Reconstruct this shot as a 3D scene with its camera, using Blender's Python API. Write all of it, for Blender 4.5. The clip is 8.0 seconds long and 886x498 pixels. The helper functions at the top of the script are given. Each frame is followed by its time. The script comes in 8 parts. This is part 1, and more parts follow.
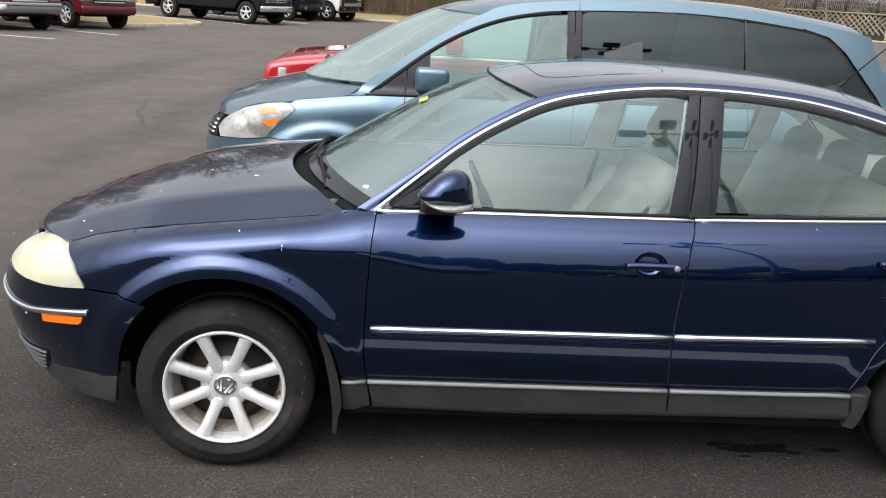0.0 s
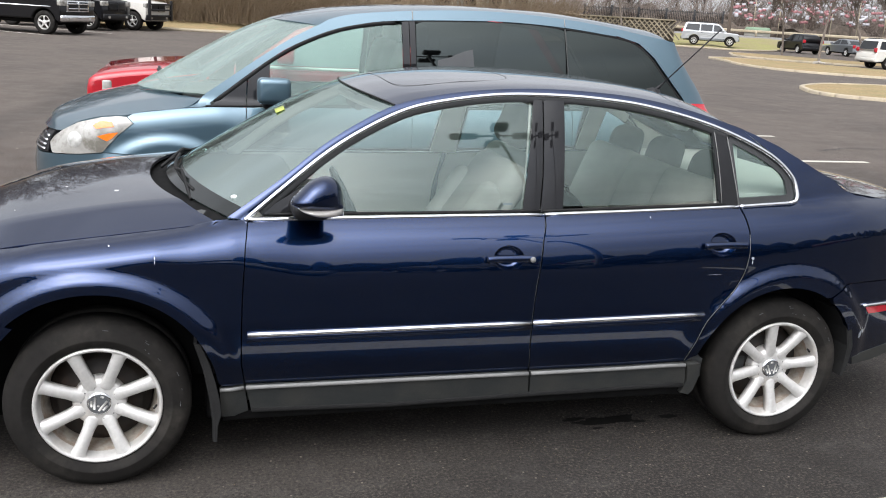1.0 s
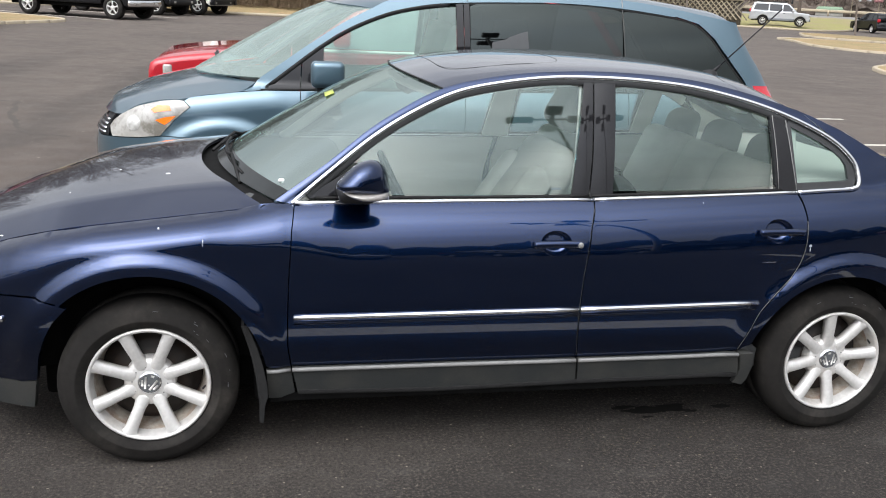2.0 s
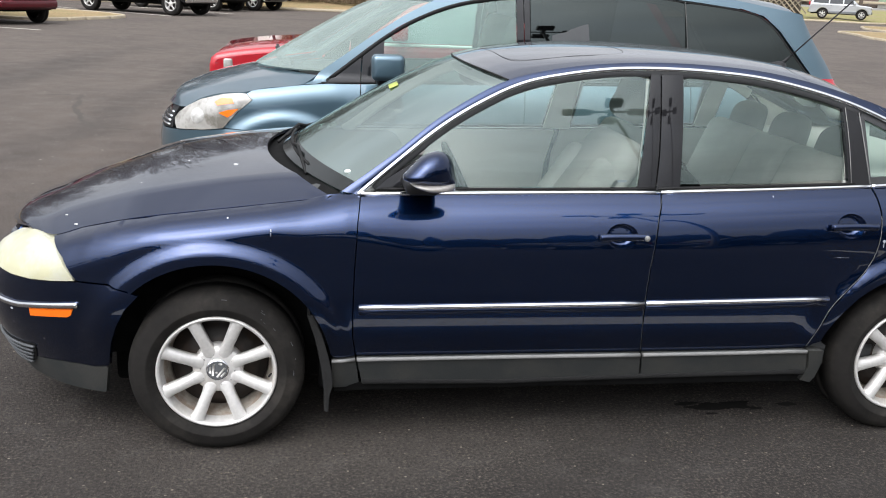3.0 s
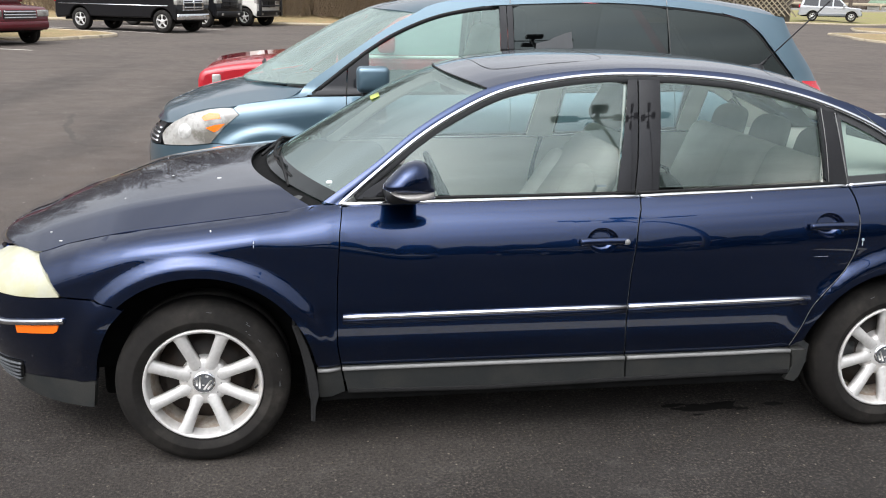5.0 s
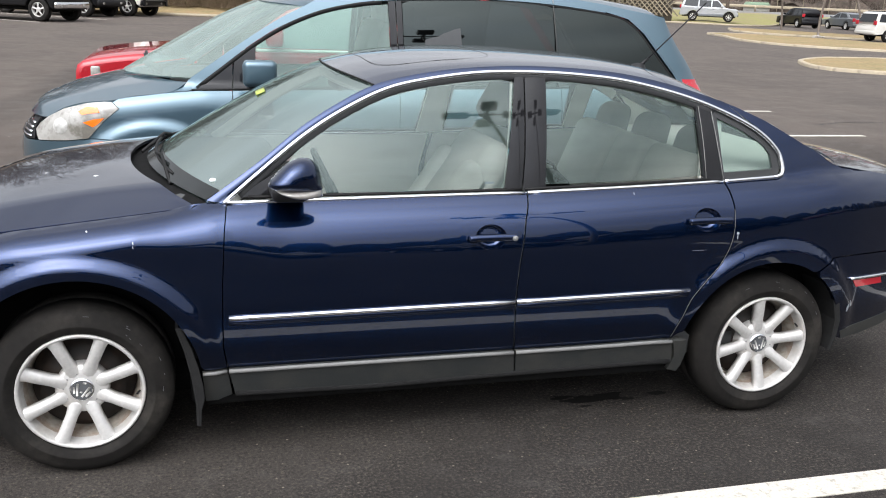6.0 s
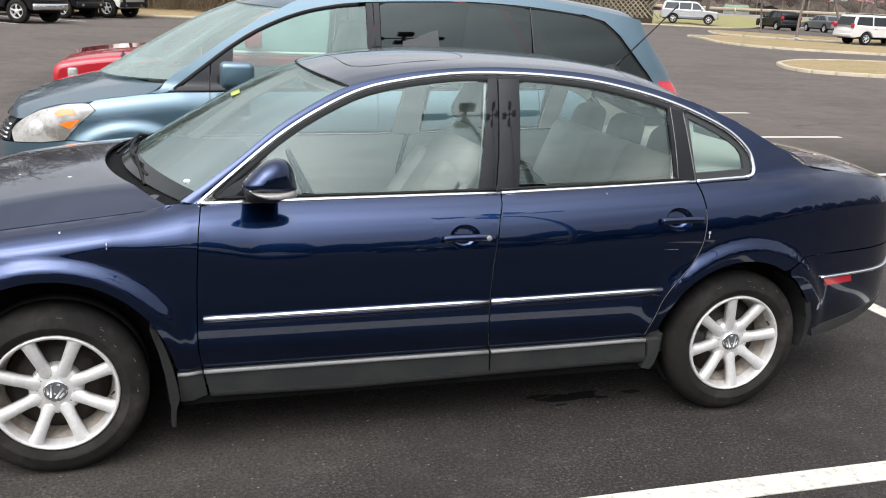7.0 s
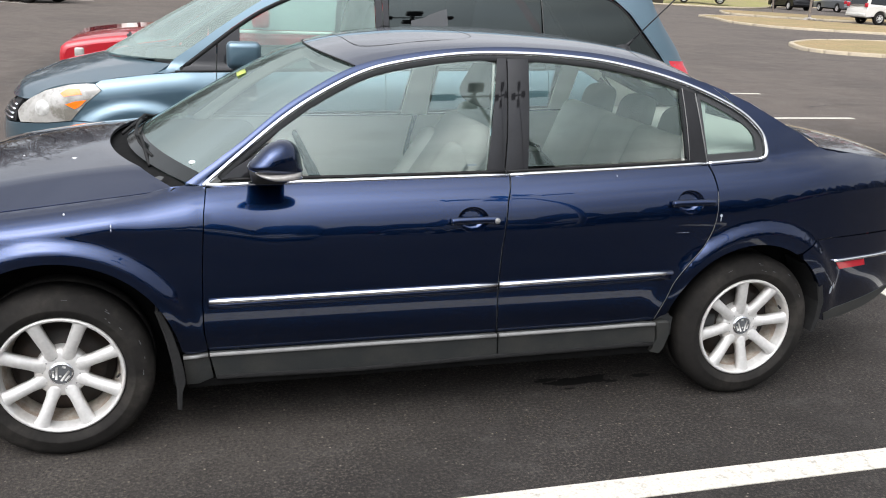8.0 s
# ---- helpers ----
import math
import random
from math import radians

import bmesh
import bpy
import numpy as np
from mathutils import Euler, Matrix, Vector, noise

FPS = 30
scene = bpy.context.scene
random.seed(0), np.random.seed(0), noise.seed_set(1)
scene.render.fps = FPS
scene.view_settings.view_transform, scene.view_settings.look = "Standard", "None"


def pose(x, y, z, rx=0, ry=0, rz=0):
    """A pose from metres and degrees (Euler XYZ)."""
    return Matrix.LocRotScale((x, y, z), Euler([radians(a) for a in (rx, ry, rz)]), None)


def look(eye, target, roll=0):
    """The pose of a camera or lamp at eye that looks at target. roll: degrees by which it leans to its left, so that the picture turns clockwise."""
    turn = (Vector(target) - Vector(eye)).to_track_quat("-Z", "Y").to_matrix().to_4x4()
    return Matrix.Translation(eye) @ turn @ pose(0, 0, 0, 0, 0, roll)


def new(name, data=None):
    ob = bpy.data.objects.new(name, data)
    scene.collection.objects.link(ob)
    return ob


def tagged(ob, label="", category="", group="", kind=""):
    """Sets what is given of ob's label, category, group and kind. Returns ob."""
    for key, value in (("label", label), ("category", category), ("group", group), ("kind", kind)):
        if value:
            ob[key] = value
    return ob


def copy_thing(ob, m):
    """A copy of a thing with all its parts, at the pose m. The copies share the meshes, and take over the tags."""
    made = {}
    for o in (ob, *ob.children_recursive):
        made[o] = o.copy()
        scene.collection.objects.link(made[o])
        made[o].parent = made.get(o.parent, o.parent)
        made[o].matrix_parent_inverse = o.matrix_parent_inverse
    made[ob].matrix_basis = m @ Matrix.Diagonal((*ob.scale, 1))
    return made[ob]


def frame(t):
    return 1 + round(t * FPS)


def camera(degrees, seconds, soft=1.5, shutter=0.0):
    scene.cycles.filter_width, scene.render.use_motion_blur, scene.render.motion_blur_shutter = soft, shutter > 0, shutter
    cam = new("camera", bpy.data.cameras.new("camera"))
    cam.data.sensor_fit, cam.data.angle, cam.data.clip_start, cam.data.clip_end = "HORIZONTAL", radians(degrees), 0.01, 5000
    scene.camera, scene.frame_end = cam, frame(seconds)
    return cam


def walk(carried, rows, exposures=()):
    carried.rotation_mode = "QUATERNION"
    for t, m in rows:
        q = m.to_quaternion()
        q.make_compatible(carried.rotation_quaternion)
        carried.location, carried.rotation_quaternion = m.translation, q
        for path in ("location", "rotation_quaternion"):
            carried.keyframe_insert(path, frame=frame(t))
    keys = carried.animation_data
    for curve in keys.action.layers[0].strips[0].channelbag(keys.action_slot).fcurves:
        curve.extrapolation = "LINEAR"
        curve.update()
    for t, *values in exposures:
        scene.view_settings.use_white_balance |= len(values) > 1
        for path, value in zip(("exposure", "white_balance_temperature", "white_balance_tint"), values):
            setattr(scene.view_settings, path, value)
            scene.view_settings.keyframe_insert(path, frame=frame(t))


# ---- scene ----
cam = camera(52.0, 8.0, soft=1.05)
PATH = [
    (0, (0.506, -2.929, 1.686), (0.654, -1.01, 1.142), 3.7),
    (0.2, (0.514, -2.98, 1.675), (0.754, -1.062, 1.161), 3.1),
    (0.5, (0.421, -3.004, 1.688), (0.855, -1.119, 1.178), 3.3),
    (1, (0.324, -3.06, 1.697), (0.852, -1.198, 1.191), 3.5),
    (1.2, (0.331, -3.032, 1.69), (0.825, -1.162, 1.18), 3.2),
    (2.3, (0.385, -3.053, 1.7), (0.778, -1.172, 1.146), 3.1),
    (2.5, (0.351, -3.044, 1.684), (0.741, -1.162, 1.131), 3.2),
    (3, (0.324, -3.043, 1.683), (0.616, -1.147, 1.12), 2.6),
    (3.5, (0.312, -3.06, 1.691), (0.522, -1.151, 1.133), 2.1),
    (4, (0.332, -3.074, 1.688), (0.56, -1.163, 1.142), 1.7),
    (4.2, (0.37, -3.086, 1.693), (0.602, -1.176, 1.148), 1.7),
    (5.3, (0.376, -3.072, 1.681), (0.733, -1.179, 1.142), 1.5),
    (5.5, (0.366, -3.064, 1.692), (0.775, -1.183, 1.149), 1.9),
    (6, (0.4, -3.064, 1.69), (0.923, -1.212, 1.145), 2.5),
    (6.5, (0.417, -3.089, 1.698), (0.98, -1.249, 1.154), 2.4),
    (7, (0.425, -3.094, 1.69), (0.984, -1.251, 1.151), 2.6),
    (7.5, (0.438, -3.076, 1.687), (0.997, -1.239, 1.127), 2.7),
    (8, (0.439, -3.059, 1.686), (0.978, -1.223, 1.106), 2.6),
]
walk(cam, [(t, look(eye, target, roll)) for t, eye, target, roll in PATH])

# ---- light: hazy bright day, soft sun behind thin cloud ----
EXPOSURE = 0.53
scene.view_settings.exposure = EXPOSURE
world = bpy.data.worlds.new("sky")
scene.world = world
world.use_nodes = True
wn, wl = world.node_tree.nodes, world.node_tree.links
wn.clear()
SUN_UP, SUN_ROUND = radians(52), radians(-35)
sky = wn.new("ShaderNodeTexSky")
sky.sky_type = "NISHITA"
sky.sun_disc = False
sky.sun_elevation, sky.sun_rotation = SUN_UP, math.pi - SUN_ROUND
sky.dust_density, sky.air_density = 2.0, 1.0
coords = wn.new("ShaderNodeTexCoord")
stretch = wn.new("ShaderNodeMapping")
stretch.inputs["Scale"].default_value = (1.0, 1.0, 2.6)
clouds = wn.new("ShaderNodeTexNoise")
clouds.inputs["Scale"].default_value = 2.3
clouds.inputs["Detail"].default_value = 7
clouds.inputs["Roughness"].default_value = 0.58
cover = wn.new("ShaderNodeValToRGB")
cover.color_ramp.elements[0].position, cover.color_ramp.elements[1].position = 0.36, 0.62
cover.color_ramp.elements[0].color = (0.80, 0.80, 0.80, 1)
mixed = wn.new("ShaderNodeMix")
mixed.data_type = "RGBA"
mixed.inputs["B"].default_value = (4.86, 4.95, 5.20, 1)
backdrop = wn.new("ShaderNodeBackground")
backdrop.inputs["Strength"].default_value = 0.10
out = wn.new("ShaderNodeOutputWorld")
wl.new(coords.outputs["Generated"], stretch.inputs["Vector"])
wl.new(stretch.outputs["Vector"], clouds.inputs["Vector"])
wl.new(clouds.outputs["Fac"], cover.inputs["Fac"])
wl.new(cover.outputs["Color"], mixed.inputs["Factor"])
wl.new(sky.outputs["Color"], mixed.inputs["A"])
# the haze is brightest round the veiled sun
toward = wn.new("ShaderNodeVectorMath")
toward.operation = "DOT_PRODUCT"
toward.inputs[1].default_value = (math.sin(SUN_ROUND) * math.cos(SUN_UP), -math.cos(SUN_ROUND) * math.cos(SUN_UP), math.sin(SUN_UP))
wl.new(coords.outputs["Generated"], toward.inputs[0])
near_sun = wn.new("ShaderNodeMapRange")
near_sun.inputs["From Min"].default_value, near_sun.inputs["From Max"].default_value = 0.0, 1.0
near_sun.inputs["To Min"].default_value, near_sun.inputs["To Max"].default_value = 0.0, 1.0
wl.new(toward.outputs["Value"], near_sun.inputs["Value"])
glow = wn.new("ShaderNodeMath")
glow.operation, glow.inputs[1].default_value = "POWER", 5.0
wl.new(near_sun.outputs["Result"], glow.inputs[0])
gain = wn.new("ShaderNodeMath")
gain.operation, gain.inputs[1].default_value, gain.inputs[2].default_value = "MULTIPLY_ADD", 6.6, 1.0
wl.new(glow.outputs["Value"], gain.inputs[0])
# streaks of thinner and thicker cloud
streaks = wn.new("ShaderNodeMapping")
streaks.inputs["Scale"].default_value = (1.0, 1.0, 4.2)
bands = wn.new("ShaderNodeTexNoise")
bands.inputs["Scale"].default_value, bands.inputs["Detail"].default_value, bands.inputs["Roughness"].default_value = 2.2, 6, 0.5
bands.inputs["Distortion"].default_value = 0.5
depth = wn.new("ShaderNodeMapRange")
depth.inputs["From Min"].default_value, depth.inputs["From Max"].default_value = 0.32, 0.68
depth.inputs["To Min"].default_value, depth.inputs["To Max"].default_value = 0.84, 1.16
layered = wn.new("ShaderNodeMath")
layered.operation = "MULTIPLY"
wl.new(coords.outputs["Generated"], streaks.inputs["Vector"])
wl.new(streaks.outputs["Vector"], bands.inputs["Vector"])
wl.new(bands.outputs["Fac"], depth.inputs["Value"])
# an overcast sky is brighter overhead than at the horizon
height = wn.new("ShaderNodeSeparateXYZ")
overhead = wn.new("ShaderNodeMath")
overhead.operation, overhead.inputs[1].default_value, overhead.inputs[2].default_value = "MULTIPLY_ADD", 0.55, 0.98
shade = wn.new("ShaderNodeMath")
shade.operation = "MULTIPLY"
wl.new(coords.outputs["Generated"], height.inputs["Vector"])
wl.new(height.outputs["Z"], overhead.inputs[0])
wl.new(overhead.outputs["Value"], shade.inputs[0])
wl.new(depth.outputs["Result"], shade.inputs[1])
wl.new(shade.outputs["Value"], layered.inputs[0])
wl.new(gain.outputs["Value"], layered.inputs[1])
hazy = wn.new("ShaderNodeVectorMath")
hazy.operation = "SCALE"
wl.new(mixed.outputs["Result"], hazy.inputs[0])
wl.new(layered.outputs["Value"], hazy.inputs["Scale"])
wl.new(hazy.outputs["Vector"], backdrop.inputs["Color"])
wl.new(backdrop.outputs["Background"], out.inputs["Surface"])
sun_lamp = bpy.data.lights.new("sun", "SUN")
sun_lamp.energy, sun_lamp.angle, sun_lamp.color = 0.45, radians(44), (1.0, 0.97, 0.92)
sun = new("sun", sun_lamp)
sun_way = Vector((math.sin(SUN_ROUND) * math.cos(SUN_UP), -math.cos(SUN_ROUND) * math.cos(SUN_UP), math.sin(SUN_UP)))
sun.matrix_basis = look(sun_way * 60, (0, 0, 0))

# ---- materials ----
def material(name, color, rough=0.5, metal=0.0, coat=0.0, spread=0.0, grain=60.0, bump=0.0, second=None, big=3.0, amount=0.5,
             ramp=(0.42, 0.62), spec=0.5, by_object=0.0, rough_spread=0.0):
    """Principled surface: colour varied by a fine and a coarse noise, an optional second colour in patches, fine relief."""
    m = bpy.data.materials.new(name)
    m.use_nodes = True
    n, l = m.node_tree.nodes, m.node_tree.links
    b = n["Principled BSDF"]
    b.inputs["Roughness"].default_value = rough
    b.inputs["Metallic"].default_value = metal
    b.inputs["Specular IOR Level"].default_value = spec
    b.inputs["Coat Weight"].default_value = coat
    b.inputs["Coat Roughness"].default_value = 0.03
    b.inputs["Coat IOR"].default_value = 1.53
    b.inputs["Base Color"].default_value = (*color, 1)
    place = n.new("ShaderNodeTexCoord")
    fine = n.new("ShaderNodeTexNoise")
    fine.inputs["Scale"].default_value, fine.inputs["Detail"].default_value = grain, 4
    l.new(place.outputs["Object"], fine.inputs["Vector"])
    last = None
    if second:
        patch = n.new("ShaderNodeTexNoise")
        patch.inputs["Scale"].default_value, patch.inputs["Detail"].default_value = big, 6
        patch.inputs["Roughness"].default_value = 0.65
        l.new(place.outputs["Object"], patch.inputs["Vector"])
        edge = n.new("ShaderNodeMapRange")
        edge.inputs["From Min"].default_value, edge.inputs["From Max"].default_value = ramp
        edge.inputs["To Max"].default_value = amount
        l.new(patch.outputs["Fac"], edge.inputs["Value"])
        mix = n.new("ShaderNodeMix")
        mix.data_type = "RGBA"
        mix.inputs["A"].default_value, mix.inputs["B"].default_value = (*color, 1), (*second, 1)
        l.new(edge.outputs["Result"], mix.inputs["Factor"])
        last = mix.outputs["Result"]
    if spread:
        value = n.new("ShaderNodeMapRange")
        value.inputs["To Min"].default_value, value.inputs["To Max"].default_value = 1 - spread, 1 + spread
        value.inputs["From Min"].default_value, value.inputs["From Max"].default_value = 0.25, 0.75
        l.new(fine.outputs["Fac"], value.inputs["Value"])
        tone = n.new("ShaderNodeHueSaturation")
        tone.inputs["Color"].default_value = (*color, 1)
        if last:
            l.new(last, tone.inputs["Color"])
        l.new(value.outputs["Result"], tone.inputs["Value"])
        last = tone.outputs["Color"]
    if by_object:
        info = n.new("ShaderNodeObjectInfo")
        value = n.new("ShaderNodeMapRange")
        value.inputs["To Min"].default_value, value.inputs["To Max"].default_value = 1 - by_object, 1 + by_object
        l.new(info.outputs["Random"], value.inputs["Value"])
        tone = n.new("ShaderNodeHueSaturation")
        tone.inputs["Color"].default_value = (*color, 1)
        if last:
            l.new(last, tone.inputs["Color"])
        l.new(value.outputs["Result"], tone.inputs["Value"])
        last = tone.outputs["Color"]
    if last:
        l.new(last, b.inputs["Base Color"])
    if rough_spread:
        value = n.new("ShaderNodeMapRange")
        value.inputs["To Min"].default_value, value.inputs["To Max"].default_value = max(0.02, rough - rough_spread), rough + rough_spread
        l.new(fine.outputs["Fac"], value.inputs["Value"])
        l.new(value.outputs["Result"], b.inputs["Roughness"])
    if bump:
        relief = n.new("ShaderNodeBump")
        relief.inputs["Strength"].default_value, relief.inputs["Distance"].default_value = bump, 0.01
        l.new(fine.outputs["Fac"], relief.inputs["Height"])
        l.new(relief.outputs["Normal"], b.inputs["Normal"])
    return m


def car_paint(name, color, flake=0.5, rough=0.35):
    """Metallic lacquer: flakes under a clear coat, with a faint film of dust and spots."""
    m = material(name, color, rough=rough, metal=flake, coat=1.0, spread=0.04, grain=900.0, spec=0.08)
    n, l = m.node_tree.nodes, m.node_tree.links
    b = n["Principled BSDF"]
    place = n.new("ShaderNodeTexCoord")
    dust = n.new("ShaderNodeTexNoise")
    dust.inputs["Scale"].default_value, dust.inputs["Detail"].default_value = 5.0, 8
    l.new(place.outputs["Object"], dust.inputs["Vector"])
    film = n.new("ShaderNodeMapRange")
    film.inputs["From Min"].default_value, film.inputs["From Max"].default_value = 0.35, 0.75
    film.inputs["To Min"].default_value, film.inputs["To Max"].default_value = 0.006, 0.035
    l.new(dust.outputs["Fac"], film.inputs["Value"])
    l.new(film.outputs["Result"], b.inputs["Coat Roughness"])
    return m


def car_glass(name, tint, gloss=1.52, dust_film=(0.30, 0.36), dust=(0.075, 0.112, 0.102), veil_stretch=(1.0, 1.0, 1.0)):
    """Clear sheet: light goes straight on, tinted; the gloss grows with the angle."""
    m = bpy.data.materials.new(name)
    m.use_nodes = True
    n, l = m.node_tree.nodes, m.node_tree.links
    n.clear()
    clear = n.new("ShaderNodeBsdfTransparent")
    clear.inputs["Color"].default_value = (*tint, 1)
    shine = n.new("ShaderNodeBsdfGlossy")
    shine.inputs["Roughness"].default_value = 0.015
    shine.inputs["Color"].default_value = (0.87, 1.0, 0.96, 1)
    angle = n.new("ShaderNodeFresnel")
    angle.inputs["IOR"].default_value = gloss
    mix = n.new("ShaderNodeMixShader")
    end = n.new("ShaderNodeOutputMaterial")
    l.new(angle.outputs["Fac"], mix.inputs["Fac"])
    l.new(clear.outputs["BSDF"], mix.inputs[1])
    l.new(shine.outputs["BSDF"], mix.inputs[2])
    # veil: a dust film that also paints in streaks of mirrored sky
    film = n.new("ShaderNodeBsdfDiffuse")
    film.inputs["Color"].default_value = (*dust, 1)
    cloudy = n.new("ShaderNodeTexNoise")
    cloudy.inputs["Scale"].default_value, cloudy.inputs["Detail"].default_value = 3.0, 6
    veil = n.new("ShaderNodeMapRange")
    veil.inputs["From Min"].default_value, veil.inputs["From Max"].default_value = 0.3, 0.8
    veil.inputs["To Min"].default_value, veil.inputs["To Max"].default_value = dust_film
    spot_at = n.new("ShaderNodeTexCoord")
    veil_map = n.new("ShaderNodeMapping")
    veil_map.inputs["Scale"].default_value = veil_stretch
    l.new(spot_at.outputs["Object"], veil_map.inputs["Vector"])
    l.new(veil_map.outputs["Vector"], cloudy.inputs["Vector"])
    l.new(cloudy.outputs["Fac"], veil.inputs["Value"])
    dusty = n.new("ShaderNodeMixShader")
    l.new(veil.outputs["Result"], dusty.inputs["Fac"])
    l.new(mix.outputs["Shader"], dusty.inputs[1])
    l.new(film.outputs["BSDF"], dusty.inputs[2])
    l.new(dusty.outputs["Shader"], end.inputs["Surface"])
    return m


BLUE = car_paint("dark_blue_metallic_paint", (0.0033, 0.0168, 0.063), flake=0.94, rough=0.24)
VAN_BLUE = car_paint("steel_blue_metallic_paint", (0.088, 0.143, 0.178), flake=0.74, rough=0.40)
RED = car_paint("red_paint", (0.36, 0.010, 0.018), flake=0.1)
MAROON = car_paint("dark_red_paint", (0.095, 0.006, 0.012), flake=0.2)
BLACK_PAINT = car_paint("black_paint", (0.006, 0.006, 0.007), flake=0.0)
BLACK_PAINT.node_tree.nodes["Principled BSDF"].inputs["Coat Weight"].default_value = 0.45  # weaker coat, so dark sides mirror less sky
WHITE_PAINT = car_paint("white_paint", (0.60, 0.58, 0.53), flake=0.0)
SILVER_PAINT = car_paint("silver_paint", (0.40, 0.41, 0.42), flake=0.4)
GREY_PAINT = car_paint("grey_paint", (0.16, 0.17, 0.18), flake=0.4)
GLASS = car_glass("green_tinted_glass", (0.93, 1.0, 0.97), 1.92, (0.08, 0.36), (0.075, 0.105, 0.094), (0.4, 0.4, 3.4))
REAR_GLASS = car_glass("rear_window_glass", (0.80, 0.90, 0.86), 2.4, (0.05, 0.10), (0.15, 0.195, 0.18))
QUARTER_GLASS = car_glass("pale_quarter_glass", (0.86, 1.0, 0.95), 2.2, (0.16, 0.24), (0.14, 0.20, 0.175))
FAR_CLEAR = car_glass("far_side_glass", (0.78, 0.90, 0.85), 1.05, (0.0, 0.0))
SCREEN = car_glass("windscreen_glass", (0.44, 0.52, 0.49), 6.0, (0.08, 0.16), (0.15, 0.195, 0.18))
DARK_GLASS = car_glass("privacy_glass", (0.028, 0.030, 0.033), 1.62, (0.06, 0.12), (0.012, 0.013, 0.014))
FAR_GLASS = material("dark_window", (0.012, 0.014, 0.016), rough=0.06, spec=0.6)
CHROME = material("chrome", (0.82, 0.83, 0.85), rough=0.13, metal=1.0, rough_spread=0.05, grain=30)
ALLOY = material("silver_alloy", (0.56, 0.55, 0.53), rough=0.5, metal=0.40, spread=0.10, grain=60, second=(0.44, 0.37, 0.29), big=9, amount=0.45, ramp=(0.5, 0.75))
BARREL = material("brake_dusted_barrel", (0.46, 0.42, 0.36), rough=0.6, metal=0.3, spread=0.2, grain=40, second=(0.20, 0.10, 0.05), big=12, amount=0.8, ramp=(0.45, 0.7))
RUBBER = material("tyre_rubber", (0.0100, 0.0090, 0.0080), rough=0.8, spread=0.25, grain=45, bump=0.15, second=(0.045, 0.040, 0.034), big=6, amount=0.55, ramp=(0.48, 0.72), spec=0.22)
TRIM_EDGE = material("pale_grey_plastic_edge", (0.17, 0.17, 0.165), rough=0.5, spread=0.1, grain=120)
TRIM = material("grey_plastic_cladding", (0.031, 0.034, 0.034), rough=0.6, spread=0.14, grain=220, bump=0.05, second=(0.060, 0.058, 0.052), big=5, amount=0.5, spec=0.3)
BLACK_TRIM = material("black_plastic", (0.009, 0.009, 0.010), rough=0.5, spread=0.1, grain=150, spec=0.3)
SATIN_BLACK = material("glossy_black_pillar", (0.011, 0.011, 0.012), rough=0.025, spread=0.1, grain=90, spec=0.30)
MUD = material("dusty_black_rubber", (0.014, 0.014, 0.014), rough=0.8, spread=0.2, grain=60, spec=0.2)
FRAME_BLACK = material("matt_black_window_frame", (0.026, 0.027, 0.028), rough=0.55, spread=0.1, grain=80, spec=0.4)
SLAT = material("grey_vent_slat", (0.075, 0.08, 0.085), rough=0.5, spread=0.1, grain=90)
HEADREST = material("dark_grey_headrest", (0.115, 0.12, 0.115), rough=0.8, spread=0.08, grain=120, bump=0.1)
SEAL = material("black_rubber_seal", (0.006, 0.006, 0.006), rough=0.6, spec=0.25)
UNDER = material("underbody_grime", (0.008, 0.008, 0.008), rough=0.9, spread=0.3, grain=20, spec=0.08)
BRAKE = material("rusty_brake_steel", (0.022, 0.019, 0.017), rough=0.7, metal=0.2, spread=0.3, grain=30, second=(0.05, 0.026, 0.014), big=10)
LAMP_HAZED = material("hazed_yellow_lens", (0.43, 0.415, 0.275), rough=0.25, coat=0.7, spread=0.05, grain=14, second=(0.44, 0.445, 0.375), big=5, amount=0.9, ramp=(0.42, 0.60))
AMBER = material("amber_lens", (0.92, 0.17, 0.008), rough=0.18, coat=0.6, spread=0.06, grain=200)
RED_LENS = material("red_lens", (0.42, 0.010, 0.022), rough=0.15, coat=0.6, spread=0.06, grain=200)
MIRROR_LAMP = material("smoky_mirror_lamp", (0.30, 0.285, 0.265), rough=0.15, coat=1.0, spread=0.15, grain=60)
LAMP_CLEAR = material("clear_lamp_lens", (0.32, 0.31, 0.285), rough=0.12, coat=1.0, spread=0.2, grain=18, second=(0.13, 0.12, 0.10), big=9, amount=0.9, ramp=(0.46, 0.60))
LAMP_BOWL = material("pale_lamp_patch", (0.42, 0.415, 0.39), rough=0.2, coat=1.0, spread=0.35, grain=30)
SEAT = material("grey_beige_upholstery", (0.49, 0.485, 0.45), rough=0.8, spread=0.08, grain=120, bump=0.1, second=(0.38, 0.37, 0.345), big=4, amount=0.6)
CABIN = material("light_grey_cabin_trim", (0.76, 0.76, 0.71), rough=0.75, spread=0.05, grain=150)
CABIN_DARK = material("dark_grey_dashboard", (0.05, 0.052, 0.052), rough=0.7, spread=0.1, grain=150)
STICKER = material("yellow_sticker", (0.36, 0.42, 0.09), rough=0.6)
WHITE_MARK = material("white_mark", (0.75, 0.76, 0.74), rough=0.6)
CHIP = material("pale_paint_chip", (0.48, 0.50, 0.54), rough=0.6)
SCRATCH = material("pale_scratch", (0.30, 0.32, 0.36), rough=0.6)

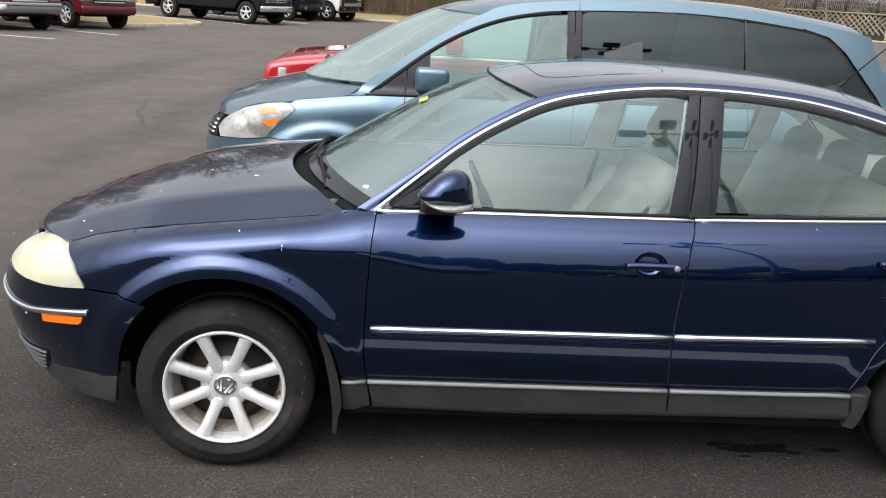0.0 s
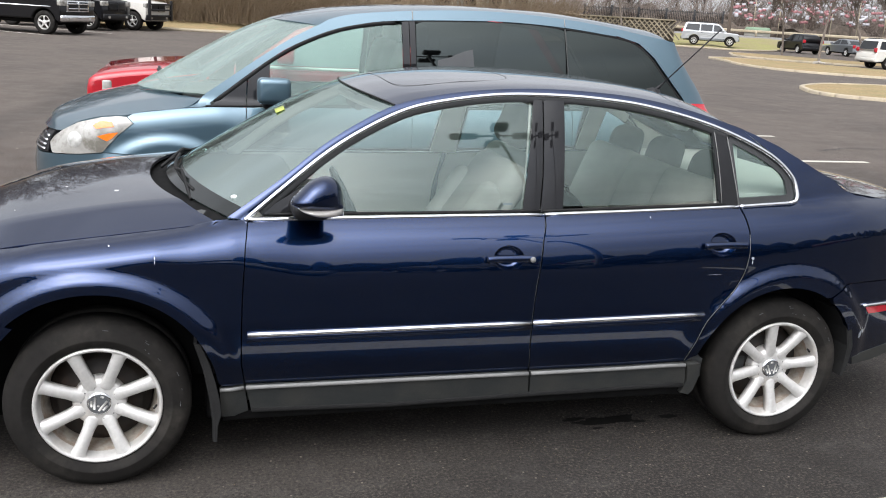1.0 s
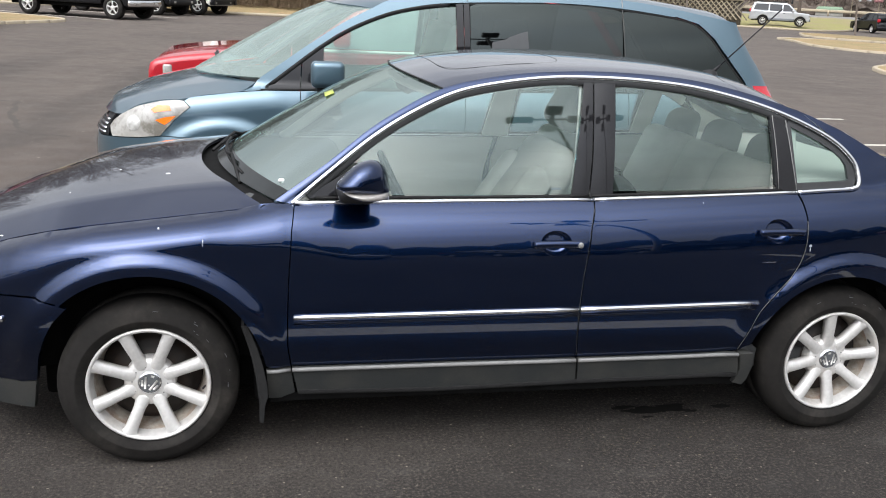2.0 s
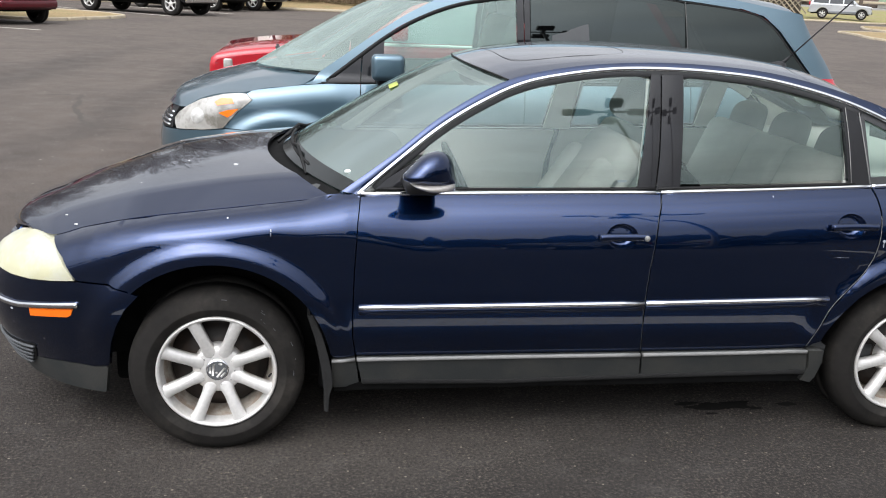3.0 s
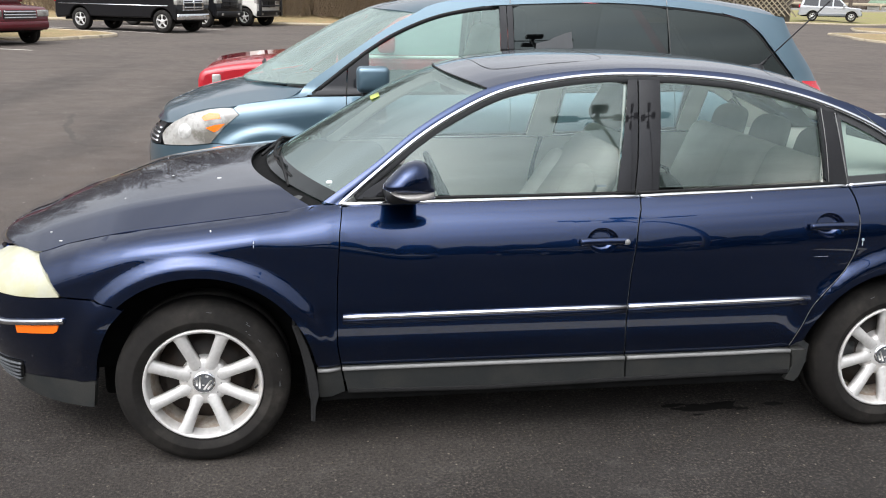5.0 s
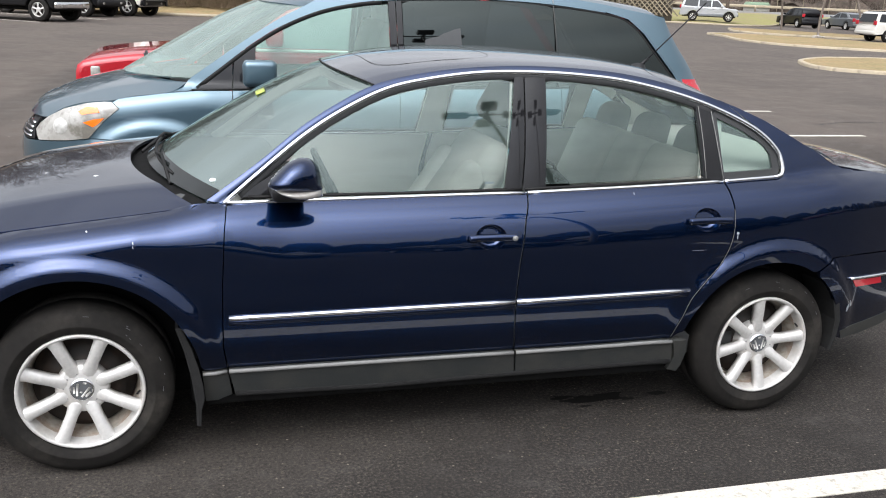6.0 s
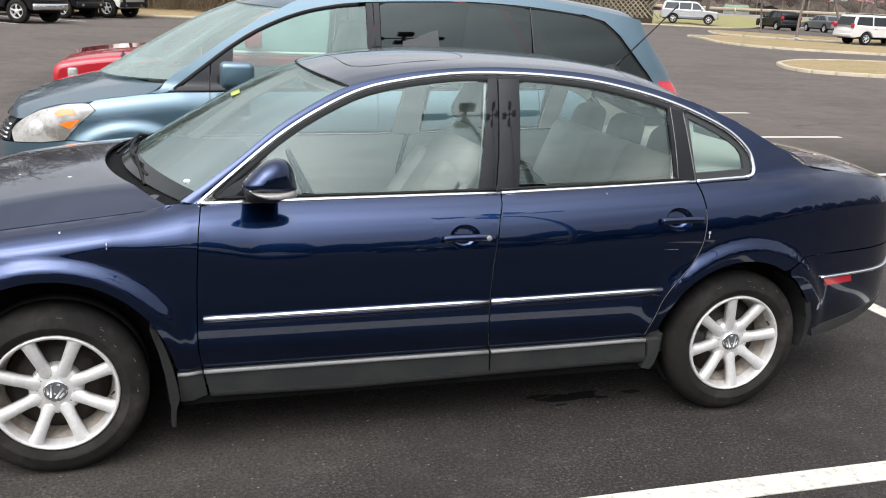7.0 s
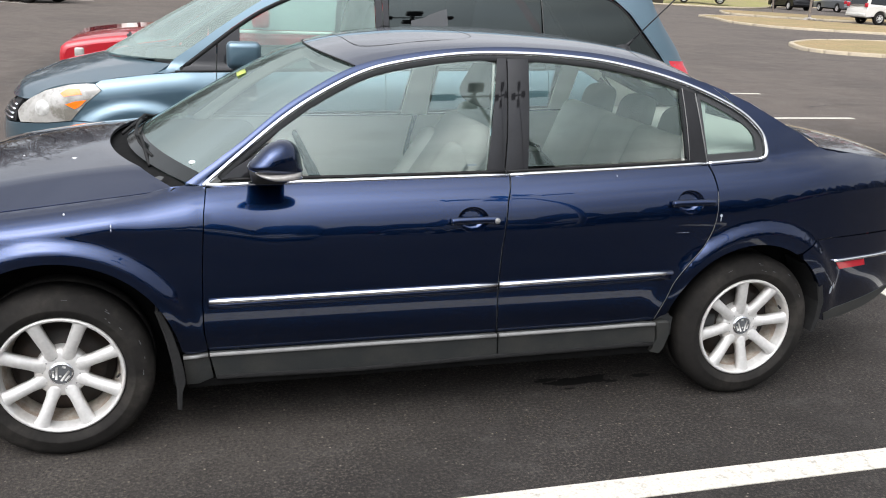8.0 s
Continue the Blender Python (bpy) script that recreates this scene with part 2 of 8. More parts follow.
# ---- shell geometry: a car's flank as a sheet over (u, z), u running along its outline in plan ----
def spline(points, steps=24):
    """A dense Catmull-Rom line through points."""
    p = np.array(points, float)
    p = np.vstack([2 * p[0] - p[1], p, 2 * p[-1] - p[-2]])
    out = []
    for a, b, c, d in zip(p, p[1:], p[2:], p[3:]):
        for k in range(steps):
            s = k / steps
            out.append(0.5 * (2 * b + (c - a) * s + (2 * a - 5 * b + 4 * c - d) * s * s + (3 * b - a - 3 * c + d) * s ** 3))
    out.append(p[-2])
    return np.array(out)


def smooth01(v):
    v = min(1.0, max(0.0, v))
    return v * v * (3 - 2 * v)


class Shell:
    """One flank of a car: plan outline, heights of its top edge, rounding at the shoulder, flared arches."""

    def __init__(self, plan, x0, top, depth, round_h, tuck, arches, rail=(0.30, 0.35), chin=None, tail=None, under=None):
        line = spline(plan)
        run = np.r_[0, np.cumsum(np.linalg.norm(np.diff(line, axis=0), axis=1))]
        run += x0 - np.interp(x0, line[:, 0], run)
        way = np.gradient(line, axis=0)
        way /= np.linalg.norm(way, axis=1)[:, None]
        self.run, self.line, self.way = run, line, way
        self.top, self.depth, self.round_h = np.array(top).T, np.array(depth).T, np.array(round_h).T
        self.tuck, self.arches, self.rail, self.chin, self.tail, self.under = tuck, arches, rail, chin, tail, under

    def inset(self, u, z):
        zt = np.interp(u, *self.top)
        dt = np.interp(u, *self.depth)
        rh = np.interp(u, *self.round_h)
        low, amount, power = self.tuck
        d = amount * max(0.0, (low - z) / (low - 0.2)) ** power
        s = (z - zt + rh) / rh
        if s > 1:
            w = z - zt
            d += dt + self.rail[0] * w + self.rail[1] * w * w
        elif s > 0:
            q = 0.97 * s
            d += dt * (1 - math.sqrt(1 - q * q)) / (1 - math.sqrt(1 - 0.97 ** 2))
        if self.chin:
            u0, span, level, amount = self.chin
            d += amount * smooth01((u0 - u) / span) * max(0.0, (level - z) / (level - 0.2)) ** 1.4
        if self.tail:
            u0, span, level, amount = self.tail
            d += amount * smooth01((u - u0) / span) * max(0.0, z - level) ** 1.5
        for ax, az, r0, r1, out in self.arches:
            d -= out * smooth01((r1 - math.hypot(u - ax, z - az)) / (r1 - r0)) * (0.4 + 0.6 * smooth01((z - 0.32) / 0.25))
        return d

    def at(self, u, z, extra=0.0):
        x, y = np.interp(u, self.run, self.line[:, 0]), np.interp(u, self.run, self.line[:, 1])
        tx, ty = np.interp(u, self.run, self.way[:, 0]), np.interp(u, self.run, self.way[:, 1])
        k = math.hypot(tx, ty)
        d = self.inset(u, z) + extra
        px, py, pz = x - ty / k * d, y + tx / k * d, z
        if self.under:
            # the lower flank leans in under a crease; points slide along lines from the camera to fit its view
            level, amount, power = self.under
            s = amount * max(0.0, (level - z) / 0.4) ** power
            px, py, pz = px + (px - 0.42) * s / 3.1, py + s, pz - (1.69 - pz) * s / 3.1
        return (px, py, pz)


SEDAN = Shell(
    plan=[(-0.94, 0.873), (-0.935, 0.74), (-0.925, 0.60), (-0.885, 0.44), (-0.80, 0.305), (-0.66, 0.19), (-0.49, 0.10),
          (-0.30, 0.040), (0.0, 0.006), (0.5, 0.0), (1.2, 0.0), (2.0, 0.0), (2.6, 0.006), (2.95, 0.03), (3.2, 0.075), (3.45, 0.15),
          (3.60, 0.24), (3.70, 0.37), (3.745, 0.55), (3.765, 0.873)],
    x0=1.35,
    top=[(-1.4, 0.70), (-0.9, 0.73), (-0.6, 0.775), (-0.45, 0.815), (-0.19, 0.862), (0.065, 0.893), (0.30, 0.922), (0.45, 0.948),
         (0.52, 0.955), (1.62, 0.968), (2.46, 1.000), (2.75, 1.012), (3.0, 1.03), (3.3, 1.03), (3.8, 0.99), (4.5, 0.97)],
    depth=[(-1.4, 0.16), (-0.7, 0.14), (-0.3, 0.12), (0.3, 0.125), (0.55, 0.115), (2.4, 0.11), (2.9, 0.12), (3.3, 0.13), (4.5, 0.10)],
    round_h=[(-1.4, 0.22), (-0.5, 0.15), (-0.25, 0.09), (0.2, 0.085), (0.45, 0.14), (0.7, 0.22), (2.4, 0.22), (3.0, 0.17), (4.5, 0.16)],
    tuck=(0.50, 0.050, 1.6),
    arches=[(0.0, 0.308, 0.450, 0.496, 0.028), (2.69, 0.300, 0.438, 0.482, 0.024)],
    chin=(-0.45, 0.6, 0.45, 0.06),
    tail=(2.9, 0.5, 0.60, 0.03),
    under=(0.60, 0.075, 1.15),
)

# ---- building kit ----
ORIGIN = {}


def thing(name, base, turn=0.0, label="", category="", group=""):
    """An Empty at a thing's base; its parts are given in coordinates that start there."""
    ob = new(name)
    ob.empty_display_size = 0.3
    ob.matrix_basis = pose(*base, 0, 0, turn)
    return tagged(ob, label, category, group)


def mesh_of(name, bm, mat, shift=None, smooth=True):
    if shift is not None:
        bmesh.ops.translate(bm, verts=bm.verts, vec=shift)
    me = bpy.data.meshes.new(name)
    for f in bm.faces:
        f.smooth = smooth
    bm.to_mesh(me)
    bm.free()
    me.materials.append(mat)
    return me


def part(name, bm, mat, parent, label="", smooth=True, at=None):
    """Links a bmesh as one mesh object under a thing or a part."""
    root = parent
    while root.parent and not root.get("own_frame"):
        root = root.parent
    local = at is not None or root.get("own_frame")
    me = mesh_of(name, bm, mat, None if local else ORIGIN.get(root.name), smooth)
    ob = new(name, me)
    ob.parent = parent
    if at is not None:
        ob.matrix_basis = at
        ob["own_frame"] = True
    if label:
        ob["label"] = label
    return ob


def reuse(ob, parent, at):
    """The same part with all its pieces once more, under a parent."""
    twin = copy_thing(ob, at)
    twin.parent = parent
    return twin


def box(bm, x0, x1, y0, y1, z0, z1, bevel=0.0, segments=2):
    got = bmesh.ops.create_cube(bm, size=1.0)["verts"]
    for v in got:
        v.co = Vector((x0 + (v.co.x + 0.5) * (x1 - x0), y0 + (v.co.y + 0.5) * (y1 - y0), z0 + (v.co.z + 0.5) * (z1 - z0)))
    if bevel:
        edges = list({e for v in got for e in v.link_edges})
        bmesh.ops.bevel(bm, geom=edges, offset=bevel, segments=segments, affect="EDGES", profile=0.5)
    return got


def boxed(*args, **kw):
    bm = bmesh.new()
    box(bm, *args, **kw)
    return bm


def lathe(bm, profile, n=48, axis="y", centre=(0, 0, 0), closed=True, start=0.0, span=2 * math.pi):
    """Turns (radius, along) pairs about an axis."""
    rings, c = [], Vector(centre)
    full = span > 6.28
    for k in range(n if full else n + 1):
        a = start + span * k / n
        row = []
        for r, h in profile:
            p = {"y": (r * math.cos(a), h, r * math.sin(a)), "z": (r * math.cos(a), r * math.sin(a), h), "x": (h, r * math.cos(a), r * math.sin(a))}[axis]
            row.append(bm.verts.new(c + Vector(p)))
        rings.append(row)
    for k in range(n):
        a, b = rings[k], rings[(k + 1) % len(rings)]
        for i in range(len(profile) - 1):
            bm.faces.new((a[i], a[i + 1], b[i + 1], b[i]))
    return rings


def disc(bm, r, centre, axis="y", n=32):
    ring = []
    for k in range(n):
        a = 2 * math.pi * k / n
        p = {"y": (r * math.cos(a), 0, r * math.sin(a)), "z": (r * math.cos(a), r * math.sin(a), 0)}[axis]
        ring.append(bm.verts.new(Vector(centre) + Vector(p)))
    return bm.faces.new(ring)


def sweep(bm, points, normals, profile, closed=False, caps=True):
    """Carries a profile of (across, out) pairs along a line; out follows the normals."""
    pts = [Vector(p) for p in points]
    rows, n = [], len(pts)
    for k, p in enumerate(pts):
        a, b = pts[(k - 1) % n if closed else max(0, k - 1)], pts[(k + 1) % n if closed else min(n - 1, k + 1)]
        t = (b - a).normalized()
        up = Vector(normals[k])
        up = (up - t * up.dot(t)).normalized()
        side = t.cross(up)
        rows.append([bm.verts.new(p + side * s + up * o) for s, o in profile])
    m = len(profile)
    for k in range(n if closed else n - 1):
        for i in range(m):
            bm.faces.new((rows[k][i], rows[(k + 1) % n][i], rows[(k + 1) % n][(i + 1) % m], rows[k][(i + 1) % m]))
    if caps and not closed:
        bm.faces.new(rows[0][::-1])
        bm.faces.new(rows[-1])
    return bm


def round_profile(w, h, n=10):
    """A flattened round: w across, h proud."""
    return [(0.5 * w * math.cos(2 * math.pi * k / n), 0.5 * h * math.sin(2 * math.pi * k / n)) for k in range(n)]


def tube(bm, points, r, n=8, r_end=None):
    pts = [Vector(p) for p in points]
    rows = []
    for k, p in enumerate(pts):
        t = (pts[min(k + 1, len(pts) - 1)] - pts[max(0, k - 1)]).normalized()
        up = Vector((0, 0, 1)) if abs(t.z) < 0.9 else Vector((1, 0, 0))
        a = t.cross(up).normalized()
        b = t.cross(a)
        rr = r if r_end is None else r + (r_end - r) * k / (len(pts) - 1)
        rows.append([bm.verts.new(p + (a * math.cos(2 * math.pi * i / n) + b * math.sin(2 * math.pi * i / n)) * rr) for i in range(n)])
    for k in range(len(pts) - 1):
        for i in range(n):
            bm.faces.new((rows[k][i], rows[k][(i + 1) % n], rows[k + 1][(i + 1) % n], rows[k + 1][i]))
    bm.faces.new(rows[0][::-1])
    bm.faces.new(rows[-1])
    return bm


def arc(cx, cz, r, a0, a1, n=20):
    return [(cx + r * math.cos(radians(a0 + (a1 - a0) * k / n)), cz + r * math.sin(radians(a0 + (a1 - a0) * k / n))) for k in range(n + 1)]


def panel(shell, outline, step=(0.045, 0.03), extra=0.0, flange=0.02, mirror=None, bulge=None, hole=None):
    """A sheet-metal panel: an outline in (u, z), cut into a grid, laid on the shell, with its edges turned inwards."""
    bm = bmesh.new()
    bm.faces.new([bm.verts.new((u, 0, z)) for u, z in outline])
    us, zs = [p[0] for p in outline], [p[1] for p in outline]
    for axis, lo, hi, d in ((0, min(us), max(us), step[0]), (2, min(zs), max(zs), step[1])):
        n = int((hi - lo) / d)
        for k in range(1, n + 1):
            at, way = [0, 0, 0], [0, 0, 0]
            at[axis], way[axis] = lo + (hi - lo) * k / (n + 1), 1
            bmesh.ops.bisect_plane(bm, geom=bm.verts[:] + bm.edges[:] + bm.faces[:], dist=1e-6, plane_co=at, plane_no=way)
    if hole:
        hu, hz, ru, rz = hole
        for axis, mid, r, other in ((0, hu, ru, rz), (2, hz, rz, ru)):
            for k in range(-9, 10):
                near = [f for f in bm.faces if abs(f.calc_center_median().x - hu) < ru + 0.04 and abs(f.calc_center_median().z - hz) < rz + 0.03]
                geom = near + list({e for f in near for e in f.edges}) + list({v for f in near for v in f.verts})
                at, way = [0, 0, 0], [0, 0, 0]
                at[axis], way[axis] = mid + r * k / 8 + 0.0003, 1
                bmesh.ops.bisect_plane(bm, geom=geom, dist=1e-6, plane_co=at, plane_no=way)
        gone = [f for f in bm.faces if ((f.calc_center_median().x - hu) / ru) ** 2 + ((f.calc_center_median().z - hz) / rz) ** 2 < 1]
        lips = {v for f in gone for v in f.verts}
        bmesh.ops.delete(bm, geom=gone, context="FACES")
        for v in lips:
            if v.is_valid:
                a = math.atan2((v.co.z - hz) / rz, (v.co.x - hu) / ru)
                v.co.x, v.co.z = hu + ru * math.cos(a), hz + rz * math.sin(a)
    inner = {}
    for v in bm.verts:
        u, z = v.co.x, v.co.z
        e = extra + (bulge(u, z) if bulge else 0.0)
        p, q = shell.at(u, z, e), shell.at(u, z, e + flange)
        v.co = Vector(p)
        inner[v] = Vector(q)
    bm.normal_update()
    middle = bm.faces[:][len(bm.faces) // 2]
    u_out = (Vector(shell.at(sum(us) / len(us), sum(zs) / len(zs), -0.1)) - Vector(shell.at(sum(us) / len(us), sum(zs) / len(zs), 0.1)))
    if sum(f.normal.dot(u_out) * f.calc_area() for f in bm.faces) < 0:
        bmesh.ops.reverse_faces(bm, faces=bm.faces[:])
    if flange:
        rim = [e for e in bm.edges if e.is_boundary]
        for e in rim:
            e.smooth = False
        old = {v for e in rim for v in e.verts}
        twins = {v: bm.verts.new(inner[v]) for v in old}
        for e in rim:
            loop = e.link_loops[0]
            a, b = loop.vert, loop.link_loop_next.vert
            bm.faces.new((b, a, twins[a], twins[b]))
    if mirror is not None:
        flip(bm, mirror)
    return bm


def flip(bm, y):
    """Mirrors a mesh about the plane at y."""
    for v in bm.verts:
        v.co.y = 2 * y - v.co.y
    bmesh.ops.reverse_faces(bm, faces=bm.faces[:])
    return bm


def line_on(shell, points, extra=0.0, steps=8):
    """A smooth line over the shell, with its outward normals."""
    dense = spline(points, steps)
    at = [Vector(shell.at(u, z, extra)) for u, z in dense]
    out = [Vector(shell.at(u, z, extra - 0.02)) - Vector(shell.at(u, z, extra + 0.02)) for u, z in dense]
    return at, out


def strip(shell, points, width, proud, extra=0.0, steps=8, mirror=None, profile=None, straight=False):
    if straight:
        dense = []
        for (a, b), (c, d) in zip(points, points[1:]):
            n = max(2, int(math.hypot(c - a, d - b) / 0.08))
            dense += [(a + (c - a) * k / n, b + (d - b) * k / n) for k in range(n)]
        dense.append(points[-1])
        at = [Vector(shell.at(u, z, extra)) for u, z in dense]
        out = [Vector(shell.at(u, z, extra - 0.02)) - Vector(shell.at(u, z, extra + 0.02)) for u, z in dense]
    else:
        at, out = line_on(shell, points, extra, steps)
    bm = sweep(bmesh.new(), at, out, profile or round_profile(width, 2 * proud))
    bmesh.ops.recalc_face_normals(bm, faces=bm.faces[:])
    if mirror is not None:
        flip(bm, mirror)
    return bm


def creased(s):
    """Share of the rise across a bonnet: a sloping flank, a soft crease, then a nearly flat middle."""
    return 0.80 * s / 0.25 if s < 0.25 else 0.80 + 0.20 * (1 - ((1 - s) / 0.75) ** 2)


def loft(edge, middle, mid_y, power=2.5, rise=0.75, n=10, subdivide=6, thick=0.012, share=None):
    """A sheet across the car between an edge line, its middle line and the mirrored edge."""
    e, c = spline(edge, subdivide), spline(middle, subdivide)
    bm, rows = bmesh.new(), []
    for a, b in zip(e, c):
        half = []
        for k in range(n + 1):
            s = k / n
            f = 1 - (1 - s) ** power
            z = share(s) if share else f ** rise
            half.append((a[0] + (b[0] - a[0]) * f, a[1] + (mid_y - a[1]) * s, a[2] + (b[2] - a[2]) * z))
        row = half + [(x, 2 * mid_y - y, z) for x, y, z in half[-2::-1]]
        rows.append([bm.verts.new(p) for p in row])
    for a, b in zip(rows, rows[1:]):
        for i in range(len(a) - 1):
            bm.faces.new((a[i], b[i], b[i + 1], a[i + 1]))
    bm.normal_update()
    if sum(f.normal.z for f in bm.faces) < 0:
        bmesh.ops.reverse_faces(bm, faces=bm.faces[:])
    bm.normal_update()
    rim = [ed for ed in bm.edges if ed.is_boundary]
    low = {}
    for ed in rim:
        ed.smooth = False
        for v in ed.verts:
            if v not in low:
                low[v] = bm.verts.new(v.co - v.normal * thick)
    for ed in rim:
        lp = ed.link_loops[0]
        a, b = lp.vert, lp.link_loop_next.vert
        bm.faces.new((b, a, low[a], low[b]))
    return bm


def loft_row(a, b, mid_y, power, rise, n=14):
    """One cross line of such a sheet."""
    half = []
    for k in range(n + 1):
        s = k / n
        f = 1 - (1 - s) ** power
        half.append((a[0] + (b[0] - a[0]) * f, a[1] + (mid_y - a[1]) * s, a[2] + (b[2] - a[2]) * f ** rise))
    return half + [(x, 2 * mid_y - y, z) for x, y, z in half[-2::-1]]


def plate(points, thickness, axis="y"):
    """A flat outline given thickness."""
    bm = bmesh.new()
    face = bm.faces.new([bm.verts.new(p) for p in points])
    got = bmesh.ops.extrude_face_region(bm, geom=[face])
    move = {"y": (0, thickness, 0), "z": (0, 0, thickness), "x": (thickness, 0, 0)}[axis]
    bmesh.ops.translate(bm, verts=[g for g in got["geom"] if isinstance(g, bmesh.types.BMVert)], vec=move)
    bmesh.ops.recalc_face_normals(bm, faces=bm.faces[:])
    return bm


# ---- wheels ----
def wheel(parent, at, tyre_r=0.310, rim_r=0.216, width=0.205, spokes=8, rim_mat=None, detail=True, twist=0.0, root=0.026, tip=0.037):
    """Wheel with its outer face at y = 0: dark barrel and brake > tyre, rim, spokes, cap, bolts."""
    rim_mat = rim_mat or ALLOY
    k, n = rim_r / 0.216, 64 if detail else 28
    sunk = 0.024 if detail else 0.0  # the hub lies behind the rim's edge
    bm = bmesh.new()
    lathe(bm, [(0.0, 0.075), (0.145 * k, 0.075), (0.145 * k, 0.10), (0.175 * k, 0.105), (0.185 * k, width)], n)
    hub = part("wheel", bm, BRAKE, parent, at=at)
    bm = bmesh.new()
    s, r = tyre_r - rim_r, rim_r
    prof = [(r - 0.004, 0.020), (r + 0.002, 0.0), (r + 0.06 * s, -0.004), (r + 0.10 * s, -0.010), (r + 0.30 * s, -0.018), (r + 0.33 * s, -0.0195), (r + 0.36 * s, -0.0195),
            (r + 0.39 * s, -0.018), (r + 0.62 * s, -0.015), (r + 0.80 * s, -0.005), (r + 0.93 * s, 0.010), (tyre_r, 0.028)]
    for g in (0.5,):
        y = width * g
        prof += [(tyre_r, y - 0.006), (tyre_r - 0.007, y - 0.005), (tyre_r - 0.007, y + 0.005), (tyre_r, y + 0.006)]
    prof += [(tyre_r, width - 0.028), (r + 0.80 * s, width), (r + 0.3 * s, width + 0.008), (r - 0.004, width)]
    lathe(bm, prof, n)
    tyre = part("tyre", bm, RUBBER, hub, "black worn rubber tyre")
    if detail:
        rub = random.Random(5)
        for j in range(9):
            a, rr = rub.uniform(0.3, 1.9), r + s * rub.uniform(0.45, 0.78)
            y = np.interp(rr, [r + 0.39 * s, r + 0.62 * s, r + 0.80 * s], [-0.018, -0.015, -0.005]) - 0.0012
            span = rub.uniform(0.02, 0.07)
            pts = [(rr * math.cos(a + span * q), y, rr * math.sin(a + span * q)) for q in (0, 0.5, 1)]
            part("rub_mark", sweep(bmesh.new(), pts, [(0, -1, 0)] * 3, [(-0.0011, 0), (0.0011, 0), (0.0006, 0.0006), (-0.0006, 0.0006)]), SLAT, tyre, "pale rub mark on the tyre wall")
    bm = bmesh.new()
    if detail:
        lathe(bm, [(r + 0.001, 0.006), (r + 0.001, -0.005), (r - 0.003, -0.009), (r - 0.006, -0.0085), (r - 0.0105, -0.0065), (r - 0.0125, -0.003), (r - 0.0150, 0.016), (r - 0.0215, 0.040)], n)
        lathe(bm, [(0.0, sunk - 0.002), (0.050 * k, sunk - 0.002), (0.074 * k, sunk - 0.0015), (0.086 * k, sunk + 0.003), (0.091 * k, sunk + 0.012), (0.092 * k, sunk + 0.05)], n)
    else:
        lathe(bm, [(r + 0.001, 0.006), (r + 0.001, -0.004), (r - 0.006, -0.007), (r - 0.013, -0.003), (r - 0.017, 0.012), (r - 0.022, 0.05), (r - 0.03, 0.10)], n)
        lathe(bm, [(0.0, -0.004), (0.040 * k, -0.004), (0.060 * k, -0.001), (0.074 * k, 0.008), (0.078 * k, 0.05)], n)
    rim = part("rim", bm, rim_mat, hub)
    if detail:
        bm = bmesh.new()
        lathe(bm, [(r - 0.021, 0.038), (r - 0.025, 0.06), (r - 0.034, 0.11), (r - 0.036, width - 0.02)], n)
        bmesh.ops.reverse_faces(bm, faces=bm.faces[:])
        part("barrel", bm, BARREL, rim, "rim barrel with brown brake dust")
    first = None
    for i in range(spokes):
        a = twist + 2 * math.pi * i / spokes
        if first is None:
            bm = bmesh.new()
            rows = []
            r_in, r_out = 0.050 * k, (r - 0.005 if detail else 0.204 * k)
            for j in range(17):
                t = j / 16
                rr = r_in + (r_out - r_in) * t
                if detail:
                    w = (0.5 * (root + (tip - root) * t) + 0.020 * max(0.0, (0.42 - t) / 0.42) ** 2 + 0.013 * max(0.0, (t - 0.84) / 0.16) ** 2) * k
                    y, deep = sunk + 0.001 - (sunk + 0.005) * t - 0.004 * math.sin(math.pi * t), 0.036
                else:
                    w = (root + (tip - root) * t ** 1.2) * k * 0.5
                    y, deep = 0.004 - 0.010 * math.sin(math.pi * t * 0.8) + 0.012 * t * t, 0.030
                rows.append([bm.verts.new((f * w, y + d, rr)) for f, d in ((-0.90, deep), (-1.0, 0.014), (-0.86, 0.005), (-0.52, -0.0005), (0, -0.0025), (0.52, -0.0005), (0.86, 0.005), (1.0, 0.014), (0.90, deep))])
            for a0, b0 in zip(rows, rows[1:]):
                for q in range(9):
                    bm.faces.new((a0[q], a0[(q + 1) % 9], b0[(q + 1) % 9], b0[q]))
            bm.faces.new(rows[0]), bm.faces.new(rows[-1][::-1])
            bmesh.ops.recalc_face_normals(bm, faces=bm.faces[:])
            first = part("spoke", bm, rim_mat, rim, at=Matrix.Rotation(a, 4, "Y"))
        else:
            twin = new("spoke", first.data)
            twin.parent, twin.matrix_basis = rim, Matrix.Rotation(a, 4, "Y")
    bm = bmesh.new()
    lathe(bm, [(0.0, sunk - 0.009), (0.036 * k, sunk - 0.0085), (0.0425 * k, sunk - 0.006), (0.045 * k, sunk + 0.004)], 32)
    cap = part("centre_cap", bm, CHROME if detail else rim_mat, hub)
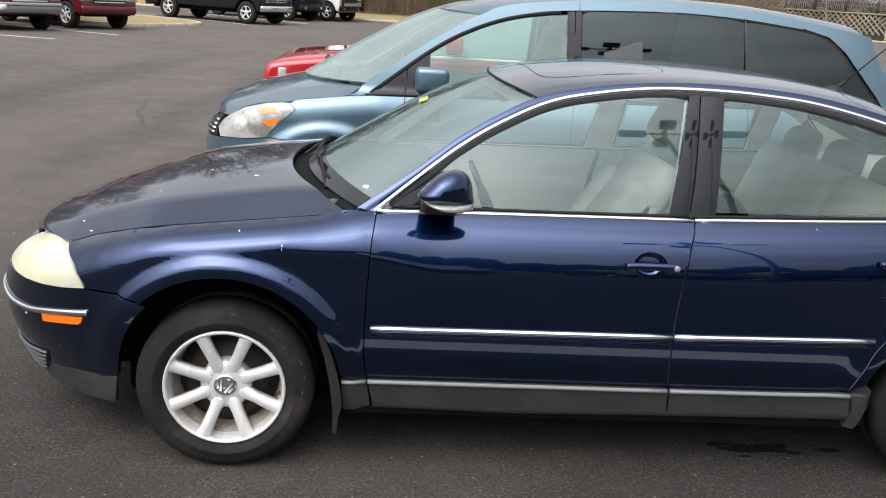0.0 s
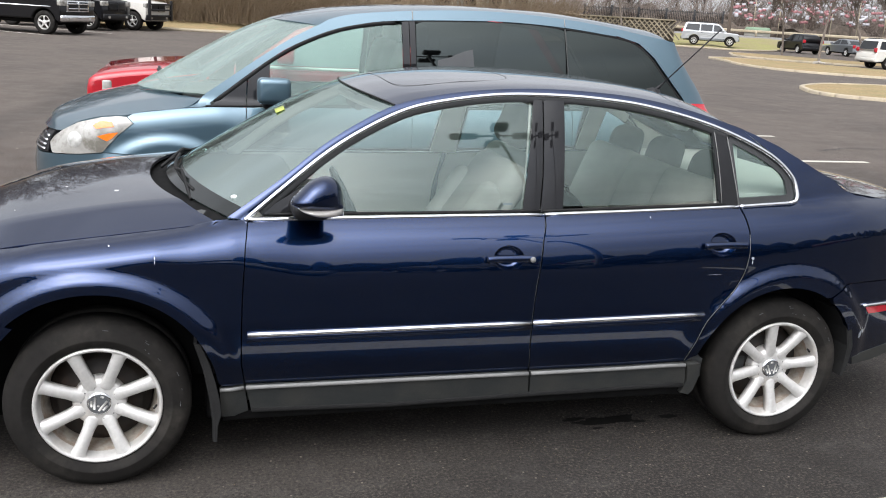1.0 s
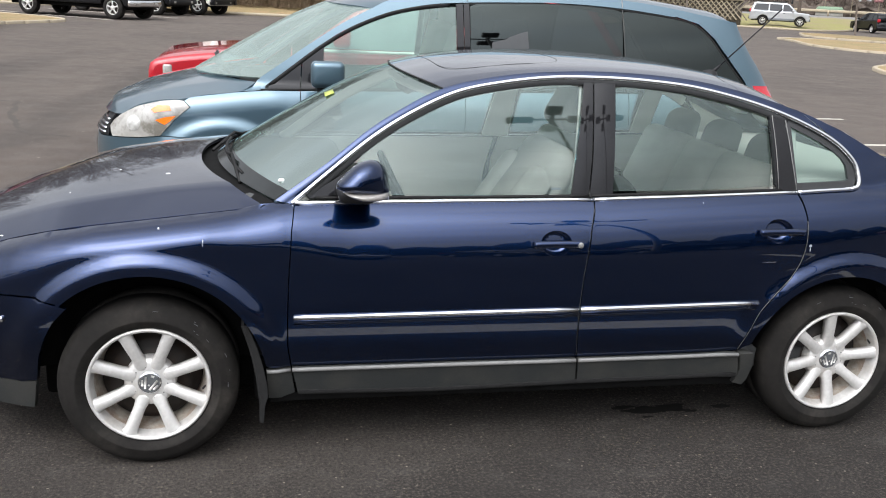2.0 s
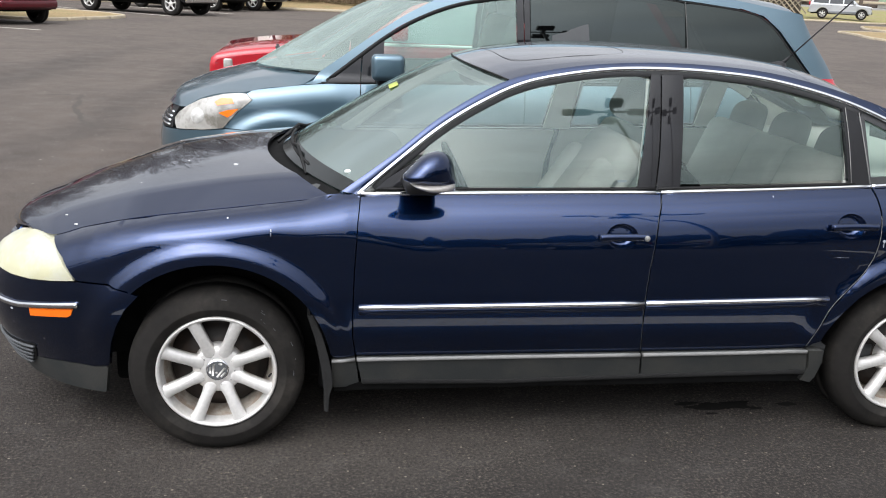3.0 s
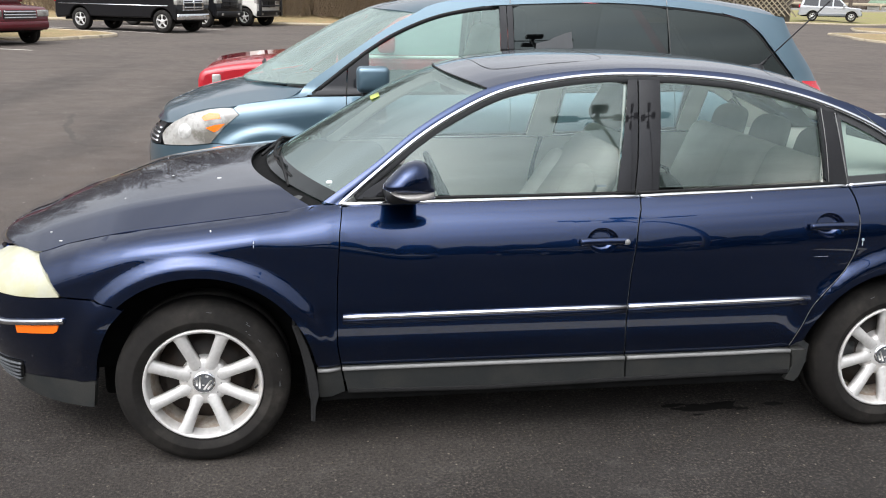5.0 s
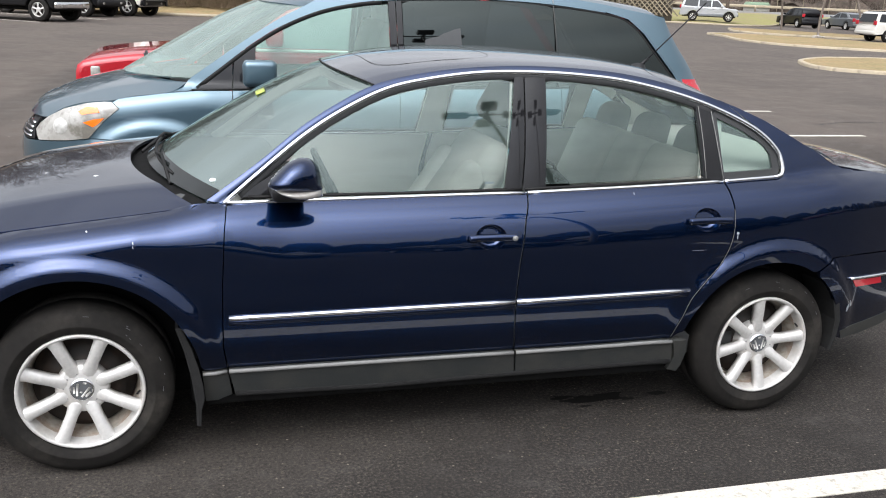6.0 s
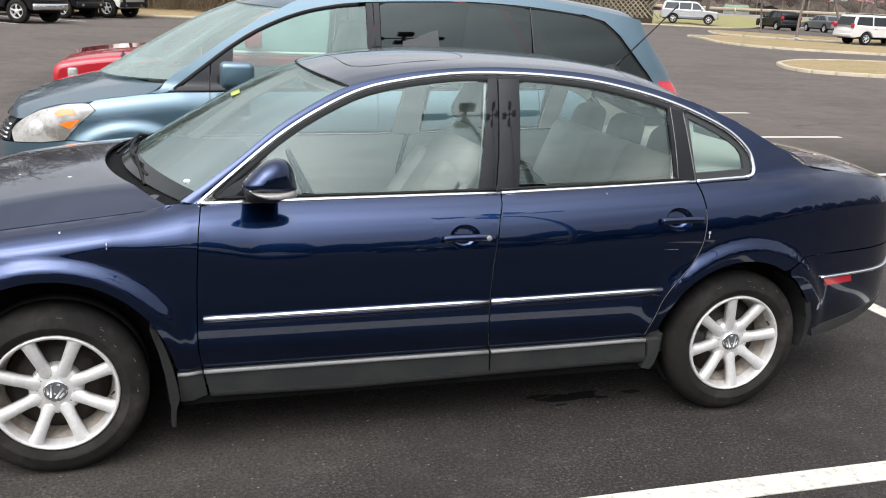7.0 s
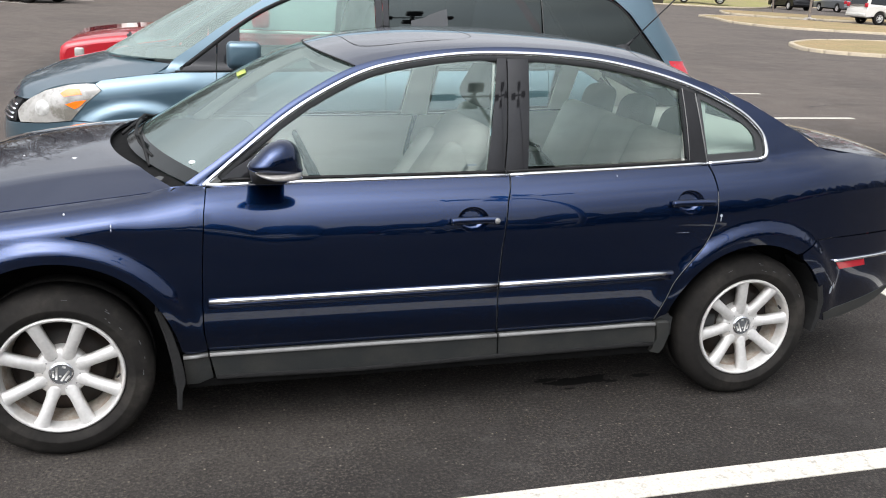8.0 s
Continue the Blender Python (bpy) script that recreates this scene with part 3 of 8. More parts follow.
    if detail:
        bm = bmesh.new()
        disc(bm, 0.035 * k, (0, sunk - 0.0105, 0))
        bmesh.ops.reverse_faces(bm, faces=bm.faces[:])
        part("badge_disc", bm, SLAT, cap, "grey badge disc")
        bm = bmesh.new()
        for x0, z0, x1, z1 in ((-0.021, 0.020, -0.008, -0.024), (0.021, 0.020, 0.008, -0.024), (-0.029, 0.004, -0.020, -0.018), (0.029, 0.004, 0.020, -0.018), (-0.006, 0.028, 0.006, 0.028), (0.0, -0.004, 0.0, -0.010)):
            sweep(bm, [(x0, sunk - 0.0115, z0), (x1, sunk - 0.0115, z1)], [(0, -1, 0)] * 2, round_profile(0.0080, 0.0015, 6))
        part("badge_bars", bm, ALLOY, cap, "silver bars of the badge")
        for i in range(10):
            a = 2 * math.pi * i / 10 + 0.3
            bm = bmesh.new()
            lathe(bm, [(0.0, -0.0012), (0.0026, -0.001), (0.003, 0.0), (0.003, 0.006)], 10, centre=(0.061 * math.cos(a), sunk - 0.002, 0.061 * math.sin(a)))
            part("wheel_bolt", bm, TRIM_EDGE, hub)
        bm = tube(bmesh.new(), [(0.185, 0.03, 0.05), (0.178, 0.006, 0.048)], 0.004)
        part("valve", bm, BLACK_TRIM, rim)
    return hub

# ---- ground ----
GZ = -0.013  # the ground's height
def asphalt():
    """Dark bays, an aisle paler from wear and from shading put into the colour, pale flecks of stone, tyre-polished
    and stained patches.
    """
    m = bpy.data.materials.new("asphalt")
    m.use_nodes = True
    n, l = m.node_tree.nodes, m.node_tree.links
    b = n["Principled BSDF"]
    b.inputs["Specular IOR Level"].default_value = 0.25
    place = n.new("ShaderNodeTexCoord")
    where = n.new("ShaderNodeSeparateXYZ")
    l.new(place.outputs["Object"], where.inputs["Vector"])

    def cloud(scale, detail=6, rough=0.6):
        t = n.new("ShaderNodeTexNoise")
        t.inputs["Scale"].default_value, t.inputs["Detail"].default_value, t.inputs["Roughness"].default_value = scale, detail, rough
        l.new(place.outputs["Object"], t.inputs["Vector"])
        return t.outputs["Fac"]

    def span(value, a, b, c, d):
        t = n.new("ShaderNodeMapRange")
        for key, v in zip(("From Min", "From Max", "To Min", "To Max"), (a, b, c, d)):
            t.inputs[key].default_value = v
        l.new(value, t.inputs["Value"])
        return t.outputs["Result"]

    def math_node(kind, a, b=None):
        t = n.new("ShaderNodeMath")
        t.operation = kind
        for k, v in enumerate((a, b)):
            if v is None:
                continue
            if isinstance(v, (int, float)):
                t.inputs[k].default_value = v
            else:
                l.new(v, t.inputs[k])
        return t.outputs["Value"]

    def blend(fac, a, b):
        t = n.new("ShaderNodeMix")
        t.data_type = "RGBA"
        for key, v in (("Factor", fac), ("A", a), ("B", b)):
            if isinstance(v, tuple):
                t.inputs[key].default_value = (*v, 1)
            elif isinstance(v, float):
                t.inputs[key].default_value = v
            else:
                l.new(v, t.inputs[key])
        return t.outputs["Result"]

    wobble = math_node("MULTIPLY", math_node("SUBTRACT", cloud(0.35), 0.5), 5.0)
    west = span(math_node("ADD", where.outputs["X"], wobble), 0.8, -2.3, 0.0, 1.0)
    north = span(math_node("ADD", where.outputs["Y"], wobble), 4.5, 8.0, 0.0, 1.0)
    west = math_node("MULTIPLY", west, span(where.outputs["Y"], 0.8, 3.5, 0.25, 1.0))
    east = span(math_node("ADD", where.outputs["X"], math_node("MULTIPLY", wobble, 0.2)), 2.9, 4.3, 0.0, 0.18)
    # paler by position: wear, and near and far brightness put into the colour
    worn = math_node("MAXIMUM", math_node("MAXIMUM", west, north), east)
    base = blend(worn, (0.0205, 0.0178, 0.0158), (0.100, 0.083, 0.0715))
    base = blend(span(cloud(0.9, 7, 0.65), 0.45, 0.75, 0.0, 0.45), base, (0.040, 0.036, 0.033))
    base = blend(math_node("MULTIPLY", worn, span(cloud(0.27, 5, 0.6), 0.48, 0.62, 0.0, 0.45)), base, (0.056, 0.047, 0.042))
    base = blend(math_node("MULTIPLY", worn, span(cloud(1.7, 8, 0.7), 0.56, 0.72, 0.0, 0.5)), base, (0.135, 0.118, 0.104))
    # two darker wheel tracks along the aisle
    lane = math_node("ADD", math_node("SUBTRACT", where.outputs["X"], math_node("MULTIPLY", where.outputs["Y"], 0.08)), math_node("ADD", math_node("MULTIPLY", math_node("SUBTRACT", cloud(0.6), 0.5), 1.2), 0.67))
    tracks = math_node("MAXIMUM", span(math_node("ABSOLUTE", math_node("ADD", lane, 4.5)), 0.75, 0.20, 0.0, 1.0), span(math_node("ABSOLUTE", math_node("ADD", lane, 2.05)), 0.48, 0.10, 0.0, 0.9))
    tracks = math_node("MULTIPLY", tracks, math_node("MULTIPLY", span(where.outputs["Y"], 4.0, 5.5, 0.0, 1.0), span(where.outputs["Y"], 20.0, 15.0, 0.0, 1.0)))
    base = blend(math_node("MULTIPLY", tracks, span(cloud(1.3), 0.3, 0.6, 0.35, 0.75)), base, (0.050, 0.043, 0.039))
    # paler strip beside the parking line: extra brightness painted into the ground
    drift = math_node("MULTIPLY", math_node("SUBTRACT", cloud(2.2), 0.5), 0.7)
    along, across = math_node("ADD", where.outputs["X"], drift), math_node("ADD", where.outputs["Y"], math_node("MULTIPLY", drift, 0.5))
    bright_strip = math_node("MULTIPLY", math_node("MULTIPLY", span(along, -0.7, 0.1, 0.0, 1.0), span(along, 1.7, 0.7, 0.0, 1.0)), math_node("MULTIPLY", span(across, 0.45, 0.10, 0.0, 1.0), span(across, -0.35, -0.05, 0.0, 1.0)))
    base = blend(math_node("MULTIPLY", bright_strip, 0.40), base, (0.078, 0.069, 0.059))
    base = blend(span(cloud(7.0, 8, 0.75), 0.52, 0.80, 0.0, 0.35), base, (0.12, 0.112, 0.104))
    grit = cloud(75.0, 5, 0.8)
    base = blend(math_node("MULTIPLY", span(grit, 0.51, 0.64, 0.0, 0.85), span(cloud(1.6, 6, 0.65), 0.35, 0.65, 0.45, 1.0)), base, (0.122, 0.103, 0.084))
    stones = n.new("ShaderNodeTexVoronoi")
    stones.inputs["Scale"].default_value = 60.0
    l.new(place.outputs["Object"], stones.inputs["Vector"])
    pale = span(stones.outputs["Color"], 0.82, 0.93, 0.0, 0.9)
    core = span(stones.outputs["Distance"], 0.34, 0.22, 0.0, 1.0)
    base = blend(math_node("MULTIPLY", pale, core), base, (0.27, 0.235, 0.19))
    chips = n.new("ShaderNodeTexVoronoi")
    chips.inputs["Scale"].default_value = 14.0
    l.new(place.outputs["Object"], chips.inputs["Vector"])
    strewn = math_node("MULTIPLY", span(chips.outputs["Color"], 0.80, 0.86, 0.0, 1.0), span(chips.outputs["Distance"], 0.20, 0.12, 0.0, 0.9))
    base = blend(math_node("MULTIPLY", math_node("MULTIPLY", strewn, math_node("MAXIMUM", worn, span(where.outputs["X"], -0.4, -1.2, 0.0, 1.0))), span(cloud(1.1, 5, 0.6), 0.40, 0.56, 0.0, 1.0)), base, (0.36, 0.33, 0.29))
    base = blend(span(grit, 0.47, 0.37, 0.0, 0.8), base, (0.009, 0.009, 0.009))
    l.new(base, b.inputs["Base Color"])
    l.new(span(cloud(3.0), 0.3, 0.7, 0.72, 0.95), b.inputs["Roughness"])
    relief = n.new("ShaderNodeBump")
    relief.inputs["Strength"].default_value, relief.inputs["Distance"].default_value = 1.0, 0.008
    l.new(grit, relief.inputs["Height"])
    l.new(relief.outputs["Normal"], b.inputs["Normal"])
    return m


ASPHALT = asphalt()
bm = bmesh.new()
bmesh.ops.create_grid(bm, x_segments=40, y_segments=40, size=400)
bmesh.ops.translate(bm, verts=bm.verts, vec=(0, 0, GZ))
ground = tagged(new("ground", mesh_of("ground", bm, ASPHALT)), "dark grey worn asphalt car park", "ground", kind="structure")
LINE_PAINT = material("white_line_paint", (0.47, 0.445, 0.385), rough=0.8, spread=0.25, grain=90, second=(0.20, 0.185, 0.165), big=26, amount=0.8, ramp=(0.55, 0.7))


def bay_line(a, b, width=0.10):
    a, b = Vector((*a, GZ)), Vector((*b, GZ))
    t = (b - a).normalized()
    s = Vector((-t.y, t.x, 0)) * width / 2
    bm = plate([a - s, b - s, b + s, a + s], 0.004, "z")
    return tagged(new("parking_line", mesh_of("parking_line", bm, LINE_PAINT, smooth=False)), "white painted parking bay line on asphalt", "road marking", "parking lines", "structure")


bay_line((4.43, -3.4), (4.43, 3.0), 0.115)
for y, x0, x1 in ((-0.556, -0.95, 4.37), (2.30, 4.49, 9.4), (5.02, 4.0, 9.4), (7.66, 4.0, 9.5), (10.25, 4.0, 9.75)):
    bay_line((x0, y), (x1, y), 0.124 if y < 0 else 0.10)

# ---- the dark blue saloon ----
MID = 0.873
sedan = thing("car", (1.35, MID, GZ), label="dark blue metallic four-door saloon parked on asphalt", category="car")
ORIGIN[sedan.name] = Vector((-1.35, -MID, -GZ))

WINDOW_TOP = [(0.496, 0.948), (0.627, 1.054), (0.784, 1.173), (0.935, 1.262), (1.099, 1.334), (1.266, 1.371), (1.476, 1.397), (1.70, 1.402), (1.888, 1.395),
              (2.078, 1.376), (2.301, 1.329), (2.483, 1.270), (2.641, 1.197), (2.729, 1.122), (2.752, 1.062), (2.748, 1.024), (2.715, 1.012)]
ROOF_EDGE = [(0.438, 0.957), (0.62, 1.085), (0.78, 1.205), (0.93, 1.292), (1.05, 1.346), (1.20, 1.384), (1.40, 1.412), (1.65, 1.425), (1.90, 1.419),
             (2.10, 1.400), (2.30, 1.360), (2.50, 1.305), (2.69, 1.233), (2.80, 1.178), (2.89, 1.133), (2.955, 1.105)]


def edge3(points):
    return [SEDAN.at(u, z) for u, z in points]


def sedan_panel(name, outline, mat, parent=None, label="", **kw):
    parent = parent or sedan
    near = part(name, panel(SEDAN, outline, **kw), mat, parent, label)
    far_kw = dict(kw)
    far_kw["step"] = (0.12, 0.08)
    if parent is sedan:
        part(name, panel(SEDAN, outline, mirror=MID, **far_kw), mat, parent, label)
    return near


ARCH_F = arc(0.003, 0.322, 0.404, 9, 135.5, 34)
ARCH_R = arc(2.668, 0.290, 0.398, 166, 57, 34)

# front wing, bumper, lamps
sedan_panel("front_wing", [(-0.549, 0.706), (-0.487, 0.634), (-0.43, 0.635), (-0.36, 0.635), (-0.287, 0.622)] + ARCH_F[::-1] + [(0.417, 0.370), (0.490, 0.373),
            (0.478, 0.45), (0.477, 0.544), (0.480, 0.689), (0.490, 0.870), (0.501, 0.946), (0.455, 0.951), (0.398, 0.944), (0.301, 0.921), (0.065, 0.893), (-0.19, 0.861),
            (-0.35, 0.834), (-0.45, 0.812), (-0.539, 0.789), (-0.60, 0.768), (-0.655, 0.752)], BLUE, step=(0.016, 0.012))
bumper = sedan_panel("front_bumper", [(-1.42, 0.60), (-1.2, 0.605), (-1.0, 0.612), (-0.88, 0.614), (-0.782, 0.607), (-0.685, 0.608), (-0.583, 0.616), (-0.487, 0.628), (-0.36, 0.629),
                     (-0.287, 0.616), (-0.253, 0.606), (-0.302, 0.552), (-0.335, 0.49), (-0.362, 0.42), (-0.384, 0.326), (-0.446, 0.314), (-0.608, 0.306), (-0.737, 0.292),
                     (-0.9, 0.28), (-1.42, 0.28)], BLUE)
sedan_panel("bumper_skirt", [(-1.42, 0.276), (-0.9, 0.276), (-0.737, 0.288), (-0.608, 0.302), (-0.446, 0.310), (-0.388, 0.320), (-0.405, 0.25), (-0.417, 0.207), (-0.477, 0.198), (-0.663, 0.198),
                             (-0.85, 0.198), (-1.42, 0.198)], TRIM, label="grey plastic lower bumper skirt")
sedan_panel("nose_panel", [(-1.42, 0.606), (-1.2, 0.611), (-1.02, 0.620), (-1.02, 0.70), (-1.2, 0.695), (-1.42, 0.69)], BLUE)
lamp = [(-1.000, 0.722), (-0.86, 0.738), (-0.76, 0.745), (-0.66, 0.742), (-0.60, 0.726), (-0.553, 0.700), (-0.517, 0.665), (-0.491, 0.634), (-0.583, 0.622), (-0.685, 0.614), (-0.782, 0.613),
        (-0.878, 0.620), (-0.965, 0.632), (-1.000, 0.645), (-1.012, 0.685)]
sedan_panel("headlight", lamp, LAMP_HAZED, label="hazed yellowed headlight lens", step=(0.03, 0.02), extra=-0.006, flange=0.05)
for side in (None, MID):
    part("bumper_chrome_strip", strip(SEDAN, [(-1.42, 0.535), (-1.1, 0.525), (-0.95, 0.510), (-0.877, 0.503), (-0.767, 0.503), (-0.667, 0.517), (-0.56, 0.533), (-0.486, 0.544)], 0.022, 0.008, extra=-0.004, mirror=side),
         CHROME, sedan, "chrome bumper strip")
sedan_panel("side_marker", [(-0.702, 0.503), (-0.60, 0.515), (-0.507, 0.526), (-0.516, 0.502), (-0.53, 0.494), (-0.62, 0.482), (-0.698, 0.472)], AMBER, label="orange side marker lamp", step=(0.03, 0.02), extra=-0.004, flange=0.02)
grille_hole = sedan_panel("bumper_grille", [(-1.10, 0.335), (-0.95, 0.335), (-0.83, 0.338), (-0.716, 0.350), (-0.722, 0.315), (-0.745, 0.275), (-0.80, 0.245), (-0.90, 0.236), (-1.10, 0.236)], SEAL, extra=-0.003, label="dark slatted bumper vent")
# slats get a paler grey to carry the sky light on them
for k in range(5):
    z = 0.330 - 0.019 * k
    part("grille_slat", strip(SEDAN, [(-1.08, z - 0.008), (-0.92, z - 0.004), (-0.80, z), (-0.722 - 0.012 * k, z + 0.006)], 0.010, 0.006, extra=-0.007), SLAT, grille_hole)

# doors with their glass, frames, handles and strips
def inset_line(points, down):
    """A line moved downwards and inwards from the window's upper edge."""
    dense = spline(points, 6)
    way = np.gradient(dense, axis=0)
    way /= np.linalg.norm(way, axis=1)[:, None]
    return [(p[0] + w[1] * down, p[1] - w[0] * down) for p, w in zip(dense, way)]


def between(line, lo, hi):
    return [p for p in line if lo < p[0] < hi]


TOP_IN = inset_line(WINDOW_TOP, 0.028)
front_glass = [(0.640, 0.980), (0.700, 1.040)] + between(TOP_IN, 0.735, 1.585) + [(1.602, 1.362), (1.531, 0.986), (1.1, 0.977)]
rear_glass = [(1.694, 0.996), (1.729, 1.362)] + between(TOP_IN, 1.75, 2.35) + [(2.366, 1.270), (2.372, 1.018), (2.05, 1.002)]
quarter_glass = [(2.466, 1.024), (2.452, 1.250), (2.52, 1.226), (2.588, 1.195), (2.650, 1.160), (2.689, 1.131), (2.710, 1.100), (2.716, 1.046), (2.704, 1.034)]
front_door = sedan_panel("front_door", [(0.505, 0.944), (0.494, 0.870), (0.484, 0.689), (0.481, 0.544), (0.483, 0.45), (0.495, 0.374), (1.016, 0.374), (1.568, 0.374), (1.560, 0.47), (1.558, 0.564), (1.565, 0.718),
                         (1.587, 0.880), (1.614, 0.962), (1.06, 0.954)], BLUE, hole=(1.452, 0.824, 0.060, 0.046))
rear_door = sedan_panel("rear_door", [(1.620, 0.962), (1.593, 0.880), (1.571, 0.718), (1.564, 0.564), (1.566, 0.47), (1.574, 0.374), (2.0, 0.376), (2.235, 0.380), (2.262, 0.455), (2.300, 0.545), (2.360, 0.625),
                        (2.425, 0.695), (2.455, 0.755), (2.468, 0.83), (2.470, 0.915), (2.460, 0.994), (2.05, 0.978)], BLUE, hole=(2.350, 0.866, 0.060, 0.046))
for door, glass, name in ((front_door, front_glass, "door_glass"), (rear_door, rear_glass, "door_glass")):
    lo, hi = min(p[0] for p in glass), max(p[0] for p in glass)

    def crown(u, z):
        t = (2 * u - lo - hi) / (hi - lo)
        if lo > 1.6:
            return 0.007 * (1 + t)
        return -0.006 * (1 - 0.5 * t * t - 0.5 * t ** 4)
    g = part(name, panel(SEDAN, glass, extra=0.012, flange=0.004, step=(0.03, 0.05), bulge=crown), GLASS, door, "green-tinted side window glass")
    g.visible_shadow = False
    g2 = part("far_door_glass", panel(SEDAN, glass, extra=0.012, flange=0.0, step=(0.12, 0.1), mirror=MID), FAR_CLEAR, sedan, "green-tinted side window glass")
    g2.visible_shadow = False


def rounded_post(foot, top, half):
    """Outward crown of a door post about its leaning middle line."""
    def crown(u, z):
        mid = foot + (top - foot) * (z - 0.975) / 0.42
        return -0.0022 * max(0.0, 1 - ((u - mid) / half) ** 2)
    return crown


for side, owner in ((None, front_door), (MID, sedan)):
    part("window_post", panel(SEDAN, [(1.531, 0.972), (1.608, 1.392), (1.644, 1.394), (1.616, 1.10), (1.598, 0.972)], extra=0.006, mirror=side, step=(0.008, 0.03), bulge=rounded_post(1.566, 1.630, 0.045)), SATIN_BLACK, owner, "glossy black door post")
    part("mirror_sail", panel(SEDAN, [(0.555, 0.965), (0.60, 1.002), (0.71, 1.066), (0.72, 1.05), (0.648, 0.976)], extra=0.004, mirror=side), SATIN_BLACK, owner, "black triangular mirror mount")
    part("window_post", panel(SEDAN, [(1.604, 0.974), (1.622, 1.10), (1.650, 1.394), (1.735, 1.394), (1.696, 0.984)], extra=0.006, mirror=side, step=(0.008, 0.03), bulge=rounded_post(1.650, 1.694, 0.052)), SATIN_BLACK, rear_door if side is None else sedan)
    part("window_post", panel(SEDAN, [(2.376, 1.000), (2.368, 1.288), (2.433, 1.266), (2.462, 1.006)], extra=0.006, mirror=side), SATIN_BLACK, rear_door if side is None else sedan)
    part("window_frame", strip(SEDAN, [(p[0], p[1]) for p in inset_line(WINDOW_TOP[:8], 0.018)[2::3] + inset_line(WINDOW_TOP[:8], 0.018)[-1:]], 0.026, 0.004, extra=0.008, mirror=side, steps=4), FRAME_BLACK, owner, "black rubber window frame")
    part("window_frame", strip(SEDAN, [(p[0], p[1]) for p in inset_line(WINDOW_TOP[6:12], 0.018)[5::3]], 0.026, 0.004, extra=0.008, mirror=side, steps=4), FRAME_BLACK, rear_door if side is None else sedan)
    part("belt_seal", strip(SEDAN, [(0.58, 0.966), (1.06, 0.971), (1.60, 0.979)], 0.012, 0.006, extra=0.006, mirror=side), SEAL, owner)
    part("belt_seal", strip(SEDAN, [(1.612, 0.979), (2.05, 0.995), (2.40, 1.008)], 0.012, 0.006, extra=0.006, mirror=side), SEAL, rear_door if side is None else sedan)
    part("belt_chrome", strip(SEDAN, [(0.505, 0.950), (1.06, 0.959), (1.614, 0.967)], 0.017, 0.007, extra=-0.001, mirror=side), CHROME, owner, "bright chrome belt strip")
    part("belt_chrome", strip(SEDAN, [(1.620, 0.967), (2.05, 0.983), (2.462, 1.000)], 0.017, 0.007, extra=-0.001, mirror=side), CHROME, rear_door if side is None else sedan, "bright chrome belt strip")
    part("side_moulding", strip(SEDAN, [(0.500, 0.562), (1.0, 0.566), (1.556, 0.571)], 0.020, 0.012, extra=-0.002, mirror=side, straight=True), CHROME, owner, "chrome side moulding")
    part("side_moulding", strip(SEDAN, [(1.564, 0.571), (2.0, 0.578), (2.294, 0.583)], 0.020, 0.012, extra=-0.002, mirror=side, straight=True), CHROME, rear_door if side is None else sedan, "chrome side moulding")
    part("moulding_base", strip(SEDAN, [(0.500, 0.546), (1.0, 0.550), (1.556, 0.555)], 0.026, 0.008, extra=-0.001, mirror=side, straight=True), BLUE, owner)
    part("moulding_base", strip(SEDAN, [(1.564, 0.555), (2.0, 0.562), (2.288, 0.567)], 0.026, 0.008, extra=-0.001, mirror=side, straight=True), BLUE, rear_door if side is None else sedan)
    part("window_chrome", strip(SEDAN, WINDOW_TOP, 0.019, 0.009, extra=-0.001, mirror=side), CHROME, sedan, "bright chrome window surround")
    part("quarter_chrome", strip(SEDAN, [(2.468, 1.000), (2.60, 1.007), (2.715, 1.012)], 0.018, 0.008, extra=-0.001, mirror=side), CHROME, sedan, "bright chrome window surround")

# pale strips painted for the light that the shut edges catch
part("door_edge", strip(SEDAN, [(2.4735, 0.905), (2.4715, 0.83), (2.4585, 0.754), (2.4285, 0.694), (2.3635, 0.623), (2.3035, 0.545), (2.266, 0.455), (2.240, 0.385)], 0.0016, 0.0009, extra=0.0012, steps=6), TRIM_EDGE, rear_door, "thin pale strip for light caught on the door edge")
part("door_edge", strip(SEDAN, [(1.6165, 0.955), (1.5895, 0.880), (1.568, 0.718), (1.561, 0.564), (1.563, 0.47), (1.571, 0.38)], 0.0012, 0.0008, extra=0.002, steps=6), SLAT, front_door, "thin pale strip for light caught on the door edge")


def handle(door, u, z, lock):
    """Pull handle over a scooped recess."""
    zc = z - 0.002
    ring = [(u + 0.0605 * math.cos(a * math.pi / 16), zc + 0.0465 * math.sin(a * math.pi / 16)) for a in range(32)]
    bm = panel(SEDAN, ring, extra=0.001, flange=0.0, step=(0.012, 0.010), bulge=lambda x, y: 0.034 * math.sqrt(min(1.0, max(0.0, 1 - ((x - u) / 0.061) ** 2 - ((y - zc) / 0.047) ** 2) / 0.45)))
    part("handle_recess", bm, BLUE, door, "scooped handle recess")
    pts = [(u - 0.088, z - 0.002), (u - 0.06, z), (u, z + 0.001), (u + 0.06, z + 0.001), (u + 0.092, z)]
    bm = strip(SEDAN, pts, 0.028, 0.012, extra=-0.020)
    grip = part("door_handle", bm, BLUE, door, "body-coloured pull handle")
    if lock:
        p = SEDAN.at(u + 0.083, z, -0.034)
        bm = bmesh.new()
        lathe(bm, [(0.0, -0.004), (0.0085, -0.003), (0.0105, 0.0), (0.0105, 0.012)], 20, centre=p)
        part("door_lock", bm, TRIM_EDGE, grip, "chrome key lock")


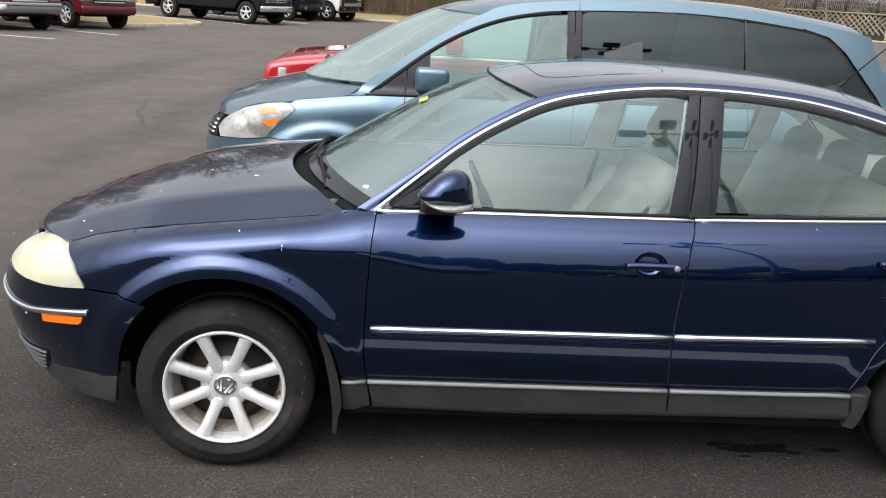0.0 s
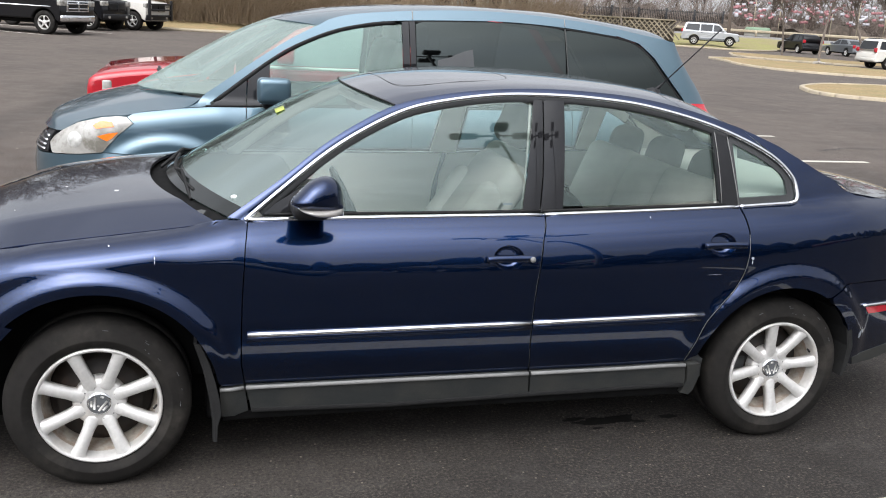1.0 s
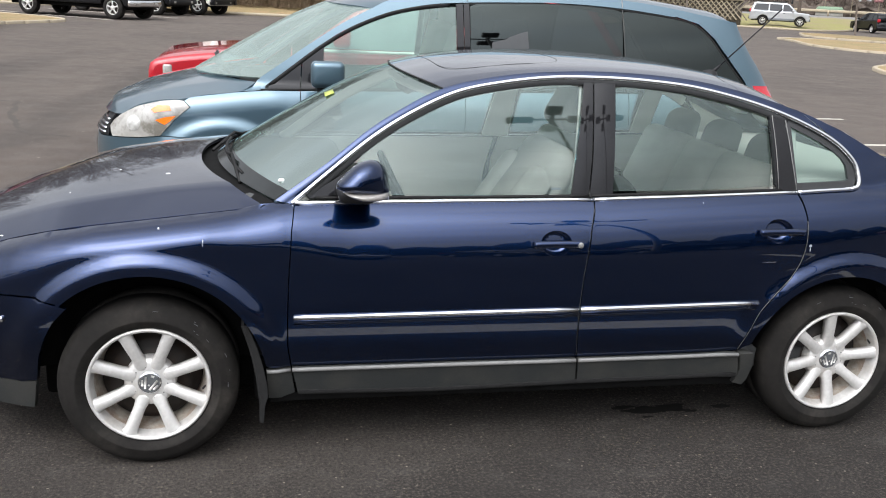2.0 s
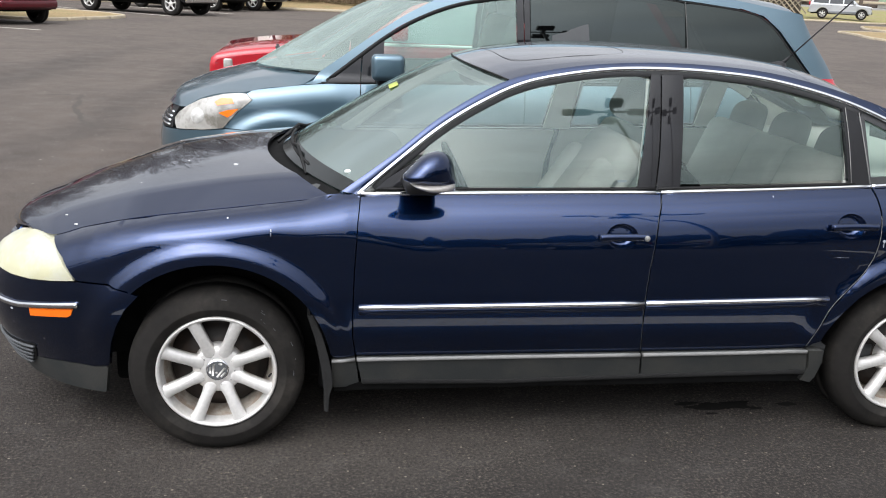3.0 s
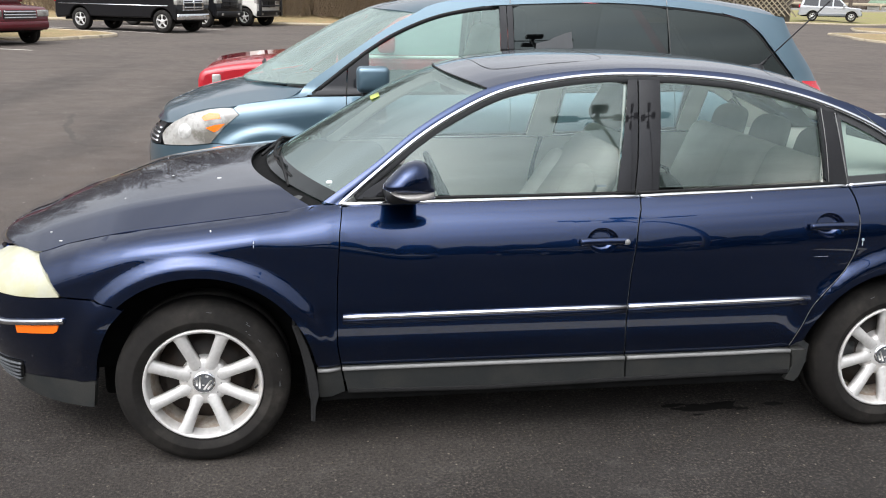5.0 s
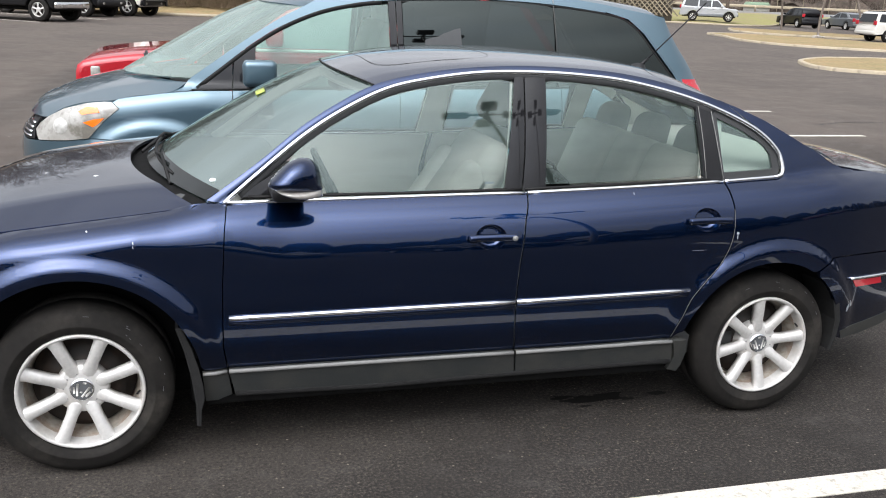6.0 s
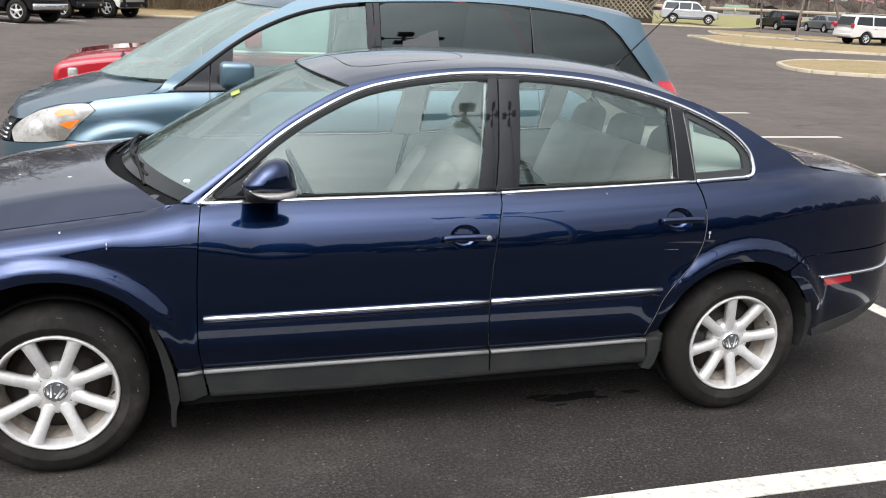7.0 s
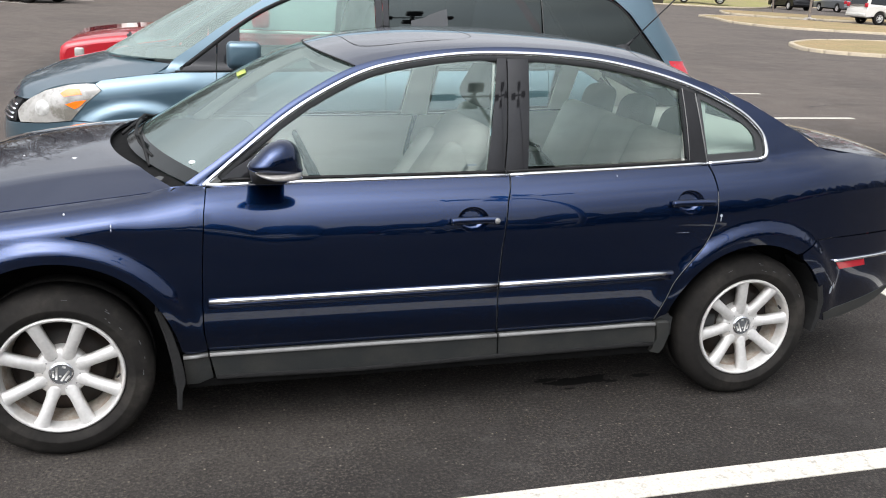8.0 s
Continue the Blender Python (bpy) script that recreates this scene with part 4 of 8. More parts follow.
handle(front_door, 1.452, 0.826, True)
handle(rear_door, 2.350, 0.868, False)

# quarter panel with its window, rear bumper, roof rails
quarter = sedan_panel("quarter_panel", [(2.241, 0.380), (2.268, 0.455), (2.306, 0.545), (2.366, 0.622), (2.431, 0.692), (2.461, 0.753), (2.474, 0.83), (2.476, 0.915), (2.468, 0.992), (2.60, 0.999), (2.715, 1.003),
                      (2.755, 1.014), (2.764, 1.058), (2.742, 1.126), (2.650, 1.205), (2.505, 1.3015), (2.56, 1.2835), (2.69, 1.233), (2.80, 1.178), (2.89, 1.133), (2.955, 1.105), (3.0, 1.072), (3.06, 1.048), (3.246, 1.022), (3.462, 0.985),
                      (3.70, 0.955), (3.95, 0.93), (4.3, 0.92), (4.55, 0.91), (4.55, 0.690), (3.70, 0.686), (3.434, 0.684), (3.073, 0.690), (2.986, 0.685), (2.93, 0.665), (2.893, 0.640)] + ARCH_R[::-1][1:-1] + [(2.262, 0.40)], BLUE, step=(0.026, 0.018))
QF_OUT = [(2.458, 1.006), (2.436, 1.280), (2.50, 1.268), (2.582, 1.238), (2.660, 1.196), (2.710, 1.150), (2.738, 1.100), (2.746, 1.048), (2.727, 1.012)]
QF_IN = [(2.472, 1.031), (2.460, 1.243), (2.52, 1.218), (2.585, 1.188), (2.645, 1.154), (2.682, 1.126), (2.702, 1.098), (2.708, 1.048), (2.700, 1.042)]
for side in (None, MID):
    bm = bmesh.new()
    ring = [[bm.verts.new(SEDAN.at(u, z, d)) for u, z in line] for line, d in ((QF_OUT, 0.006), (QF_IN, 0.007), (QF_IN, 0.022))]
    for a, b in zip(ring, ring[1:]):
        for i in range(len(a)):
            j = (i + 1) % len(a)
            bm.faces.new((a[i], a[j], b[j], b[i]))
    bmesh.ops.recalc_face_normals(bm, faces=bm.faces[:])
    part("quarter_frame", bm if side is None else flip(bm, side), FRAME_BLACK, quarter if side is None else sedan, "black quarter window frame", smooth=False)
g = part("far_quarter_glass", panel(SEDAN, quarter_glass, extra=0.012, flange=0.0, step=(0.12, 0.1), mirror=MID), FAR_CLEAR, sedan, "green-tinted side window glass")
g.visible_shadow = False
g = part("quarter_glass", panel(SEDAN, quarter_glass, extra=0.014, flange=0.004, step=(0.1, 0.1)), QUARTER_GLASS, quarter, "small fixed rear side window")
g.visible_shadow = False
sedan_panel("rear_bumper", [(2.897, 0.634), (2.936, 0.660), (2.988, 0.679), (3.073, 0.684), (3.434, 0.678), (3.70, 0.680), (4.55, 0.68), (4.55, 0.40), (3.80, 0.40), (3.65, 0.395), (3.55, 0.372), (3.40, 0.330), (3.236, 0.302), (3.120, 0.300),
                       (3.062, 0.32)] + arc(2.668, 0.290, 0.398, 8, 54, 12), BLUE, step=(0.026, 0.018))
sedan_panel("tail_light", [(4.02, 0.90), (4.30, 0.89), (4.30, 0.74), (4.05, 0.74)], RED_LENS, label="red tail light", extra=-0.005)
sedan_panel("rear_marker", [(3.118, 0.572), (3.30, 0.568), (3.312, 0.540), (3.142, 0.540)], RED_LENS, label="red rear side marker lamp", extra=-0.003, step=(0.04, 0.02))
for side in (None, MID):
    part("bumper_chrome_strip", strip(SEDAN, [(3.100, 0.580), (3.28, 0.578), (3.48, 0.574), (3.75, 0.572), (4.2, 0.572)], 0.014, 0.007, extra=-0.003, mirror=side), CHROME, sedan, "chrome bumper strip")
    # painted rail from the windscreen pillar over the doors
    up = [(u, z) for u, z in spline(WINDOW_TOP[:13], 8)]
    ed = [(u, z) for u, z in spline(ROOF_EDGE[:12], 8)]
    ed = [ed[min(len(ed) - 1, round(k * (len(ed) - 1) / (len(up) - 1)))] for k in range(len(up))]
    bm, rows = bmesh.new(), []
    for (u0, z0), (u1, z1) in zip(up, ed):
        rows.append([bm.verts.new(SEDAN.at(u0 + (u1 - u0) * k / 10, z0 + (z1 - z0) * k / 10, -0.006 * 4 * k / 10 * (1 - k / 10))) for k in range(11)])
    for a, b in zip(rows, rows[1:]):
        for i in range(10):
            bm.faces.new((a[i], b[i], b[i + 1], a[i + 1]))
    bmesh.ops.recalc_face_normals(bm, faces=bm.faces[:])
    if side is not None:
        flip(bm, side)
    part("roof_rail", bm, BLUE, sedan)
    # plastic sill cladding
    part("sill_cladding", panel(SEDAN, [(0.497, 0.368), (1.02, 0.369), (1.566, 0.369), (1.574, 0.31), (1.580, 0.262), (1.03, 0.250), (0.518, 0.262)], extra=-0.014, mirror=side), TRIM, sedan, "grey plastic sill cladding")
    part("sill_cladding", panel(SEDAN, [(1.576, 0.369), (2.0, 0.371), (2.238, 0.375), (2.252, 0.31), (2.256, 0.27), (1.586, 0.263)], extra=-0.014, mirror=side), TRIM, sedan, "grey plastic sill cladding")
    part("sill_cladding", panel(SEDAN, [(0.405, 0.365), (0.491, 0.366), (0.508, 0.262), (0.46, 0.245), (0.415, 0.245)], extra=-0.008, mirror=side), TRIM, sedan)
    # highlight on the cladding's upper bevel, painted as a lighter strip
    part("cladding_edge", strip(SEDAN, [(0.497, 0.362), (1.02, 0.363), (1.566, 0.363)], 0.016, 0.007, extra=-0.016, mirror=side, straight=True), TRIM_EDGE, sedan, "pale strip for the highlight on the sill cladding edge")
    part("cladding_edge", strip(SEDAN, [(1.576, 0.363), (2.0, 0.365), (2.240, 0.369)], 0.016, 0.007, extra=-0.016, mirror=side, straight=True), TRIM_EDGE, sedan, "pale strip for the highlight on the sill cladding edge")
    part("cladding_edge", strip(SEDAN, [(0.407, 0.359), (0.490, 0.360)], 0.014, 0.006, extra=-0.010, mirror=side, straight=True), TRIM_EDGE, sedan)
    part("cladding_lip", strip(SEDAN, [(0.52, 0.268), (1.03, 0.257), (1.58, 0.268), (2.25, 0.275)], 0.022, 0.004, extra=-0.015, mirror=side, straight=True), MUD, sedan, "scuffed dark lower lip of the cladding")
    part("sill", panel(SEDAN, [(0.42, 0.255), (1.5, 0.262), (2.26, 0.268), (2.26, 0.222), (0.42, 0.222)], extra=0.0, flange=0.2, mirror=side), UNDER, sedan)
    part("rear_skirt", panel(SEDAN, [(2.246, 0.374), (2.300, 0.376), (2.312, 0.32), (2.300, 0.25), (2.286, 0.228), (2.244, 0.240), (2.262, 0.30)], extra=-0.020, flange=0.05, mirror=side), TRIM, sedan, "grey plastic skirt before the rear wheel")
    # mud flaps: a cross sheet behind the wheel and a side flange
    for line, flange, y0 in (([(0.322, 0.530), (0.350, 0.44), (0.372, 0.33), (0.384, 0.23), (0.384, 0.152)], [(0.342, 0.527), (0.372, 0.45), (0.394, 0.37), (0.408, 0.30), (0.412, 0.255), (0.400, 0.215), (0.396, 0.148)], 0.012),
                             ([(2.990, 0.560), (3.030, 0.48), (3.052, 0.40), (3.048, 0.32), (3.036, 0.262)], [(3.012, 0.556), (3.052, 0.49), (3.074, 0.40), (3.066, 0.32), (3.046, 0.258)], 0.040)):
        bm = plate([(x, y0, z) for x, z in line + flange[::-1]], 0.012)
        bmesh.ops.bevel(bm, geom=bm.edges[:], offset=0.003, segments=2, affect="EDGES", profile=0.5)
        sweep(bm, [(x + 0.004, y0 + 0.08, z) for x, z in line], [(-1, 0, 0.15)] * len(line), [(-0.078, -0.003), (0.11, -0.003), (0.11, 0.008), (-0.078, 0.008)])
        bmesh.ops.recalc_face_normals(bm, faces=bm.faces[:])
        part("mud_flap", bm if side is None else flip(bm, side), MUD, sedan, "dusty black rubber mud flap", smooth=False)

# bonnet, cowl, windscreen, roof, rear window, boot lid
HOOD_E = [(-1.0, 0.728), (-0.85, 0.738), (-0.66, 0.755), (-0.539, 0.791), (-0.35, 0.836), (-0.2, 0.862), (0.064, 0.895), (0.301, 0.923), (0.392, 0.942)]
HOOD_C = [(-0.868, 0.705), (-0.82, 0.742), (-0.71, 0.788), (-0.60, 0.832), (-0.42, 0.890), (-0.28, 0.925), (-0.04, 0.965), (0.10, 0.984), (0.150, 0.988)]
part("bonnet", loft(edge3(HOOD_E), [(x, MID, z) for x, z in HOOD_C], MID, power=2.2, n=20, share=creased), BLUE, sedan, "dark blue bonnet with pale droppings spots")
part("cowl", loft([SEDAN.at(0.385, 0.932), SEDAN.at(0.412, 0.944), SEDAN.at(0.436, 0.950)], [(0.14, MID, 0.958), (0.21, MID, 0.963), (0.27, MID, 0.968)], MID), UNDER, sedan, "black plastic cowl")
ROOF_C = [(0.215, 0.985), (0.46, 1.135), (0.68, 1.258), (0.85, 1.338), (0.95, 1.372), (1.12, 1.411), (1.373, 1.441), (1.631, 1.452), (1.90, 1.448), (2.18, 1.429), (2.416, 1.385), (2.62, 1.298), (2.82, 1.206), (2.98, 1.132), (3.10, 1.085), (3.18, 1.064)]
roof_c = [(x, MID, z) for x, z in ROOF_C]
roof_e = edge3(ROOF_EDGE)
g = part("windscreen", loft(roof_e[:5], roof_c[:5], MID, power=2.0, rise=1.0, n=12), SCREEN, sedan, "greenish windscreen with a yellow sticker")
g.visible_shadow = False
# added opaque strip, dark for the dashboard seen through the glass
bm, rows = bmesh.new(), []
for e, c in list(zip(spline(roof_e[:5], 12), spline(roof_c[:5], 12)))[:4]:
    rows.append([bm.verts.new(Vector(p) + Vector((-0.001, -0.001, 0.002))) for p in loft_row(e, c, MID, 2.0, 1.0)])
for a, b in zip(rows, rows[1:]):
    for i in range(len(a) - 1):
        bm.faces.new((a[i], b[i], b[i + 1], a[i + 1]))
bmesh.ops.recalc_face_normals(bm, faces=bm.faces[:])
if sum(f.normal.z for f in bm.faces) < 0:
    bmesh.ops.reverse_faces(bm, faces=bm.faces[:])
part("screen_band", bm, material("dark_dash_strip", (0.014, 0.016, 0.016), rough=0.12, spread=0.3, grain=12, spec=0.32), sedan, "dark strip on the windscreen foot, standing in for the dashboard behind it")
part("roof", loft(roof_e[4:12], roof_c[4:12], MID, power=2.4, rise=0.62, n=14, thick=0.002), BLUE, sedan)
bm, rows = bmesh.new(), []
for e, c in zip(spline(roof_e[11:], 6), spline(roof_c[11:], 6)):
    rows.append([bm.verts.new(Vector(p) - Vector((0, 0, 0.002))) for p in loft_row(e, c, MID, 2.4, 0.62)[3:-3]])
for a, b in zip(rows, rows[1:]):
    for i in range(len(a) - 1):
        bm.faces.new((a[i], b[i], b[i + 1], a[i + 1]))
bmesh.ops.recalc_face_normals(bm, faces=bm.faces[:])
if sum(f.normal.z for f in bm.faces) < 0:
    bmesh.ops.reverse_faces(bm, faces=bm.faces[:])
g = part("rear_window", bm, REAR_GLASS, sedan, "greenish rear window")
g.visible_shadow = False
for side in (None, MID):
    bm, rows = bmesh.new(), []
    for e, c in zip(spline(roof_e[11:], 6), spline(roof_c[11:], 6)):
        rows.append([bm.verts.new(p) for p in loft_row(e, c, MID, 2.4, 0.62)[:4]])
    for a, b in zip(rows, rows[1:]):
        for i in range(3):
            bm.faces.new((a[i], b[i], b[i + 1], a[i + 1]))
    bmesh.ops.recalc_face_normals(bm, faces=bm.faces[:])
    if sum(f.normal.z for f in bm.faces) < 0:
        bmesh.ops.reverse_faces(bm, faces=bm.faces[:])
    part("rear_pillar", bm if side is None else flip(bm, side), BLUE, sedan)
BOOT_E = [(3.06, 1.050), (3.246, 1.021), (3.462, 0.987), (3.70, 0.955), (3.95, 0.928)]
BOOT_C = [(3.28, 1.042), (3.40, 1.026), (3.52, 1.008), (3.62, 0.990), (3.70, 0.968)]
part("boot_lid", loft(edge3(BOOT_E), [(x, MID, z) for x, z in BOOT_C], MID, power=2.0, rise=1.0, n=20), BLUE, sedan, "dark blue boot lid")
part("boot_scuttle", loft(edge3([(2.965, 1.098), (3.01, 1.070), (3.056, 1.048)]), [(3.19, MID, 1.066), (3.235, MID, 1.050), (3.276, MID, 1.038)], MID, power=2.0, rise=1.0, n=14), BLUE, sedan, "dark blue strip below the rear window")

# lower valance of the rear bumper, seams at the screen and the door posts
sedan_panel("rear_valance", [(3.10, 0.340), (3.157, 0.350), (3.35, 0.377), (3.479, 0.397), (3.62, 0.412), (4.55, 0.42), (4.55, 0.40), (3.80, 0.40), (3.65, 0.395), (3.55, 0.372), (3.40, 0.330), (3.236, 0.302), (3.120, 0.300)], TRIM, extra=-0.003, label="dark plastic lower edge of the rear bumper")
part("screen_seam", sweep(bmesh.new(), [Vector(p) + Vector((0, 0, 0.002)) for p in loft_row(roof_e[4], roof_c[4], MID, 2.2, 0.8)], [(0, 0, 1)] * 29, round_profile(0.010, 0.006, 6)), SEAL, sedan, "black seam above the windscreen")
for side, owner in ((None, rear_door), (MID, sedan)):
    part("post_seam", strip(SEDAN, [(2.436, 1.268), (2.449, 1.14), (2.466, 1.004)], 0.0035, 0.002, extra=0.003, mirror=side, straight=True), TRIM_EDGE, owner, "thin bright seam of the door frame")
    part("post_seam", strip(SEDAN, [(2.379, 1.286), (2.384, 1.15), (2.386, 1.006)], 0.003, 0.002, extra=0.003, mirror=side, straight=True), TRIM_EDGE, owner)

# underbody, wheel wells, wheels
# plain blocks, sized to keep light off the ground underneath
part("underbody", boxed(0.36, 2.30, 0.20, 2 * MID - 0.20, 0.150, 0.27, bevel=0.02), UNDER, sedan)
part("front_undertray", boxed(-0.42, 0.45, 0.37, 2 * MID - 0.37, 0.13, 0.50, bevel=0.02), UNDER, sedan)
part("rear_undertray", boxed(2.30, 3.35, 0.37, 2 * MID - 0.37, 0.17, 0.45, bevel=0.02), UNDER, sedan)
for cx, cz, r in ((0.0, 0.322, 0.425), (2.68, 0.295, 0.415)):
    for side in (None, MID):
        bm = bmesh.new()
        lathe(bm, [(r, 0.02), (r, 0.30), (0.0, 0.30)], 40, centre=(cx, 0.0, cz), start=radians(-4), span=radians(190))
        for v in bm.verts:
            if v.co.y < 0.05:
                v.co.y = SEDAN.at(v.co.x, max(0.3, v.co.z))[1] + 0.03
        part("wheel_well", bm if side is None else flip(bm, side), UNDER, sedan, "dark wheel well liner")
front_wheel = wheel(sedan, Matrix.Translation(Vector((-0.003, 0.052, 0.298)) + ORIGIN[sedan.name]) @ Matrix.Rotation(radians(22), 4, "Y"), tyre_r=0.313, rim_r=0.2135, root=0.038, tip=0.049)
reuse(front_wheel, sedan, Matrix.Translation(Vector((2.706, 0.055, 0.300)) + ORIGIN[sedan.name]) @ Matrix.Rotation(radians(-8), 4, "Y"))
for x in (0.0, 2.70):
    reuse(front_wheel, sedan, Matrix.Translation(Vector((x, 2 * MID - 0.055, 0.300)) + ORIGIN[sedan.name]) @ Matrix.Rotation(math.pi, 4, "Z"))

VAN = Shell(
    plan=[(-0.70, 3.73), (-0.695, 3.50), (-0.665, 3.25), (-0.60, 3.05), (-0.48, 2.90), (-0.28, 2.805), (0.0, 2.763), (0.4, 2.75), (1.2, 2.75), (2.4, 2.75),
          (3.3, 2.762), (3.62, 2.778), (3.86, 2.815), (4.00, 2.93), (4.06, 3.20), (4.08, 3.73)],
    x0=1.5,
    top=[(-1.4, 0.80), (-0.75, 0.83), (-0.49, 0.90), (-0.35, 0.965), (-0.13, 1.0), (0.06, 1.022), (0.32, 1.053), (0.44, 1.064), (0.8, 1.075), (2.0, 1.10), (3.6, 1.12), (5.0, 1.12)],
    depth=[(-1.4, 0.14), (-0.5, 0.10), (0.3, 0.09), (5.0, 0.08)],
    round_h=[(-1.4, 0.25), (-0.4, 0.20), (-0.1, 0.14), (0.5, 0.14), (0.9, 0.30), (5.0, 0.34)],
    tuck=(0.5, 0.06, 1.8),
    arches=[(0.17, 0.34, 0.470, 0.530, 0.028), (3.30, 0.34, 0.42, 0.50, 0.03)],
    rail=(0.22, 0.28),
)

# ---- the steel blue minivan ----
VMID = 3.73
# the windscreen's pale veil is dust plus mirrored sky painted in
VAN_SCREEN = car_glass("pale_windscreen_glass", (0.62, 0.78, 0.72), 2.4, (0.28, 0.42), (0.34, 0.41, 0.38))
# paper colour darkened to stand in for the window's tint
NOTICE = material("tint_dark_paper", (0.030, 0.032, 0.033), rough=0.3, spread=0.1, grain=20)
VAN_GLASS = car_glass("pale_green_glass", (0.78, 1.0, 0.92), 1.75, (0.36, 0.42), dust=(0.17, 0.225, 0.205))
van = thing("minivan", (1.7, VMID, GZ), label="steel blue minivan with dark rear windows parked beside the saloon", category="minivan")
ORIGIN[van.name] = Vector((-1.7, -VMID, -GZ))


def van_panel(name, outline, mat, parent=None, label="", both=True, **kw):
    near = part(name, panel(VAN, outline, **kw), mat, parent or van, label)
    if both:
        kw["step"] = (0.16, 0.1)
        if mat is VAN_GLASS:
            mat = FAR_CLEAR
        part(name, panel(VAN, outline, mirror=VMID, **kw), mat, van, label)
    return near


V_TOP = [(0.40, 1.040), (0.664, 1.240), (0.80, 1.338), (0.978, 1.443), (1.22, 1.542), (1.47, 1.598), (1.70, 1.622), (2.05, 1.640), (2.43, 1.650), (2.84, 1.634), (3.235, 1.595), (3.40, 1.550), (3.52, 1.455), (3.62, 1.33), (3.72, 1.20), (3.78, 1.10)]
V_EDGE = [(0.395, 1.110), (0.545, 1.213), (0.722, 1.335), (0.930, 1.467), (1.11, 1.560), (1.216, 1.612), (1.403, 1.652), (1.768, 1.688), (2.10, 1.708), (2.433, 1.712), (2.850, 1.690), (3.20, 1.652), (3.425, 1.617), (3.62, 1.580), (3.74, 1.552)]
V_ARCH = arc(0.17, 0.34, 0.412, 4, 139, 26)
van_panel("front_wing", [(-0.025, 0.925), (-0.12, 0.845), (-0.214, 0.742), (-0.06, 0.742), (-0.03, 0.735)][::1] + [(-0.16, 0.62)] + V_ARCH[::-1] + [(0.60, 0.36), (0.64, 0.36), (0.640, 0.92), (0.645, 1.038), (0.44, 1.036), (0.36, 1.030), (0.27, 1.022), (0.06, 0.995), (-0.03, 0.982), (-0.066, 0.960)], VAN_BLUE, step=(0.028, 0.020))
van_panel("pillar_foot", [(0.275, 1.028), (0.36, 1.032), (0.43, 1.048), (0.415, 1.108), (0.385, 1.100), (0.365, 1.074)], VAN_BLUE, flange=0.01)
van_panel("front_bumper", [(-1.6, 0.70), (-0.75, 0.695), (-0.548, 0.708), (-0.353, 0.720), (-0.214, 0.736), (-0.06, 0.738), (-0.165, 0.616), (-0.23, 0.50), (-0.262, 0.38), (-0.26, 0.25), (-1.6, 0.25)], VAN_BLUE)
van_panel("nose_grille", [(-1.6, 0.706), (-0.75, 0.702), (-0.60, 0.712), (-0.615, 0.78), (-0.62, 0.835), (-0.75, 0.835), (-1.6, 0.80)], BLACK_TRIM, label="dark grille with chrome bars")
for k in range(4):
    part("grille_bar", strip(VAN, [(-1.5, 0.722 + 0.026 * k), (-1.0, 0.724 + 0.026 * k), (-0.63, 0.728 + 0.026 * k)], 0.012, 0.008, extra=-0.008), CHROME, van, "chrome grille bar")
v_lamp = [(-0.548, 0.714), (-0.592, 0.775), (-0.56, 0.815), (-0.505, 0.852), (-0.375, 0.912), (-0.227, 0.950), (-0.12, 0.962), (-0.070, 0.960), (-0.030, 0.926), (-0.120, 0.849), (-0.214, 0.742), (-0.353, 0.725)]
lampv = van_panel("headlight", v_lamp, LAMP_CLEAR, label="clear headlight with orange turn signal", step=(0.03, 0.03), extra=-0.006, flange=0.05)
part("turn_signal", panel(VAN, [(-0.272, 0.902), (-0.225, 0.930), (-0.155, 0.930), (-0.141, 0.900), (-0.20, 0.892), (-0.248, 0.882)], extra=-0.009, flange=0.004), AMBER, lampv, "orange turn signal")
part("turn_signal", panel(VAN, [(-0.240, 0.838), (-0.180, 0.858), (-0.115, 0.868), (-0.160, 0.825), (-0.185, 0.812)], extra=-0.009, flange=0.004), AMBER, lampv, "orange turn signal")
# pale disc on the lens paints the reflector's bright patch
for bu, bz, br in ((-0.385, 0.812, 0.050),):
    ring = [(bu + br * math.cos(a * math.pi / 10), bz + br * 0.95 * math.sin(a * math.pi / 10)) for a in range(20)]
    part("reflector_bowl", panel(VAN, ring, extra=-0.0075, flange=0.0, step=(0.012, 0.012), bulge=lambda x, y: -0.006 * max(0.0, 1 - ((x - bu) / br) ** 2 - ((y - bz) / br) ** 2)), LAMP_BOWL, lampv, "pale raised disc on the lens, painted for the bright patch of its reflector")
vdoor = van_panel("front_door", [(0.650, 1.038), (0.646, 0.92), (0.646, 0.36), (1.70, 0.36), (1.71, 0.9), (1.712, 1.06), (1.2, 1.05)], VAN_BLUE)
vslide = van_panel("sliding_door", [(1.718, 1.06), (1.716, 0.9), (1.706, 0.36), (2.85, 0.36), (2.85, 1.08), (2.3, 1.07)], VAN_BLUE)
van_panel("quarter_panel", [(2.856, 1.08), (2.856, 0.36)] + arc(3.30, 0.34, 0.42, 178, 2, 20) + [(4.0, 0.40), (4.15, 0.50), (4.2, 0.9), (4.10, 1.13), (3.99, 1.162), (4.00, 1.30), (3.96, 1.45), (3.86, 1.565), (3.62, 1.592),
          (3.425, 1.618), (3.20, 1.653), (2.95, 1.683), (2.95, 1.632), (3.235, 1.600), (3.408, 1.556), (3.532, 1.458), (3.632, 1.332), (3.73, 1.20), (3.79, 1.085), (3.3, 1.085)], VAN_BLUE, step=(0.06, 0.06))
